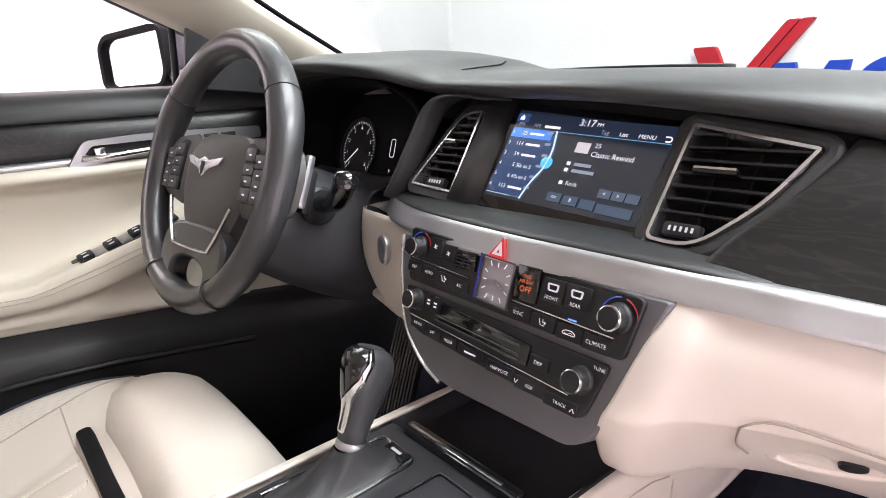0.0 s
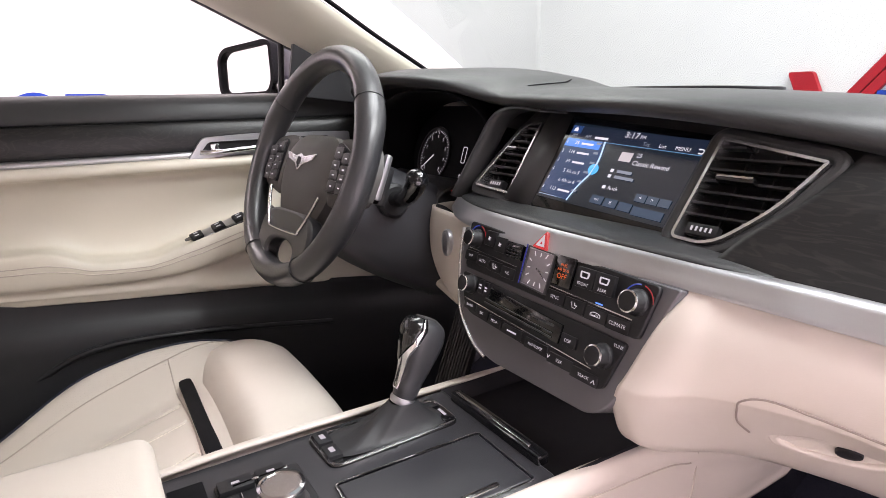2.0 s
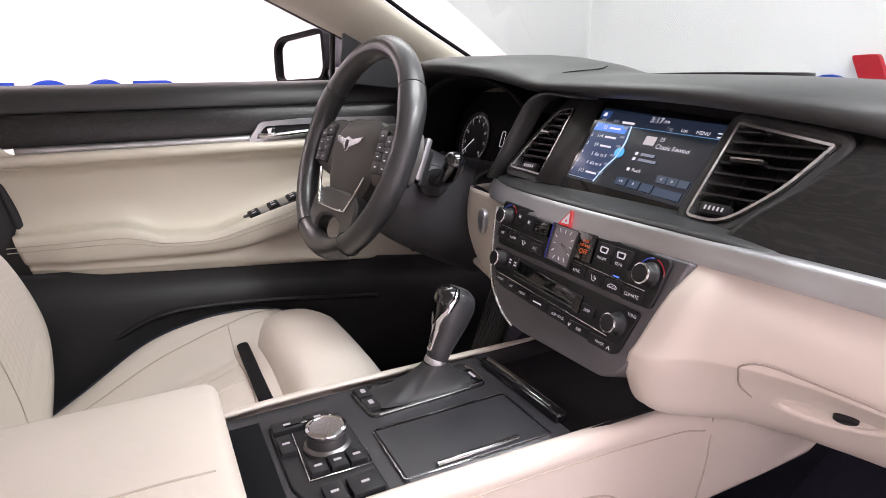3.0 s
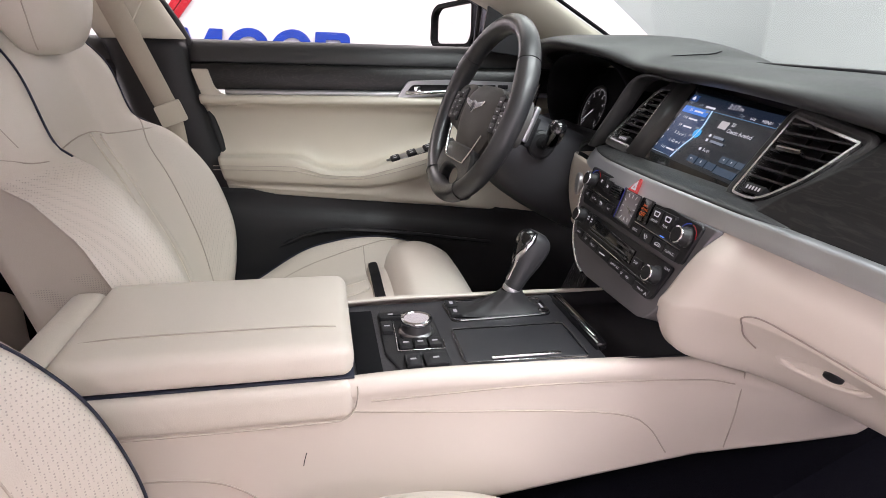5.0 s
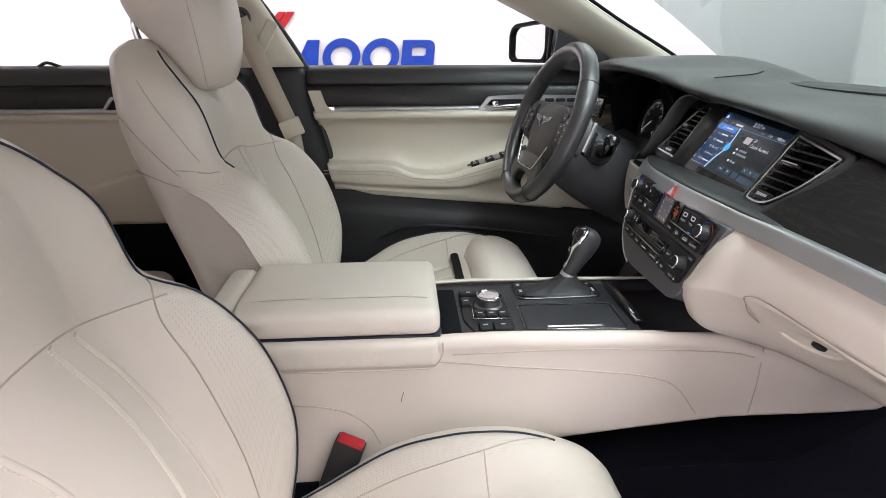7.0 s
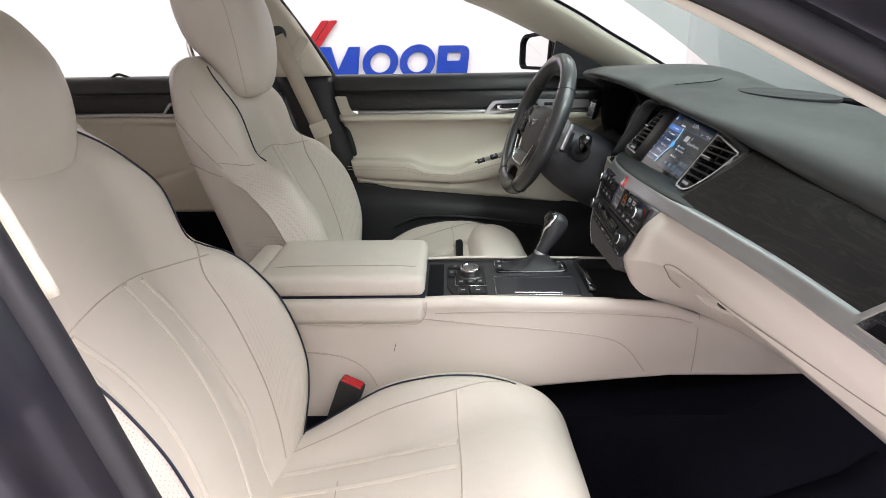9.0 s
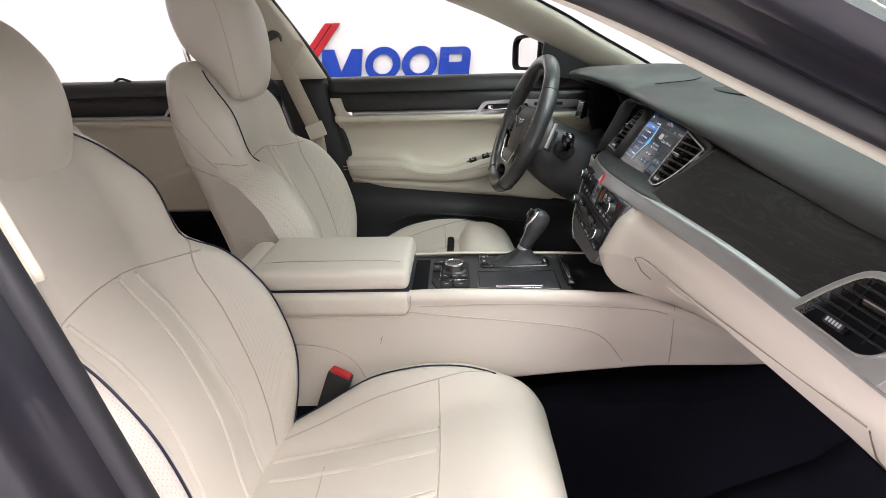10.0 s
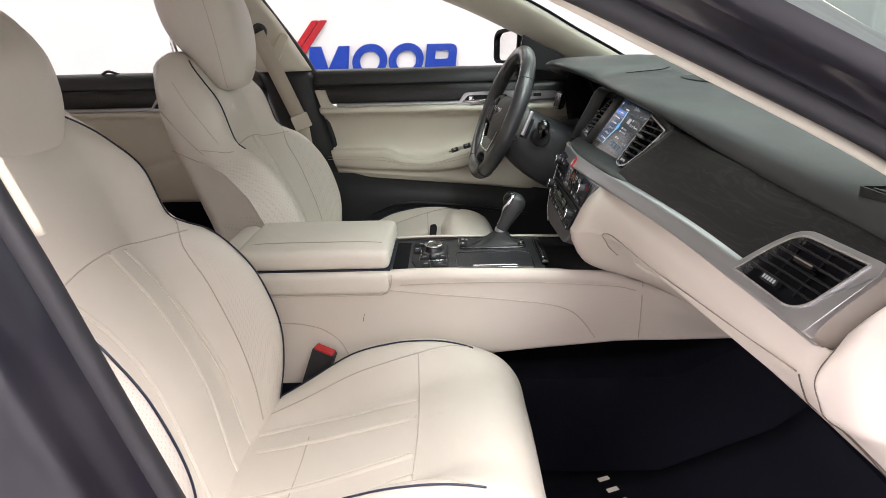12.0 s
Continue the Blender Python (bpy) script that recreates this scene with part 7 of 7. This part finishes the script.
sheet("jamb", smooth_grid(rows, 40, 34), PAINT, pb, "dark blue painted door jamb", 0.003)

# ---- rear: door, bench ----
rd = thing("rear_door", -0.76, -1.3, 0.30, "closed rear door with black wood and beige panel", "car door")
ysr = list(np.linspace(-1.85, -0.86, 24))


def level(ys, prof):
    return [[(x, y, z) for x, z in prof] for y in ys]


sheet("upper_pad", smooth_grid(level(ysr, [(-0.765, 1.005), (-0.755, 1.018), (-0.738, 1.016), (-0.722, 0.998), (-0.716, 0.975), (-0.722, 0.968)]), 24, 16), PAD, rd, "charcoal upper door pad", 0.004)
sheet("veneer_panel", smooth_grid(level(ysr, [(-0.722, 0.969), (-0.712, 0.966), (-0.706, 0.945), (-0.706, 0.920), (-0.712, 0.914)]), 24, 12), WOOD, rd, "open-pore black ash door veneer", 0.003)
sheet("metal_strip", smooth_grid(level(ysr, [(-0.708, 0.916), (-0.701, 0.914), (-0.699, 0.909), (-0.701, 0.905), (-0.708, 0.904)]), 24, 8), SILVER, rd, "aluminium door strip", 0.002)
rb = []
for y in np.linspace(-1.85, -0.86, 12):
    a = float(np.interp(y, (-1.85, -1.5, -1.36, -1.24, -1.10, -0.86), (0.77, 0.757, 0.705, 0.735, 0.765, 0.775)))
    rb.append([(-0.706, y, 0.905), (-0.694, y, 0.898), (-0.694, y, 0.888), (-0.706, y, 0.87), (-0.712, y, (0.87 + a) / 2), (-0.70, y, a + 0.012), (-0.662, y, a), (-0.652, y, a - 0.014), (-0.655, y, 0.68), (-0.67, y, 0.62)])
sheet("armrest_panel", smooth_grid(rb, 40, 44), TRIM_TINTED, rd, "beige rear door panel", 0.004)
sheet("lower_panel", level(ysr, [(-0.68, 0.625), (-0.672, 0.58), (-0.66, 0.45), (-0.68, 0.30)]), CARPET, rd, "black lower door panel", 0.004)
FR2 = basis((-0.692, -1.20, 0.922), (0, 1, 0), (0, 0, 1))
prism("handle_frame", FR2, rounded([(-0.030, -0.016), (0.17, -0.016), (0.17, 0.024), (0.0, 0.024)], 0.006), 0.012, SILVER, rd, "aluminium frame round the rear handle", hole=rounded([(-0.018, -0.009), (0.155, -0.009), (0.155, 0.016), (0.004, 0.016)], 0.004), bevel=0.002)
prism("handle_recess", on(FR2, 0, 0, -0.008), rounded([(-0.030, -0.016), (0.17, -0.016), (0.17, 0.024), (0.0, 0.024)], 0.006), 0.004, DARK, rd, bevel=0)
sheet("side_window", [[(-0.762, y, 1.008), (-0.70, y, 1.32)] for y in (-1.80, -1.3, -0.88)], SIDEGLASS, rd, "clear rear side window")
tube("sunblind_hook", [(-0.745, -1.385, 1.016), (-0.74, -1.36, 1.026), (-0.745, -1.33, 1.016)], 0.004, DARK, rd, n=10)
rs = thing("rear_bench", 0.0, -1.5, 0.25, "beige leather rear bench seat", "car seat")
soft_box("cushion", -0.63, 0.63, -1.70, -1.075, 0.33, 0.515, 0.05, BEIGE, rs, "beige leather bench cushion", 0.015)
soft_box("backrest", -0.64, 0.64, -2.00, -1.72, 0.45, 1.02, 0.06, BEIGE, rs, "beige leather bench backrest")
tube("piping", [(x, -1.13 - 0.03 * abs(x), 0.523) for x in np.linspace(-0.58, 0.58, 9)], 0.0017, PIPING, rs, n=50, sides=6)
